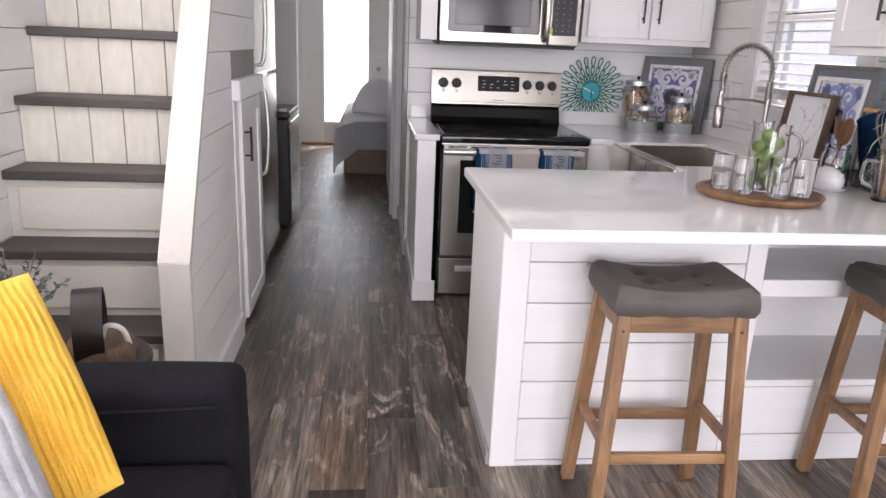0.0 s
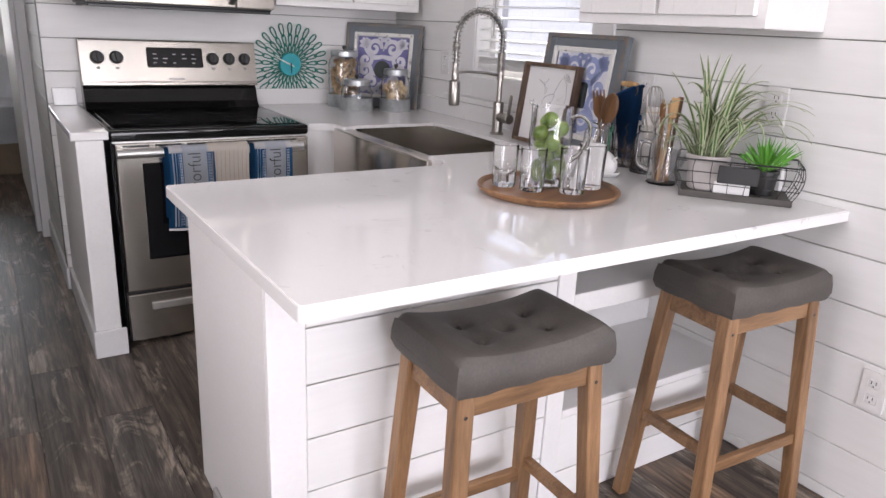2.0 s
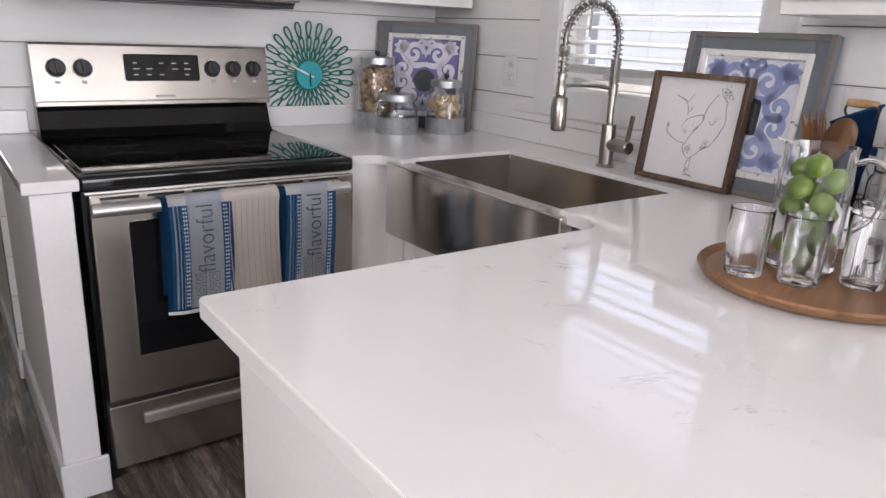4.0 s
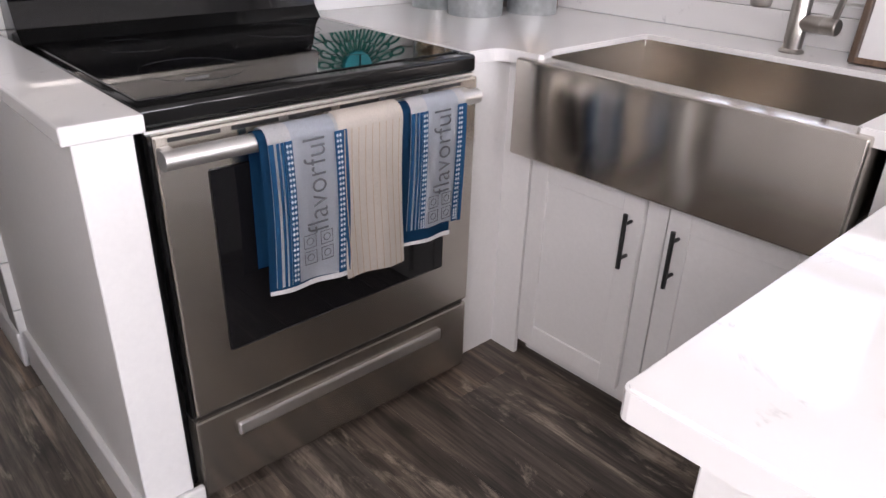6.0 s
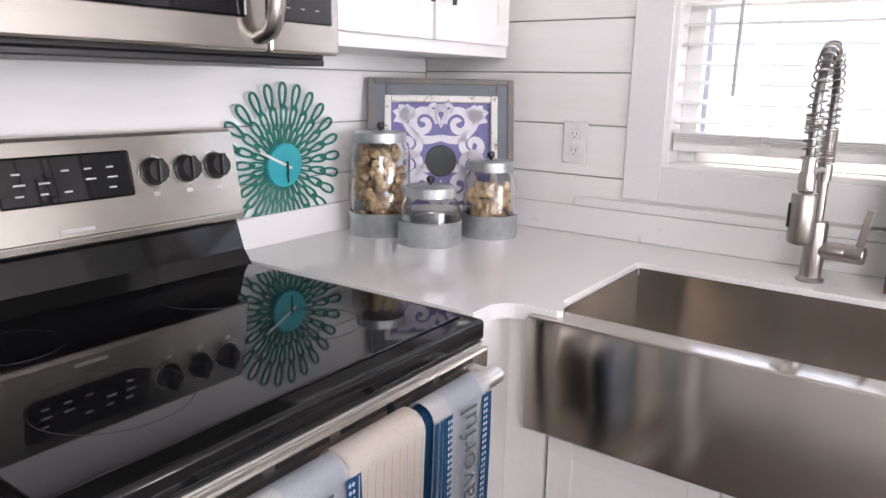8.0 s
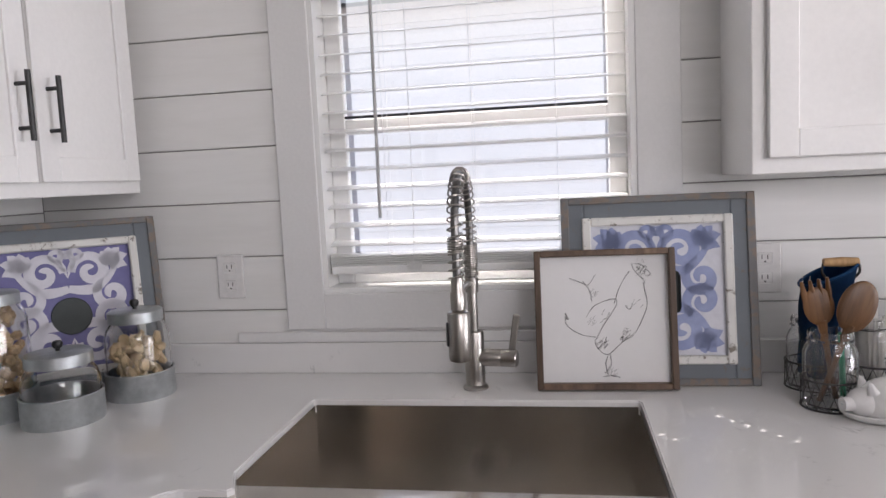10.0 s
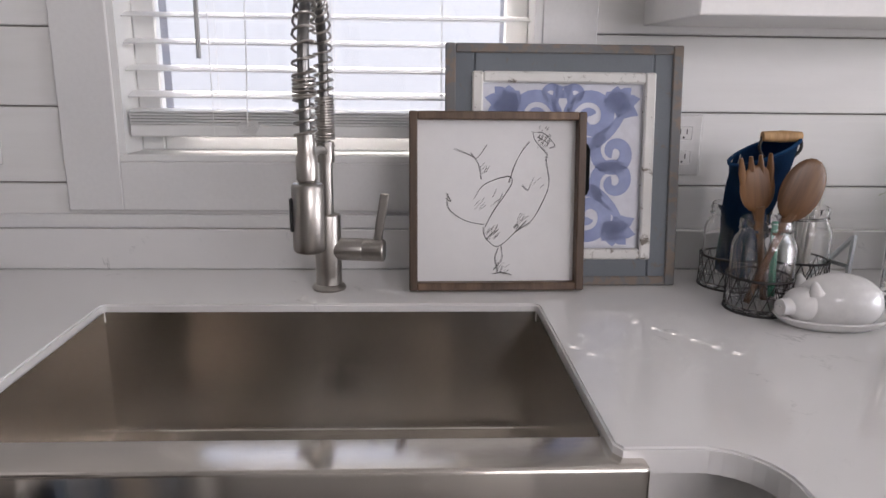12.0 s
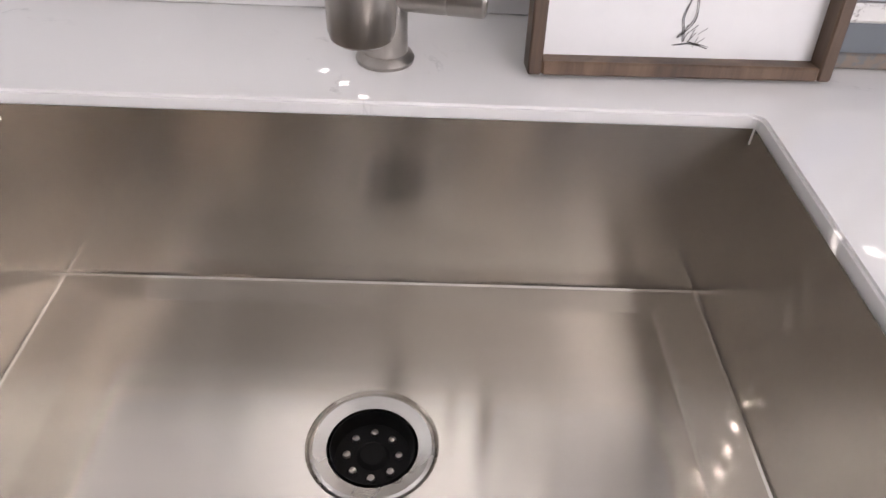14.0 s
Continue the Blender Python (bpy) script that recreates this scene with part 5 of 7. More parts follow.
def towel(x0, x1, z_low, kind, label, fold=0.0):
    """A folded tea towel hung over the oven's bar."""
    t = thing("tea_towel", pose(0, 4.023, 0.812), label, "towel", "tea towels")
    w = x1 - x0
    r = {"under": 0.021, "word": 0.026, "plain": 0.0295}[kind]
    prof = [(r, -0.27)] + [(r, -0.05)] + [(r * math.cos(a * math.pi / 8), r * math.sin(a * math.pi / 8) * 1.0) for a in range(9)]
    prof += [(-r, -0.05 * k) for k in range(1, int((0.812 - z_low) / 0.05) + 1)]
    prof.append((-r, z_low - 0.812))
    n = 14
    bm = bmesh.new()
    rows = []
    for i in range(n + 1):
        u = i / n
        row = []
        for y, z in prof:
            hang = max(0, -z)
            wave = 0.0045 * math.sin((x0 + w * u) * 52) * min(1, hang / 0.25) * (1 if y < 0 else 0.4)
            x = x0 + w * u + (0.5 - u) * fold * hang + 0.006 * math.sin(hang * 9 + x0 * 20)
            row.append(bm.verts.new((x, -0.0 + y - 0.002 * (y < 0) + wave, z - (0.012 * u if z == prof[-1][1] else 0))))
        rows.append(row)
    for i in range(n):
        for j in range(len(prof) - 1):
            f = bm.faces.new((rows[i][j], rows[i][j + 1], rows[i + 1][j + 1], rows[i + 1][j]))
            u = (i + 0.5) / n
            if kind == "word":
                f.material_index = 1 if u < 0.28 or u > 0.84 else 0
    front = [[tuple(v.co) for v in row[10:]] for row in rows]
    bmesh.ops.solidify(bm, geom=list(bm.faces), thickness=0.003)
    bmesh.ops.recalc_face_normals(bm, faces=bm.faces)
    mats = {"word": [TOWEL_PANEL, TOWEL_WHITE], "plain": [TOWEL_CREAM], "under": [TOWEL_BLUE]}[kind]
    cloth = part("cloth", bm, mats, t, "", True)

    def at(u, s, lift=0.0035):
        """A place on the hanging front, u across and s down."""
        i, j = min(int(u * n), n - 1), min(int(s * (len(front[0]) - 1)), len(front[0]) - 2)
        a, b = Vector(front[i][j]).lerp(Vector(front[i + 1][j]), u * n - i), Vector(front[i][j + 1]).lerp(Vector(front[i + 1][j + 1]), u * n - i)
        return a.lerp(b, s * (len(front[0]) - 1) - j) + Vector((0, -lift, 0))

    def stripe(u, width, mat, name="stripe"):
        bm = bmesh.new()
        ribbon([at(u, s / 16) for s in range(17)], width, (0, -1, 0), bm)
        part(name, bm, mat, t)

    if kind == "word":
        for u, wd in ((0.025, 0.011), (0.105, 0.0065), (0.16, 0.0065), (0.235, 0.017), (0.885, 0.019), (0.97, 0.012)):
            stripe(u, wd, TOWEL_BLUE)
        for base in (0.235, 0.885):
            bm = bmesh.new()
            for k in range(26):
                p = at(base, 0.03 + 0.93 * k / 25, 0.005)
                for sx in (-1, 1):
                    a = p + Vector((sx * 0.0034, 0, 0.0))
                    vs = [bm.verts.new(a + Vector(v)) for v in ((0, 0, 0.0042), (-0.0032, 0, 0), (0, 0, -0.0042), (0.0032, 0, 0))]
                    bm.faces.new(vs)
            part("woven_band", bm, TOWEL_PALE, t)
        p = at(0.57, 0.33, 0.006)
        words("flavorful", 0.072, LETTER_GREY, t, pose(p.x - 0.004, p.y - 0.003, p.z, 90, -90, 0) @ Matrix.Diagonal((0.86, 1, 1, 1)), "lettering", "grey printed word flavorful")
        bm = bmesh.new()
        for du, dz in ((-0.02, 0), (0.02, 0), (-0.02, 0.036), (0.02, 0.036)):
            q = at(0.57, 0.84, 0.007) + Vector((du, 0, dz))
            tube([q + Vector((a, 0, b)) for a, b in ((-0.014, -0.014), (0.014, -0.014), (0.014, 0.014), (-0.014, 0.014))], 0.001, bm, 4, True)
            tube([q + Vector((0.008 * math.cos(a), 0, 0.008 * math.sin(a))) for a in [k * math.pi / 4 for k in range(8)]], 0.0008, bm, 4, True)
        part("printed_emblem", bm, LETTER_GREY, t)
    if kind == "plain":
        for k in range(9):
            stripe(0.08 + 0.105 * k, 0.0016, TAN_THREAD)
    if kind == "under":
        bm = bmesh.new()
        for s in (0.93, 0.955, 0.98):
            ribbon([at(u / 10, s) for u in range(11)], 0.005, (0, -1, 0), bm)
        part("hem_stripe", bm, TOWEL_WHITE, t)
    return t


towel(0.648, 0.832, 0.50, "under", "navy blue tea towel hung over the oven handle")
towel(0.662, 0.834, 0.515, "word", "striped blue and white tea towel printed with a word")
towel(0.822, 0.985, 0.482, "plain", "cream tea towel with thin tan stripes")
towel(0.982, 1.135, 0.505, "under", "navy blue tea towel with striped hem")
towel(1.0, 1.16, 0.54, "word", "folded striped tea towel with a printed word")


# ---- microwave ----
def microwave():
    x0, yf, z0, z1 = 0.474, 4.43, 1.356, 1.766
    w, d = 0.782, YN - 0.001 - 4.43
    t = thing("microwave", pose(x0, yf, z0), "stainless steel over-range microwave with dark glass door", "microwave")
    h = z1 - z0
    part("body", box(0, w, 0.03, d, 0.0, h, 0.003), BLACK, t)
    part("bottom_grille", box(0.01, w - 0.01, 0.02, d - 0.03, -0.012, 0.0, 0.002), BLACK, t)
    dr = part("door", box(0.0, 0.604, -0.012, 0.03, 0.008, h - 0.004, 0.006, seg=2), STEEL_X, t, "brushed steel door")
    part("door_glass", box(0.045, 0.555, -0.0145, -0.0118, 0.062, h - 0.04, 0.004), BLACK_GLASS, dr, "dark door window")
    part("window_screen", box(0.085, 0.5, -0.0155, -0.0143, 0.1, h - 0.075, 0.002), SMOKED, dr)
    pts = [(0.585, -0.012, 0.03), (0.587, -0.05, 0.06), (0.588, -0.064, 0.2), (0.587, -0.05, 0.34), (0.585, -0.012, 0.375)]
    part("handle", tube(smooth_line(pts, 6), 0.0165, n=14, flat=0.7), NICKEL, dr, "bowed steel door handle", True)
    cp = part("control_panel", box(0.608, w, -0.012, 0.03, 0.008, h - 0.004, 0.006, seg=2), STEEL_X, t, "brushed steel control side")
    kp = part("keypad", box(0.622, w - 0.022, -0.0145, -0.0118, 0.062, h - 0.03, 0.003), SMOKED, cp, "smoked glass keypad")
    for i in range(3):
        for j in range(8):
            part("key_print", box(0.644 + 0.036 * i, 0.653 + 0.036 * i, -0.0150, -0.0144, 0.085 + 0.03 * j, 0.0875 + 0.03 * j), GROOVE, kp)
    part("sticker", box(0.615, 0.628, -0.0165, -0.0146, 0.066, 0.10), YELLOW_PRINT, kp, "small yellow sticker")


microwave()


# ---- things on the worktop ----
def clock():
    t = thing("sunburst_clock", pose(1.484, YN - 0.006, 1.098, 3, 0, 0), "teal sunburst wall clock of looped petals", "clock")
    n = 25

    def loop(r0, r1, wd, thick):
        pts = []
        for k in range(20):
            a = 2 * math.pi * k / 20
            s = (1 - math.cos(a)) / 2
            pts.append((wd * math.sin(a) * (0.45 + 0.75 * s), 0, r0 + (r1 - r0) * s))
        return tube(pts, thick, n=6, closed=True, flat=0.7)

    outer, middle, inner = (part("petal", loop(a, b, wd, th), TEAL, t) for a, b, wd, th in ((0.146, 0.212, 0.0125, 0.0047), (0.096, 0.156, 0.0105, 0.0045), (0.052, 0.106, 0.0080, 0.0040)))
    for k in range(n):
        for first, y, half in ((outer, -0.006, 0), (middle, -0.011, 0), (inner, -0.007, 0)):
            if k == 0:
                ob = first
            else:
                ob = new(first.name.split(".")[0], first.data)
                ob.parent = t
            ob.matrix_basis = pose(0, y, 0, 0, 360 * (k + half) / n, 0)
    part("disc", lathe([(0, 0.022), (0.055, 0.022), (0.058, 0.019), (0.058, 0.0), (0, 0)], n=40, m=pose(0, 0, 0, 90, 0, 0)), TEAL_DISC, t, "turquoise clock face", True)
    part("minute_hand", box(-0.0035, 0.0035, -0.026, -0.0235, -0.02, 0.098, 0.001), STRAW, t, "white minute hand", False, pose(0, 0, 0, 0, -65, 0))
    part("hour_hand", box(-0.002, 0.002, -0.029, -0.027, -0.012, 0.044), BLACK, t, "black hour hand", False, pose(0, 0, 0, 0, 176, 0))
    part("hub", lathe([(0, 0.006), (0.004, 0.005), (0.004, 0)], n=12, m=pose(0, -0.024, 0, 90, 0, 0)), BLACK, t)


clock()


def canister(x, y, r, h, filled, mat, label):
    t = thing("glass_canister", pose(x, y, C), label, "canister", "canisters")
    tin = 0.066
    part("tin_base", lathe([(0, 0), (r, 0), (r + 0.001, 0.002), (r + 0.001, 0.062), (r + 0.0022, 0.064), (r + 0.001, tin), (r - 0.002, tin), (r - 0.002, 0.003), (0, 0.003)], n=40), GALV, t, "galvanised tin base band", True)
    zt = h - 0.045
    rr = r - 0.004
    prof = [(0, 0.004), (rr, 0.004), (rr, zt - 0.045), (rr - 0.006, zt - 0.025), (rr - 0.018, zt - 0.008), (rr - 0.018, zt), (rr - 0.021, zt), (rr - 0.021, zt - 0.008), (rr - 0.0095, zt - 0.026), (rr - 0.0035, zt - 0.045), (rr - 0.0035, 0.008), (0, 0.008)]
    part("jar", lathe(prof, n=40), CLEAR, t, "clear glass jar", True)
    lid = part("lid", lathe([(0, zt + 0.022), (rr - 0.016, zt + 0.02), (rr - 0.012, zt + 0.017), (rr - 0.012, zt - 0.008), (rr - 0.0145, zt - 0.008), (rr - 0.0145, zt + 0.002), (0, zt + 0.002)], n=40), GALV, t, "galvanised tin lid", True)
    part("knob", lathe([(0.005, zt + 0.02), (0.005, zt + 0.026), (0.0095, zt + 0.03), (0.0115, zt + 0.037), (0.009, zt + 0.044), (0, zt + 0.046)], n=20), BLACK, lid, "small dark ball knob", True)
    if filled:
        bm = bmesh.new()
        z = 0.02
        while z < filled:
            for k in range(9):
                a, q = random.uniform(0, 6.28), (rr - 0.0205) * random.uniform(0.5, 1) if k else 0
                if mat is COOKIE:
                    blob(bm, (q * math.cos(a), q * math.sin(a), z + random.uniform(0, 0.012)), (0.0155, 0.0148, 0.013), 1, rough=0.1)
                else:
                    blob(bm, (q * math.cos(a), q * math.sin(a), z + random.uniform(0, 0.012)), (0.021, 0.016, 0.008), 1, rough=0.1)
            z += 0.014
        tagged(part("biscuits", bm, mat, t, "heap of small biscuits"), kind="stuff")


canister(1.748, 4.735, 0.089, 0.315, 0.235, COOKIE, "tall glass canister full of brown biscuits, tin base")
canister(1.732, 4.545, 0.086, 0.182, 0.0, COOKIE, "short empty glass canister with tin base and lid")
canister(1.922, 4.474, 0.08, 0.24, 0.14, COOKIE_PALE, "glass canister half full of pale biscuits, tin base")


def spiral(cx, cz, r, turns, start, sgn=1, n=34):
    out = []
    for k in range(n):
        u = k / (n - 1)
        a = start + sgn * turns * 2 * math.pi * u
        q = r * (1 - 0.86 * u)
        out.append((cx + q * math.cos(a), 0, cz + q * math.sin(a)))
    return out


def damask(parent, w, h, z0, back, stroke, y):
    """Scrolls and leaves, mirrored about the middle."""
    part("print", box(-w / 2, w / 2, y, y + 0.002, z0, z0 + h), back, parent, "printed damask panel")
    bm = bmesh.new()
    nrm = (0, -1, 0)
    for sx in (-1, 1):
        for sz in (-1, 1):
            def place(pts):
                return [(sx * p[0] * w / 2, y - 0.0006, z0 + h / 2 + sz * p[2] * h / 2) for p in pts]
            fat = lambda t: 0.026 * w / 0.3 * (1.0 - 0.75 * abs(t - 0.35))
            thin = lambda t: 0.016 * w / 0.3 * (1.05 - t)
            ribbon(place(spiral(0.36, 0.60, 0.30, 1.35, math.pi, -1)), fat, nrm, bm)
            ribbon(place(spiral(0.66, 0.18, 0.26, 1.3, 2.2, 1)), fat, nrm, bm)
            ribbon(place(spiral(0.16, 0.86, 0.13, 1.1, 3.4, -1)), thin, nrm, bm)
            ribbon(place(smooth_line([(0.0, 0, 0.32), (0.22, 0, 0.28), (0.42, 0, 0.30), (0.62, 0, 0.46), (0.74, 0, 0.62)], 5)), fat, nrm, bm)
            for a, b in ((0.95, 0.62), (0.97, 0.82), (0.85, 0.95), (0.68, 0.97), (0.54, 0.9)):
                pts = [(0.66 + (a - 0.66) * u, 0, 0.66 + (b - 0.66) * u + 0.05 * math.sin(3 * u)) for u in (0, 0.25, 0.5, 0.75, 1)]
                ribbon(place(pts), lambda t: 0.03 * w / 0.3 * math.sin(math.pi * min(1, 0.2 + 0.8 * t)) + 0.001, nrm, bm)
            ribbon(place(smooth_line([(0.05, 0, 0.98), (0.1, 0, 0.75), (0.03, 0, 0.6), (0.0, 0, 0.5)], 5)), thin, nrm, bm)
    tagged(part("scrollwork", bm, stroke, parent, "painted scroll ornament"), kind="stuff")


def worn_art(m, back, stroke, medallion, label):
    t = thing("framed_print", m, label, "picture frame", "framed prints")
    w, h, b = 0.434, 0.44, 0.052
    for x0, x1, z0, z1 in ((-w / 2, -w / 2 + b, 0, h), (w / 2 - b, w / 2, 0, h), (-w / 2 + b, w / 2 - b, 0, b), (-w / 2 + b, w / 2 - b, h - b, h)):
        part("frame_rail", box(x0, x1, -0.016, 0.012, z0, z1, 0.003), FRAME_GREY, t)
    for x0, x1, z0, z1 in ((-w / 2 - 0.001, -w / 2 + 0.018, -0.001, h + 0.001), (w / 2 - 0.018, w / 2 + 0.001, -0.001, h + 0.001), (-w / 2 + 0.018, w / 2 - 0.018, -0.001, 0.016), (-w / 2 + 0.018, w / 2 - 0.018, h - 0.016, h + 0.001)):
        part("worn_edge", box(x0, x1, -0.021, -0.0155, z0, z1, 0.002), FRAME_EDGE, t, "worn wooden outer edge")
    c = b - 0.004
    for x0, x1, z0, z1 in ((-w / 2 + c, -w / 2 + c + 0.02, c, h - c), (w / 2 - c - 0.02, w / 2 - c, c, h - c), (-w / 2 + c + 0.02, w / 2 - c - 0.02, c, c + 0.02), (-w / 2 + c + 0.02, w / 2 - c - 0.02, h - c - 0.02, h - c)):
        part("inner_bead", box(x0, x1, -0.022, -0.01, z0, z1, 0.003), FRAME_WHITE, t, "chipped white inner bead")
    c += 0.02
    damask(t, w - 2 * c, h - 2 * c, c, back, stroke, -0.006)
    if medallion == "round":
        part("medallion", lathe([(0, 0.004), (0.045, 0.003), (0.047, 0)], n=32, m=pose(0, -0.0075, 0.2, 90, 0, 0)), SLATE, t, "dark slate medallion", True)
    else:
        part("medallion", box(-0.05, 0.05, -0.011, -0.0075, 0.165, 0.265, 0.014, seg=2), SLATE, t, "dark slate medallion")


worn_art(pose(1.915, 4.64, C, -10, 0, -48.7), DAMASK, SCROLL, "round", "grey distressed frame with violet damask print in the corner")
worn_art(pose(2.012, 3.211, C, -7.4, 0, -90), DAMASK_BLUE, SCROLL_BLUE, "square", "grey distressed frame with pale blue damask print")


def hen_sketch():
    t = thing("hen_picture", pose(1.980, 3.335, C, -7.5, 0, -88.8), "pencil sketch of a hen in a walnut box frame", "picture frame")
    w, h, b, d = 0.317, 0.321, 0.0145, 0.03
    for x0, x1, z0, z1 in ((-w / 2, -w / 2 + b, 0, h), (w / 2 - b, w / 2, 0, h), (-w / 2 + b, w / 2 - b, 0, b), (-w / 2 + b, w / 2 - b, h - b, h)):
        part("frame_rail", box(x0, x1, -d, 0.004, z0, z1, 0.002), WALNUT, t)
    part("paper", box(-w / 2 + b, w / 2 - b, -0.006, 0.0, b, h - b), PAPER, t, "white drawing paper")
    iw, ih = w - 2 * b, h - 2 * b
    at = lambda u, v: (-w / 2 + b + u * iw, -0.0066, b + v * ih)
    strokes = [
        [(0.23, 0.83), (0.33, 0.79), (0.38, 0.77), (0.43, 0.85)], [(0.33, 0.80), (0.39, 0.72), (0.40, 0.64)],
        [(0.19, 0.55), (0.20, 0.46), (0.31, 0.38), (0.42, 0.355)], [(0.19, 0.55), (0.21, 0.50), (0.18, 0.52)],
        [(0.81, 0.78), (0.835, 0.65), (0.81, 0.52), (0.73, 0.39), (0.63, 0.31)], [(0.71, 0.87), (0.62, 0.75), (0.59, 0.65), (0.58, 0.62)],
        [(0.36, 0.52), (0.43, 0.61), (0.57, 0.655), (0.60, 0.61), (0.54, 0.52), (0.49, 0.46), (0.43, 0.34)],
        [(0.42, 0.34), (0.435, 0.27), (0.51, 0.22), (0.63, 0.31), (0.69, 0.38)], [(0.54, 0.22), (0.535, 0.13), (0.49, 0.07)],
        [(0.52, 0.21), (0.50, 0.14), (0.51, 0.06)], [(0.475, 0.045), (0.54, 0.05), (0.60, 0.035)], [(0.53, 0.06), (0.58, 0.045)],
        [(0.72, 0.93), (0.79, 0.925), (0.84, 0.88), (0.865, 0.845), (0.83, 0.835)], [(0.73, 0.93), (0.74, 0.88), (0.77, 0.84), (0.81, 0.80), (0.82, 0.77)],
        [(0.76, 0.90), (0.80, 0.88), (0.83, 0.86)], [(0.62, 0.31), (0.64, 0.36), (0.61, 0.34)], [(0.66, 0.60), (0.70, 0.57), (0.72, 0.62)],
    ]
    bm = bmesh.new()
    for k, s in enumerate(strokes):
        line = smooth_line([(u, 0, v) for u, v in s], 5)
        for j in (0, 1):
            ribbon([at(u + 0.004 * math.sin(31 * v + 2 * k) + 0.006 * j * math.sin(17 * u + k), v + 0.005 * j * math.cos(13 * u + 3 * k)) for u, _, v in line], lambda q: 0.0004 + (0.0008 - 0.0004 * j) * abs(math.sin(7 * q + k + 2 * j)), (0, -1, 0), bm)
    rnd = random.Random(4)
    for cu, cv, n, ln in ((0.46, 0.29, 20, 0.05), (0.65, 0.35, 14, 0.05), (0.79, 0.865, 34, 0.026), (0.76, 0.60, 4, 0.03), (0.53, 0.07, 8, 0.04), (0.38, 0.45, 5, 0.05), (0.49, 0.5, 5, 0.06), (0.40, 0.70, 5, 0.05), (0.80, 0.92, 6, 0.02)):
        for k in range(n):
            u, v, a = cu + rnd.uniform(-0.035, 0.035), cv + rnd.uniform(-0.035, 0.035), rnd.uniform(0.6, 1.3)
            ribbon([at(u, v), at(u + ln * math.cos(a) / 2, v + ln * math.sin(a) / 2), at(u + ln * math.cos(a), v + ln * math.sin(a))], 0.0006, (0, -1, 0), bm)
    part("pencil_drawing", bm, INK, t, "pencil drawing of a hen")


hen_sketch()


def outlet(x, y, z, turn, label):
    t = thing("wall_outlet", pose(x, y, z, 0, 0, turn), label, "outlet", "wall outlets")
    part("plate", box(-0.038, 0.038, -0.006, 0, -0.06, 0.06, 0.004, seg=2), CERAMIC, t)
    for dz in (-0.024, 0.024):
        r = part("receptacle", box(-0.017, 0.017, -0.008, -0.0055, dz - 0.014, dz + 0.014, 0.003), CERAMIC, t)
        for dx in (-0.007, 0.006):
            part("slot", box(dx - 0.001, dx + 0.001, -0.0086, -0.0078, dz - 0.002, dz + 0.008), BLACK, r)
        part("slot", lathe([(0, 0.0007), (0.0022, 0.0006), (0.0022, 0)], n=8, m=pose(0, -0.008, dz - 0.008, 90, 0, 0)), BLACK, r)


outlet(XE, 4.314, 1.154, -90, "white duplex wall outlet on shiplap")
outlet(XE, 2.43, 1.148, -90, "white duplex wall outlet above the worktop")
outlet(XE, 2.952, 1.142, -90, "white wall plate half behind the framed print")
outlet(XE, 1.97, 0.40, -90, "white low wall outlet beside the stool")


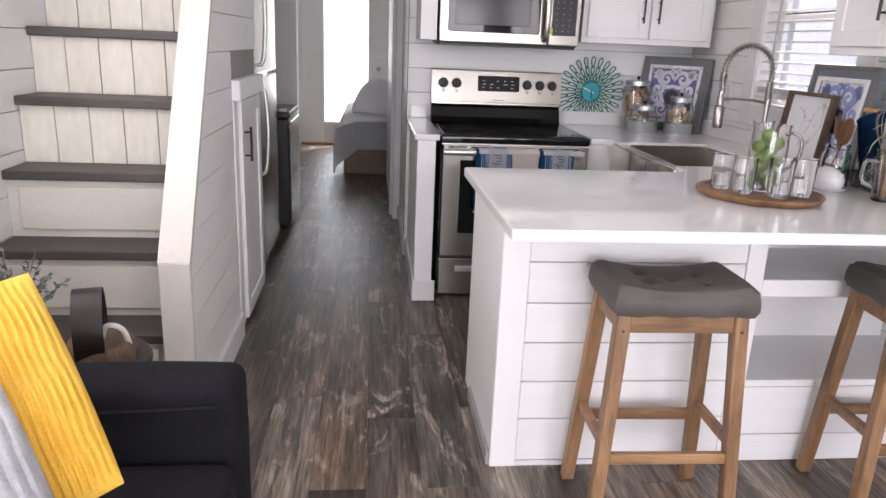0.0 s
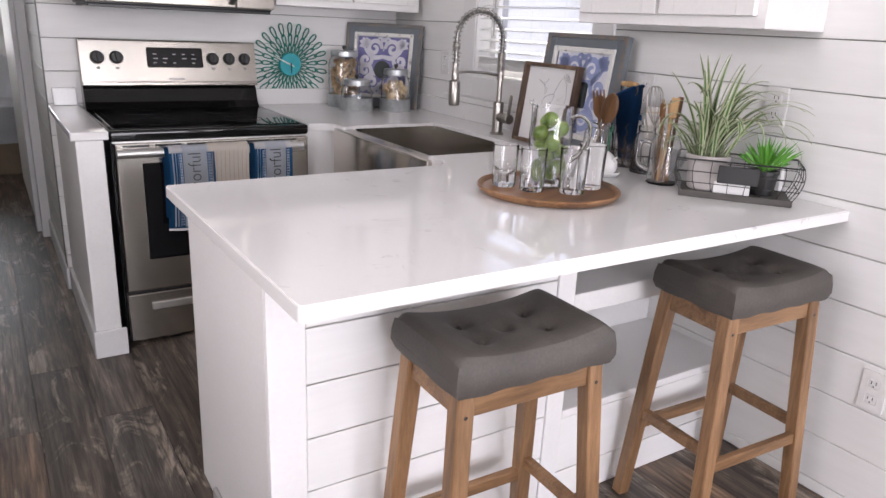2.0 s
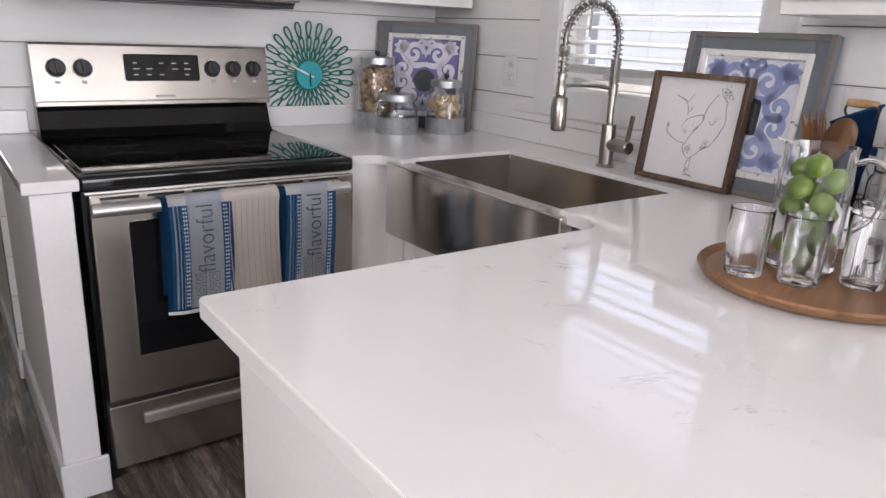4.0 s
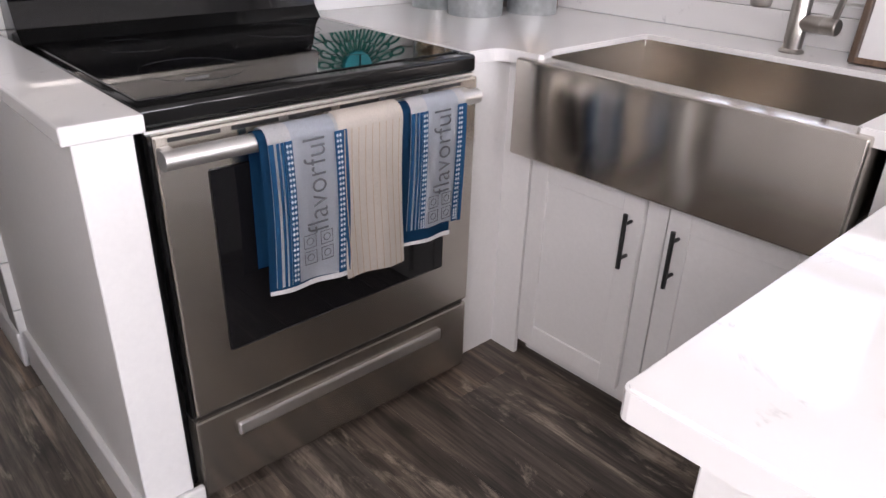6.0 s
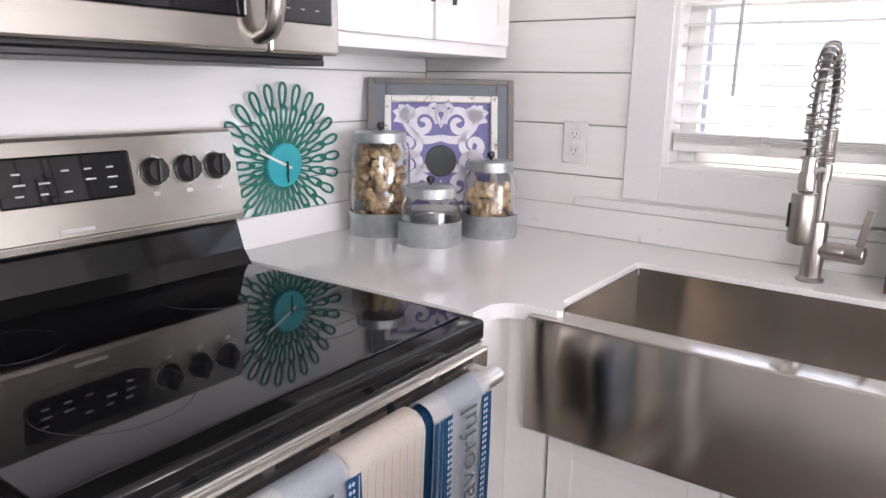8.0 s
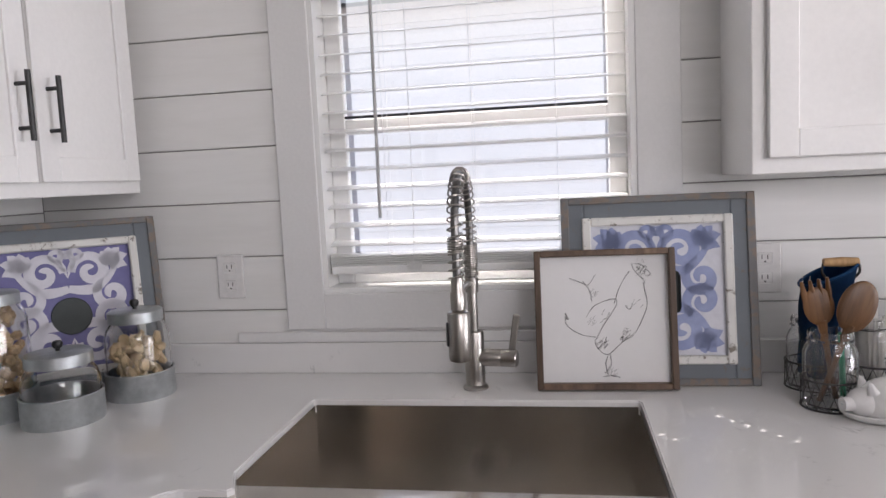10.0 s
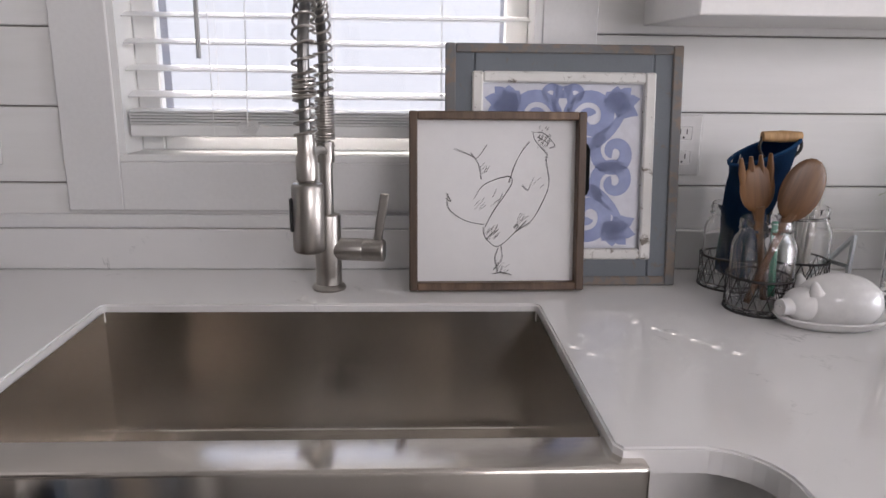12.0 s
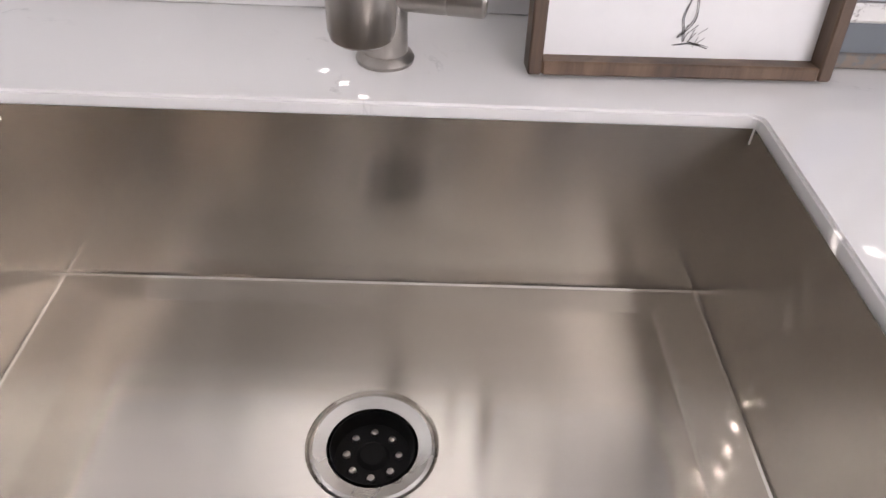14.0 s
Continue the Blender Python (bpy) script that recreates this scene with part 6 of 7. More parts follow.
# ---- tray with pitcher and glasses ----
def tray_set():
    cx, cy = 1.427, 2.642
    t = thing("round_tray", pose(cx, cy, C, 0, 0, 20), "round acacia wood serving tray on the worktop", "tray")
    part("plate", lathe([(0, 0.002), (0.185, 0.002), (0.196, 0.006), (0.206, 0.02), (0.203, 0.024), (0.198, 0.021), (0.19, 0.012), (0.0, 0.0115)], n=56), ACACIA, t, "", True)
    part("foot_ring", lathe([(0.15, 0), (0.17, 0), (0.17, 0.004), (0.15, 0.004)], n=40), ACACIA, t)
    z = C + 0.0125
    p = thing("glass_pitcher", pose(1.47, 2.70, z), "clear glass pitcher filled with limes", "pitcher")
    prof = [(0, 0.0), (0.056, 0.0), (0.06, 0.004), (0.061, 0.06), (0.063, 0.15), (0.06, 0.2), (0.062, 0.228), (0.0585, 0.228), (0.0565, 0.2), (0.0595, 0.15), (0.0575, 0.06), (0.055, 0.012), (0, 0.01)]
    part("jug", lathe(prof, n=44), CLEAR, p, "", True)
    hp = [(0.056, 0, 0.2), (0.085, 0, 0.208), (0.112, 0, 0.19), (0.116, 0, 0.15), (0.1, 0, 0.1), (0.064, 0, 0.075)]
    part("handle", tube(smooth_line(hp, 5), 0.008, n=12, flat=0.7), CLEAR, p, "", True, pose(0, 0, 0, 0, 0, -62))
    bm = bmesh.new()
    part("spout", tube(smooth_line([(-0.05, 0, 0.224), (-0.066, 0, 0.23), (-0.074, 0, 0.236)], 4), [0.014, 0.013, 0.012, 0.011, 0.01, 0.009, 0.008, 0.007, 0.006][:9], n=10, flat=0.35), CLEAR, p, "", True, pose(0, 0, 0, 0, 0, -62))
    rnd = random.Random(2)
    first = None
    for k in range(13):
        a = k * 2.4
        q = 0.031 if k % 4 else 0.012
        m = pose(1.47 + q * math.cos(a), 2.70 + q * math.sin(a), z + 0.03 + 0.0135 * k, rnd.uniform(0, 90), rnd.uniform(0, 90), rnd.uniform(0, 90))
        if first is None:
            bm = bmesh.new()
            bmesh.ops.create_uvsphere(bm, u_segments=20, v_segments=14, radius=0.0215, matrix=Matrix.Diagonal((1, 1, 1.12, 1)))
            blob(bm, (0, 0, 0.0245), (0.004, 0.004, 0.003), 1)
            first = solid("lime", bm, LIME, "green lime inside the glass pitcher", "lime", "limes", smooth=True, m=m)
        else:
            copy_thing(first, m)
    # tumblers with fine ribs
    g0 = None
    for x, y, s in ((1.333, 2.73, 1.0), (1.37, 2.648, 1.0), (1.462, 2.582, 1.06), (1.558, 2.61, 1.06)):
        m = pose(x, y, z) @ Matrix.Diagonal((s, s, s, 1))
        bm = bmesh.new()
        n, rows = 48, []
        prof = [(0.0, 0.0), (0.031, 0.0), (0.034, 0.004), (0.038, 0.12), (0.0365, 0.121), (0.0345, 0.116), (0.031, 0.012), (0.0, 0.01)]
        for r, zz in prof:
            if r == 0:
                rows.append([bm.verts.new((0, 0, zz))])
            else:
                rows.append([bm.verts.new(((r - (0.0007 if k % 2 and 0.003 < zz < 0.1 else 0)) * math.cos(2 * math.pi * k / n), (r - (0.0007 if k % 2 and 0.003 < zz < 0.1 else 0)) * math.sin(2 * math.pi * k / n), zz)) for k in range(n)])
        for a, b in zip(rows, rows[1:]):
            for k in range(n):
                q = list(dict.fromkeys([a[k % len(a)], a[(k + 1) % len(a)], b[(k + 1) % len(b)], b[k % len(b)]]))
                bm.faces.new(q)
        if g0 is None:
            g0 = solid("drinking_glass", bm, CLEAR, "clear ribbed drinking glass upside on the wooden tray", "glass", "drinking glasses", smooth=True)
            g0["label"] = "clear ribbed drinking glass on the wooden tray"
            g0.matrix_basis = m
        else:
            bm.free()
            g = g0.copy()
            scene.collection.objects.link(g)
            g.matrix_basis = m


tray_set()


# ---- wire basket with plants ----
def basket():
    m = pose(1.95, 2.405, C, 0, 0, -52)
    t = thing("wire_basket", m, "dark wire basket tray holding two potted plants", "basket")
    L, D, H = 0.15, 0.078, 0.10
    part("tray_board", box(-L, L, -D, D, 0.0, 0.014, 0.003), WOODGREY, t, "grey wooden tray bottom")
    part("tray_lip", box(-L - 0.004, L + 0.004, -D - 0.006, -D - 0.0005, 0.0, 0.02, 0.002), WOODGREY, t)

    def corner(u, s):
        """A place on the flared wall: u round the rim 0..4, s up 0..1."""
        k, f = int(u) % 4, u - int(u)
        c = [(-1, -1), (1, -1), (1, 1), (-1, 1)]
        a, b = c[k], c[(k + 1) % 4]
        fl = 1 + 0.16 * math.sin(s * 2.2)
        return Vector(((a[0] + (b[0] - a[0]) * f) * L * fl, (a[1] + (b[1] - a[1]) * f) * D * fl, 0.012 + H * s))

    for s in (0.0, 0.33, 0.66, 1.0):
        part("ring_wire" if s < 1 else "rim", tube([corner(k / 4, s) for k in range(16)], 0.0013 if s < 1 else 0.0026, n=6, closed=True), WIRE, t)
    for k in range(4):
        n = 7 if k % 2 == 0 else 4
        for j in range(n):
            part("upright_wire", tube([corner(k + j / n, s / 5) for s in range(6)], 0.0012, n=5), WIRE, t)
    part("name_plate", box(-0.055, 0.055, -D - 0.034, -D - 0.028, 0.055, 0.105, 0.002), BLACK, t, "plain black tag on the basket")
    s = thing("seed_packet", m @ pose(-0.01, -0.055, 0.0145, 70, 0, 0), "small white folded card in the basket", "card")
    part("card", box(-0.05, 0.05, 0.0, 0.035, 0, 0.004, 0.001), PAPER, s)
    # spider plant
    p = thing("spider_plant", m @ pose(-0.085, 0.0, 0.0145), "spider plant with arching cream-striped leaves in a white pot", "plant", "potted plants")
    part("pot", lathe([(0, 0), (0.046, 0), (0.05, 0.004), (0.058, 0.085), (0.063, 0.088), (0.063, 0.104), (0.058, 0.104), (0.055, 0.09), (0, 0.088)], n=36), POT, p, "whitewashed clay pot", True)
    part("soil", lathe([(0, 0.094), (0.054, 0.092), (0.055, 0.088)], n=20), SOIL, p)
    rnd = random.Random(9)
    meshes = []
    for v in range(9):
        bm = bmesh.new()
        ln, curl = rnd.uniform(0.24, 0.37), rnd.uniform(1.2, 2.9)
        if v < 3:
            curl = rnd.uniform(0.4, 1.0)
        pts, ang, p0 = [], rnd.uniform(0.05, 0.35), Vector((0.006, 0, 0.09))
        for k in range(13):
            pts.append(p0.copy())
            ang += curl / 12 * (0.35 + 1.3 * k / 12)
            p0 += Vector((math.sin(ang), 0.10 * math.sin(k * 0.5 + v) * 0.3, math.cos(ang))) * ln / 12
        rows = []
        for k, q in enumerate(pts):
            u = k / 12
            wd = 0.0062 * (math.sin(math.pi * (0.12 + 0.88 * u)) ** 0.6) + 0.0006
            d = (pts[min(k + 1, 12)] - pts[max(k - 1, 0)]).normalized()
            up = Vector((0, 1, 0)).cross(d).normalized()
            rows.append([bm.verts.new(q + Vector((0, s2 * wd, 0)) + up * (0.0022 * abs(s2) * -1)) for s2 in (-1, -0.42, 0.42, 1)])
        for a, b in zip(rows, rows[1:]):
            for j in range(3):
                f = bm.faces.new((a[j], a[j + 1], b[j + 1], b[j]))
                f.material_index = 0 if j == 1 else 1
        me = bpy.data.meshes.new("leaf")
        bm.to_mesh(me)
        bm.free()
        me.materials.append(LEAF), me.materials.append(LEAF_PALE)
        meshes.append(me)
    for k in range(92):
        ob = new("leaf", meshes[k % 9])
        ob.matrix_basis = pose(0.02 * math.cos(k), 0.02 * math.sin(k * 1.3), -0.002, rnd.uniform(-12, 12), rnd.uniform(-16, 12), k * 137.5) @ Matrix.Scale(0.66 if math.sin(radians(k * 137.5 - 52)) > 0.15 else 1.0, 4)
        ob.parent = p
    # small bright plant
    p = thing("small_plant", m @ pose(0.075, 0.008, 0.0145), "small bright green artificial plant in a black pot", "plant", "potted plants")
    part("pot", lathe([(0, 0), (0.034, 0), (0.04, 0.06), (0.043, 0.062), (0.043, 0.072), (0.038, 0.072), (0.036, 0.06), (0, 0.058)], n=28), BLACK, p, "black plastic pot", True)
    bm = bmesh.new()
    for k in range(150):
        a, e, ln = rnd.uniform(0, 6.28), rnd.uniform(0.05, 1.25), rnd.uniform(0.05, 0.085)
        q = Vector((0, 0, 0.062)) + Vector((math.cos(a) * math.sin(e), math.sin(a) * math.sin(e), math.cos(e) * 1.1)) * rnd.uniform(0.0, 0.05)
        d = Vector((math.cos(a) * math.sin(e), math.sin(a) * math.sin(e), math.cos(e) + 0.35)).normalized()
        s = d.cross(Vector((rnd.uniform(-1, 1), rnd.uniform(-1, 1), 0.3))).normalized()
        v = [bm.verts.new(q), bm.verts.new(q + d * ln * 0.5 + s * 0.0032), bm.verts.new(q + d * ln + Vector((0, 0, -0.008))), bm.verts.new(q + d * ln * 0.5 - s * 0.0032)]
        bm.faces.new(v)
    tagged(part("foliage", bm, LEAF_BRIGHT, p, "fine bright green needles"), kind="stuff")


basket()


# ---- jars, utensils, dish ----
def jar_shell(r, h):
    return [(0, 0), (r - 0.004, 0), (r, 0.005), (r, h * 0.7), (r - 0.004, h * 0.78), (r * 0.8, h * 0.84), (r * 0.8, h * 0.87), (r * 0.86, h * 0.88), (r * 0.8, h * 0.9), (r * 0.84, h * 0.95), (r * 0.8, h), (r * 0.76, h), (r * 0.76, h * 0.84), (r - 0.007, h * 0.77), (r - 0.003, h * 0.7), (r - 0.003, 0.008), (0, 0.007)]


def spoon(m, ln, bowl, label, kind="spoon"):
    bm = bmesh.new()
    pts = [(0, 0, ln * k / 8) for k in range(9)]
    tube(pts, [0.0055] * 6 + [0.0065, 0.008, 0.011], bm, 8, False, 0, 0.6)
    if kind == "spoon":
        bmesh.ops.create_uvsphere(bm, u_segments=18, v_segments=12, radius=1, matrix=Matrix.LocRotScale((0, 0, ln + bowl * 0.75), None, (bowl * 0.68, 0.0085, bowl)))
    else:
        bmesh.ops.create_uvsphere(bm, u_segments=18, v_segments=12, radius=1, matrix=Matrix.LocRotScale((0, 0, ln + 0.03), None, (0.03, 0.006, 0.04)))
        for x in (-0.0225, -0.0075, 0.0075, 0.0225):
            tube([(x * 0.9, 0, ln + 0.028), (x * 1.04, 0, ln + 0.06), (x * 1.1, 0.002, ln + 0.086)], [0.0066, 0.0062, 0.003], bm, 8, False, 0, 0.6)
    return solid("wooden_spoon" if kind == "spoon" else "wooden_fork", bm, SPOON_WOOD, label, kind, "wooden utensils", smooth=True, m=m)


def caddy():
    m = pose(1.945, 2.852, C, 0, 0, 0)
    t = thing("wire_caddy", m, "black wire caddy with twisted handle holding glass jars", "caddy")
    for x, y in ((-0.085, 0.045), (0.03, -0.082), (0.055, 0.035)):
        bm = bmesh.new()
        r = 0.0545
        for z in (0.002, 0.06):
            tube([(x + r * math.cos(a * math.pi / 12), y + r * math.sin(a * math.pi / 12), z) for a in range(24)], 0.0022, bm, 6, True)
        for k in range(16):
            for s in (-1, 1):
                a0 = 2 * math.pi * k / 16
                tube([(x + r * math.cos(a0 + s * 0.4 * u), y + r * math.sin(a0 + s * 0.4 * u), 0.002 + 0.058 * u) for u in (0, 0.5, 1)], 0.0008, bm, 4)
        tagged(part("jar_holder", bm, WIRE, t), kind="stuff")
    tw = [(0.004 * math.cos(k * 0.9), 0.004 * math.sin(k * 0.9), 0.01 + 0.225 * k / 40) for k in range(41)]
    part("twisted_stem", tube(tw, 0.003, n=6), WIRE, t)
    yoke = part("yoke", tube(smooth_line([(-0.012, -0.034, 0.287), (-0.012, -0.036, 0.264), (-0.006, -0.015, 0.242), (0, 0, 0.237), (-0.006, 0.015, 0.242), (-0.012, 0.036, 0.264), (-0.012, 0.034, 0.287)], 4), 0.0028, n=6), WIRE, t)
    part("wooden_grip", lathe([(0, -0.036), (0.0085, -0.034), (0.0105, 0), (0.0085, 0.034), (0, 0.036)], n=16, m=pose(-0.012, 0, 0.287, 90, 0, 0)), BAMBOO, yoke, "pale wooden grip", True)
    jars = []
    for x, y, lab in ((-0.085, 0.045, "clear glass jar holding wooden utensils"), (0.03, -0.082, "clear glass jar tied with twine, holding straws"), (0.055, 0.035, "clear glass jar holding an oven mitt")):
        j = solid("glass_jar", lathe(jar_shell(0.0515, 0.155), n=32), CLEAR, lab, "jar", "caddy jars", smooth=True, m=m @ pose(x, y, 0.003))
    spoon(m @ pose(-0.095, 0.069, 0.014, 0, -20, 90), 0.165, 0.054, "olive-wood spoon standing in a glass jar")
    spoon(m @ pose(-0.078, 0.031, 0.014, 0, 10, 90), 0.165, 0.04, "olive-wood fork standing in a glass jar", "fork")
    gr = tube([(0, 0, 0.01), (0.006, 0.0, 0.14)], 0.006, n=8)
    solid("green_spatula", gr, surface("green_plastic", (0.03, 0.25, 0.14), (0.05, 0.3, 0.18), 0.4, relief=0), "slim green plastic handle in a jar", "spatula", m=m @ pose(-0.073, 0.015, 0.008, 0, 4, 0))
    # straws and rolled cloth
    s = thing("straw_bundle", m @ pose(0.03, -0.082, 0.012), "bundle of white paper straws with twine", "straws")
    for k in range(11):
        a = k * 0.57
        part("straw", tube([(0.012 * math.cos(a), 0.012 * math.sin(a), 0), (0.026 * math.cos(a), 0.026 * math.sin(a), 0.155 + 0.01 * math.sin(k * 2))], 0.0035, n=7), STRAW, s)
    part("rolled_napkin", tube([(0.008, 0.008, 0.02), (0.016, 0.014, 0.205)], [0.019, 0.026], n=18), STRAW, s, "rolled white napkin with tan stripe", True)
    part("tan_stripe", tube([(0.0158, 0.0138, 0.186), (0.016, 0.014, 0.191)], 0.0262, n=18), TAN_THREAD, s)
    part("twine", tube([(0.0375 * math.cos(a * 0.4), 0.0375 * math.sin(a * 0.4), 0.118 + 0.001 * a) for a in range(16)], 0.0016, n=5), BLACK, s, "dark twine")
    # oven mitt stuffed into a jar
    bm = bmesh.new()
    rows = []
    for k in range(12):
        z, n = 0.03 + 0.235 * k / 11, 24
        wd, th = 0.03 + 0.022 * (k / 11) ** 0.8, 0.024 + 0.02 * (k / 11)
        rows.append([bm.verts.new((wd * math.cos(2 * math.pi * j / n) * (1 + 0.05 * math.sin(5 * j + k)), th * math.sin(2 * math.pi * j / n), z - 0.03 * math.cos(2 * math.pi * j / n) * (k / 11) ** 2)) for j in range(n)])
    for a, b in zip(rows, rows[1:]):
        for j in range(24):
            bm.faces.new((a[j], a[(j + 1) % 24], b[(j + 1) % 24], b[j]))
    bmesh.ops.solidify(bm, geom=list(bm.faces), thickness=0.005)
    mt = thing("oven_mitt", m @ pose(0.052, 0.035, 0.0, -9, -5, 82), "navy blue oven mitt stuffed into a jar", "oven mitt")
    part("glove", bm, MITT, mt, "", True)
    part("cuff_piping", tube([(0.053 * math.cos(a * math.pi / 12), 0.0445 * math.sin(a * math.pi / 12), 0.265 - 0.03 * math.cos(a * math.pi / 12)) for a in range(24)], 0.0035, n=6, closed=True), MITT, mt)
    bm = bmesh.new()
    for k in range(5):
        a = -2.4 + 0.45 * k
        tube([(0.052 * math.cos(a), 0.043 * math.sin(a), 0.245), (0.046 * math.cos(a + 0.12), 0.039 * math.sin(a + 0.12), 0.205), (0.041 * math.cos(a - 0.1), 0.03 * math.sin(a - 0.1), 0.18)], 0.001, bm, 4)
    part("white_stitching", bm, STRAW, mt)
    part("loop_tag", box(-0.062, -0.046, -0.012, -0.006, 0.175, 0.195, 0.002), MITT, mt)


caddy()


def mug_jar():
    m = pose(1.875, 2.617, C, 0, 0, 0)
    j = thing("jar_mug", m, "clear glass jar mug holding wooden utensils", "jar mug")
    part("jar", lathe(jar_shell(0.048, 0.175), n=36), CLEAR, j, "", True)
    part("handle", tube(smooth_line([(0.046, 0, 0.13), (0.075, 0, 0.132), (0.084, 0, 0.1), (0.078, 0, 0.06), (0.046, 0, 0.045)], 4), 0.007, n=10), CLEAR, j, "", True, pose(0, 0, 0, 0, 0, 150))
    rnd = random.Random(5)
    for k in range(6):
        a = k * 1.05
        bm = tube([(0, 0, 0), (0, 0, 0.2)], 0.0052, n=8)
        box(-0.013, 0.013, -0.003, 0.003, 0.2, 0.262 - 0.01 * (k % 3), 0.0028, bm)
        solid("wooden_utensil", bm, BAMBOO if k % 2 else SPOON_WOOD, "flat wooden kitchen utensil standing in the jar mug", "utensil", "wooden utensils", m=m @ pose(0.017 * math.cos(a), 0.017 * math.sin(a), 0.009, -5 * math.sin(a), 5 * math.cos(a), k * 40))
    w = thing("whisk", m @ pose(-0.008, 0.024, 0.01, -6, -3, 0), "steel balloon whisk standing in the jar mug", "whisk")
    part("grip", tube([(0, 0, 0), (0, 0, 0.17)], 0.005, n=10), NICKEL, w)
    for k in range(5):
        a = math.pi * k / 5
        loop = [(0.026 * math.sin(math.pi * u) ** 0.8 * math.cos(a), 0.026 * math.sin(math.pi * u) ** 0.8 * math.sin(a), 0.165 + 0.125 * math.sin(math.pi * u / 2)) for u in [i / 10 for i in range(11)]]
        back = [(-x, -y, z) for x, y, z in loop[::-1]]
        part("whisk_wire", tube(loop + back[1:], 0.001, n=5), NICKEL, w)
    # small dark metal letter leaning behind
    a = thing("metal_letter", pose(2.01, 2.69, C, -30, 0, -160), "aged grey metal letter ornament leaning on the worktop", "letter")
    for p, q in (((-0.035, 0, 0.005), (0.008, 0, 0.105)), ((0.008, 0, 0.105), (0.042, 0, 0.005)), ((-0.02, 0, 0.045), (0.03, 0, 0.045))):
        part("bar", tube([p, q], 0.0048, n=4), GALV, a)


mug_jar()


def pig_dish():
    m = pose(1.782, 2.812, C, 0, 0, -90)
    t = thing("pig_butter_dish", m, "glossy white ceramic butter dish shaped like a pig", "butter dish")
    part("dish", lathe([(0, 0), (0.07, 0), (0.085, 0.008), (0.092, 0.016), (0.088, 0.018), (0.07, 0.011), (0, 0.01)], n=40), CERAMIC, t, "", True).matrix_basis = Matrix.Diagonal((1.02, 0.62, 1, 1))
    bm = bmesh.new()
    bmesh.ops.create_uvsphere(bm, u_segments=28, v_segments=18, radius=1, matrix=Matrix.LocRotScale((0.006, 0, 0.035), None, (0.074, 0.044, 0.05)))
    bmesh.ops.create_uvsphere(bm, u_segments=20, v_segments=14, radius=1, matrix=Matrix.LocRotScale((-0.055, -0.006, 0.036), None, (0.03, 0.028, 0.028)))
    lathe([(0, 0.016), (0.013, 0.016), (0.0145, 0.0), (0.015, -0.01)], bm, 18, pose(-0.08, -0.012, 0.034, 0, -90, 12))
    for y in (-0.026, 0.018):
        lathe([(0, 0.026), (0.006, 0.016), (0.012, 0.0), (0.0, -0.004)], bm, 10, pose(-0.045, y, 0.058, 0, -18, 0))
    lid = part("lid", bm, CERAMIC, t, "", True)
    part("tail", tube([(0.078 + 0.004 * math.cos(k * 0.8), 0.006 * math.sin(k * 0.8), 0.05 + 0.002 * k) for k in range(10)], 0.003, n=6), CERAMIC, lid, "", True)
    for y in (-0.017, -0.007):
        part("nostril", blob(bmesh.new(), (-0.0965, y, 0.036), (0.0012, 0.002, 0.003), 1), GREY_PRINT, lid)


pig_dish()


# ---- seating corner beside the stairs ----
def armchair():
    t = thing("armchair", pose(-0.222, 1.90, 0, 0, 0, 0), "charcoal upholstered armchair beside the stairs", "armchair")

    def cushion(x0, x1, y0, y1, z0, z1, r, name, label=""):
        bm = box(x0, x1, y0, y1, z0, z1, r, seg=4)
        bmesh.ops.subdivide_edges(bm, edges=[e for e in bm.edges if e.calc_length() > 0.12], cuts=3, use_grid_fill=True)
        for v in bm.verts:
            v.co += Vector((noise.noise(v.co * 6), noise.noise(v.co * 6 + Vector((9, 0, 0))), noise.noise(v.co * 6 + Vector((0, 9, 0))))) * 0.007
        return part(name, bm, CHAIR_CLOTH, t, label, True)

    a = cushion(-0.62, 0.055, -0.15, 0.0, 0.12, 0.645, 0.035, "arm")
    part("piping", tube([(-0.58, -0.152, 0.59), (-0.3, -0.156, 0.585), (0.01, -0.155, 0.6)], 0.005, n=6), CHAIR_CLOTH, a)
    cushion(-0.62, 0.05, -0.78, -0.15, 0.12, 0.48, 0.04, "seat")
    cushion(-0.84, -0.62, -0.93, 0.0, 0.12, 0.80, 0.05, "backrest")
    cushion(-0.62, 0.04, -0.93, -0.78, 0.12, 0.615, 0.035, "arm")
    for x in (-0.76, -0.03):
        for y in (-0.88, -0.06):
            part("leg", tube([(x, y, 0), (x, y, 0.13)], [0.014, 0.02], n=10), BLACK, t)


armchair()


def pillow(name, m, w, h, d, mat, label, ribs=0):
    bm = bmesh.new()
    n = 124 if ribs else 20
    sides = []
    for s in (-1, 1):
        g = [[None] * (n + 1) for _ in range(n + 1)]
        for i in range(n + 1):
            for j in range(n + 1):
                u, v = -1 + 2 * i / n, -1 + 2 * j / n
                puff = max(0, (1 - abs(u) ** 3) * (1 - abs(v) ** 3)) ** 0.7
                rib = 0.0085 * abs(math.sin(u * ribs * math.pi / 2 + 0.3 * math.sin(9 * v))) * min(1, puff * 3) if ribs else 0
                g[i][j] = bm.verts.new((u * w / 2 * (1 + 0.035 * (1 - v * v)), s * (d / 2 * puff + rib), v * h / 2 * (1 + 0.02 * (1 - u * u))))
        for i in range(n):
            for j in range(n):
                q = (g[i][j], g[i + 1][j], g[i + 1][j + 1], g[i][j + 1])
                bm.faces.new(q if s < 0 else q[::-1])
    bmesh.ops.remove_doubles(bm, verts=bm.verts, dist=0.0008)
    return solid(name, bm, mat, label, "pillow", "throw pillows", smooth=True, m=m)


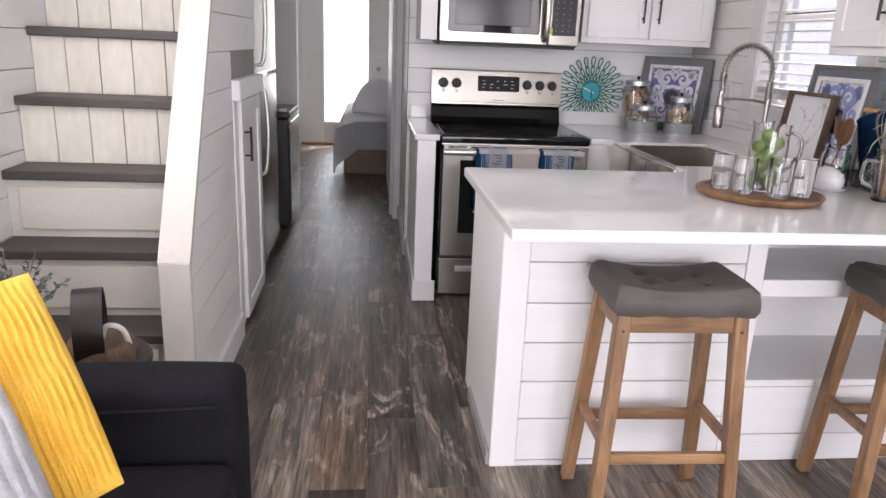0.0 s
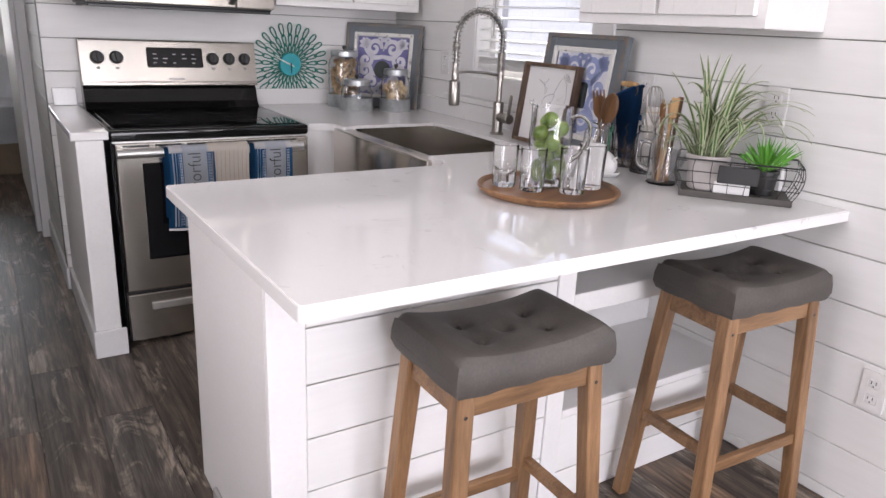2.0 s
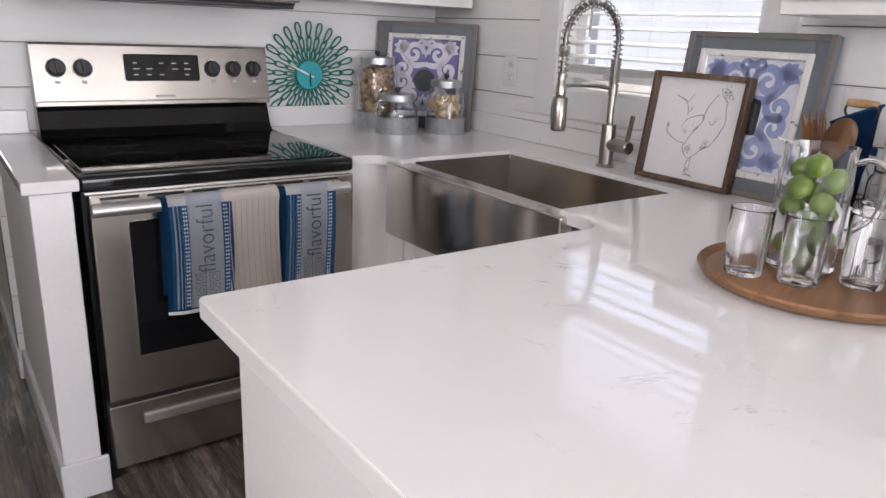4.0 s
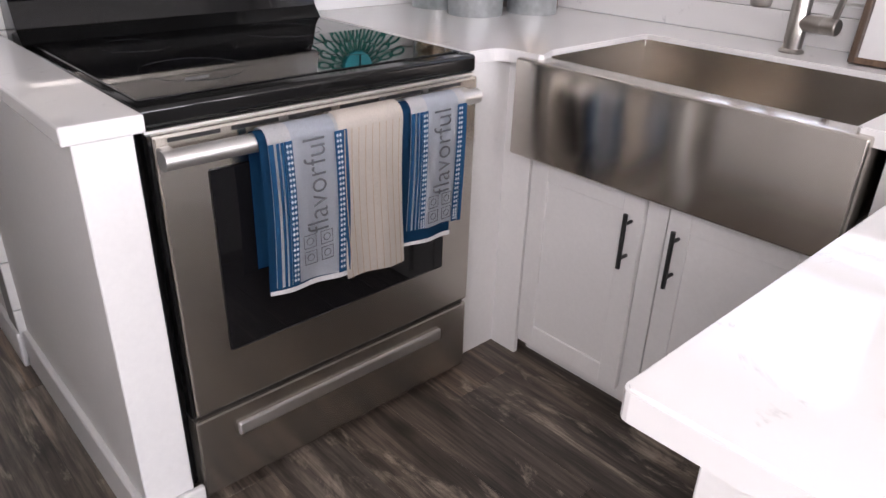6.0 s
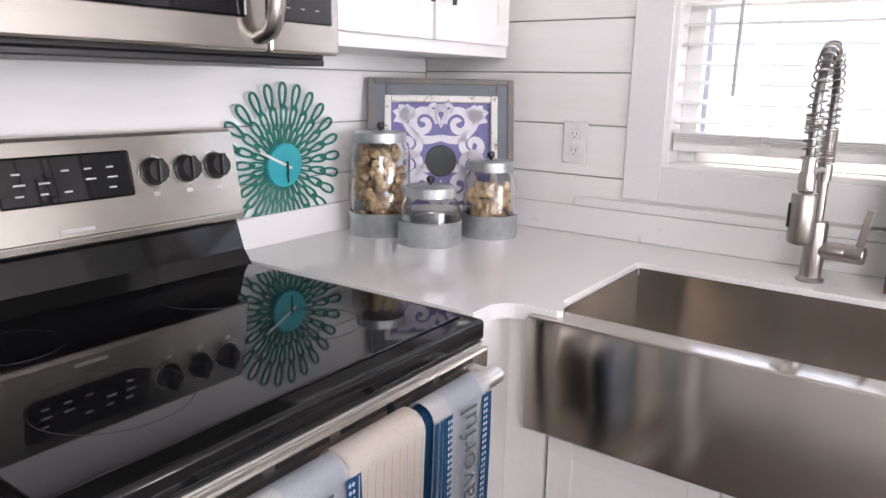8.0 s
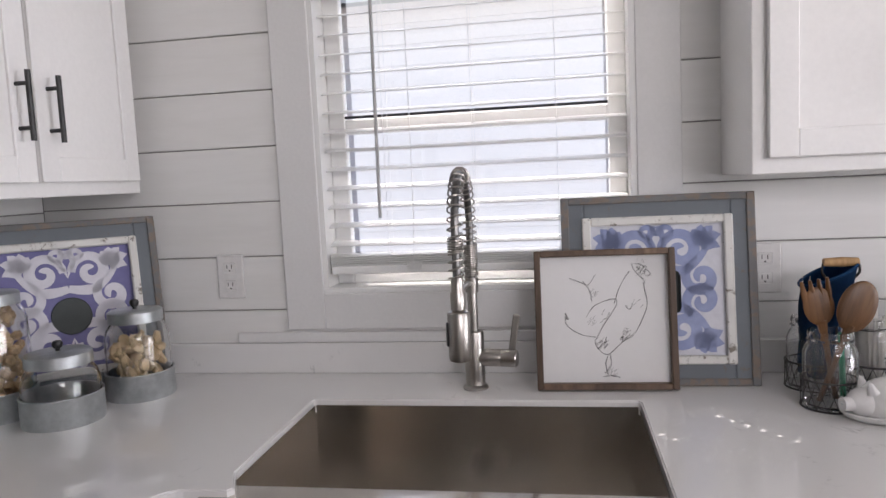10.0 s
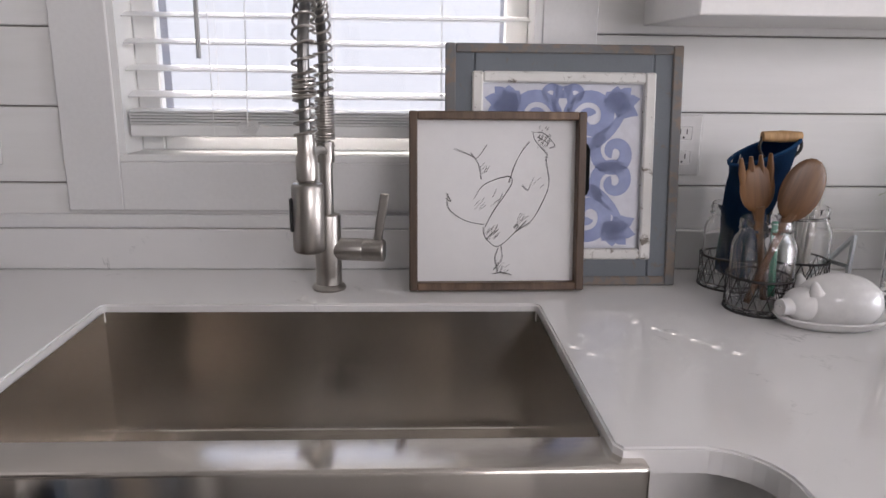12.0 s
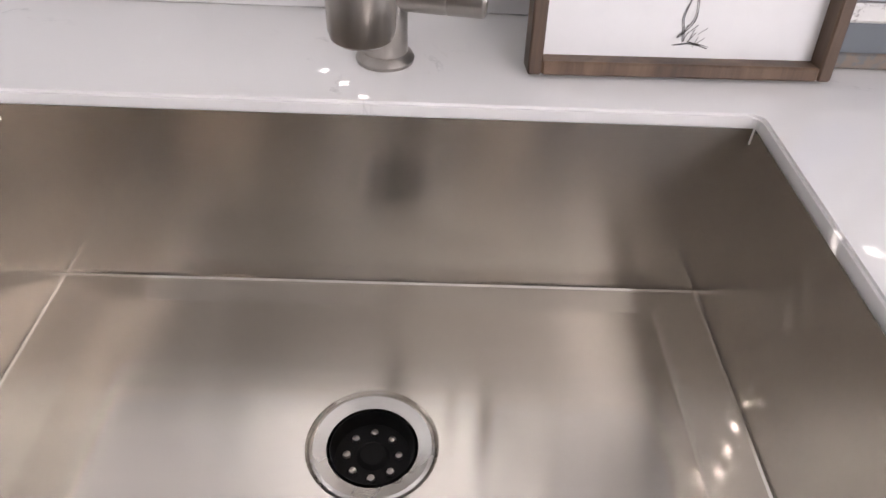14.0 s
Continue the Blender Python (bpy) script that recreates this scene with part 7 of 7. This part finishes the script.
pillow("yellow_pillow", Matrix(((0.828, -0.28, -0.4875, -0.556), (0.517, 0.721, 0.4625, 1.442), (0.222, -0.634, 0.7425, 0.735), (0, 0, 0, 1))), 0.385, 0.41, 0.15, YELLOW, "bright yellow ribbed chenille pillow on the armchair", 30)
pillow("grey_pillow", Matrix(((0.828, -0.28, -0.4875, -0.524), (0.517, 0.721, 0.4625, 1.208), (0.222, -0.634, 0.7425, 0.669), (0, 0, 0, 1))), 0.40, 0.40, 0.11, GREY_KNIT, "grey and white marled knit pillow on the armchair", 22)


def side_things():
    t = thing("side_table", pose(-0.68, 2.13, 0), "small dark side table between armchair and stairs", "table")
    part("tabletop", lathe([(0, 0.50), (0.215, 0.50), (0.22, 0.505), (0.22, 0.52), (0.215, 0.525), (0, 0.525)], n=40), LEATHER_BROWN, t, "", True)
    part("column", tube([(0, 0, 0.02), (0, 0, 0.5)], 0.02, n=14), BLACK, t)
    part("foot", lathe([(0, 0), (0.14, 0), (0.14, 0.012), (0.02, 0.024), (0, 0.024)], n=32), BLACK, t)
    b = thing("leather_ring", pose(-0.565, 2.10, 0.546, 0, 0, 12), "dark brown leather band ornament with white rope on a wooden block", "ornament")
    part("block", lathe([(0, -0.02), (0.08, -0.02), (0.09, 0.02), (0.075, 0.055), (0.0, 0.062)], n=28), WALNUT, b, "rounded wooden base", True)
    ring = []
    bm = bmesh.new()
    n = 30
    for r0 in (0.105, 0.097):
        ring.append([[bm.verts.new((sx * 0.034, r0 * 0.8 * math.cos(2 * math.pi * k / n), 0.075 + r0 * math.sin(2 * math.pi * k / n))) for k in range(n)] for sx in (-1, 1)])
    (oa, ob_), (ia, ib) = ring
    for k in range(n):
        j = (k + 1) % n
        for q in ((oa[k], oa[j], ob_[j], ob_[k]), (ia[j], ia[k], ib[k], ib[j]), (oa[j], oa[k], ia[k], ia[j]), (ob_[k], ob_[j], ib[j], ib[k])):
            bm.faces.new(q)
    part("leather_band", bm, LEATHER_BROWN, b, "dark brown leather band", True, pose(-0.02, 0, 0.01, 0, 0, 4))
    part("rope", tube(smooth_line([(0.0, 0.0, 0.04), (0.02, -0.03, 0.1), (0.055, -0.03, 0.09), (0.07, -0.02, 0.04)], 5), 0.007, n=8), ROPE, b, "white rope loop", True)
    p = thing("dusty_plant", pose(-0.80, 2.19, 0.525), "dusty grey-green potted plant on the side table", "plant")
    part("pot", lathe([(0, 0), (0.05, 0), (0.06, 0.1), (0.055, 0.1), (0.048, 0.01), (0, 0.01)], n=28), POT, p, "", True)
    part("soil", lathe([(0, 0.092), (0.056, 0.09)], n=20), SOIL, p)
    rnd = random.Random(12)
    bm, stems = bmesh.new(), bmesh.new()
    for k in range(34):
        a, e, ln = rnd.uniform(0, 6.28), rnd.uniform(0.1, 1.15), rnd.uniform(0.1, 0.19)
        d = Vector((math.cos(a) * math.sin(e), math.sin(a) * math.sin(e), math.cos(e)))
        tube([(0, 0, 0.09), Vector((0, 0, 0.09)) + d * ln], 0.0015, stems, 4)
        for j in range(12):
            q = Vector((0, 0, 0.09)) + d * ln * (0.3 + 0.7 * j / 11)
            s = Vector((rnd.uniform(-1, 1), rnd.uniform(-1, 1), rnd.uniform(-0.3, 1))).normalized()
            w2 = s.cross(d).normalized() * 0.006
            v = [bm.verts.new(q), bm.verts.new(q + s * 0.011 + w2), bm.verts.new(q + s * 0.022), bm.verts.new(q + s * 0.011 - w2)]
            bm.faces.new(v)
    part("stems", stems, LEAF_DUSTY, p)
    tagged(part("foliage", bm, LEAF_DUSTY, p, "small dusty leaves"), kind="stuff")


side_things()


# ---- boards and planks ----
boards(wall_east, YS, YN, XE + 0.011, -90, 0, TOP, 1.060, gaps=((-1.55, -0.25, 0.95, 2.05), (WIN[0], WIN[1], WIN[2] - 0.002, WIN[3])))
boards(wall_north, 0.33, XE, YN + 0.011, 0, 0, TOP, 1.055)
boards(wall_corridor, YN + 0.1, 5.85, 0.345, -90, 0, TOP, 0.03)
PLANK_W, PLANK_L = 0.178, 1.22
PLANK_MESHES = {}
row = 0
x = 0.461 - PLANK_W * 9
while x < XE:
    a, b = max(x, XW), min(x + PLANK_W, XE)
    shift = (3.531, 2.75, 3.15, 2.45, 3.35, 2.92)[row % 6] if row != 8 else 3.531
    if row == 9:
        shift = 2.83
    y = shift - PLANK_L * math.ceil((shift - YS) / PLANK_L)
    while y < 10.0:
        p, q = max(y, YS), min(y + PLANK_L, 10.0)
        if q - p > 0.02 and b - a > 0.02:
            key = (round(q - p, 3), round(b - a, 3))
            if key not in PLANK_MESHES:
                bm = box(-(b - a) / 2, (b - a) / 2, -(q - p) / 2, (q - p) / 2, -0.006, 0.0)
                tops = [e for e in bm.edges if all(v.co.z > -0.001 for v in e.verts)]
                bmesh.ops.bevel(bm, geom=tops, offset=0.0012, segments=1, affect="EDGES")
                me = bpy.data.meshes.new("plank")
                bm.to_mesh(me)
                bm.free()
                me.materials.append(PLANK)
                PLANK_MESHES[key] = me
            ob = new("plank", PLANK_MESHES[key])
            ob.matrix_basis = pose((a + b) / 2, (p + q) / 2, 0)
            ob.parent = floor
        y += PLANK_L
    x += PLANK_W
    row += 1
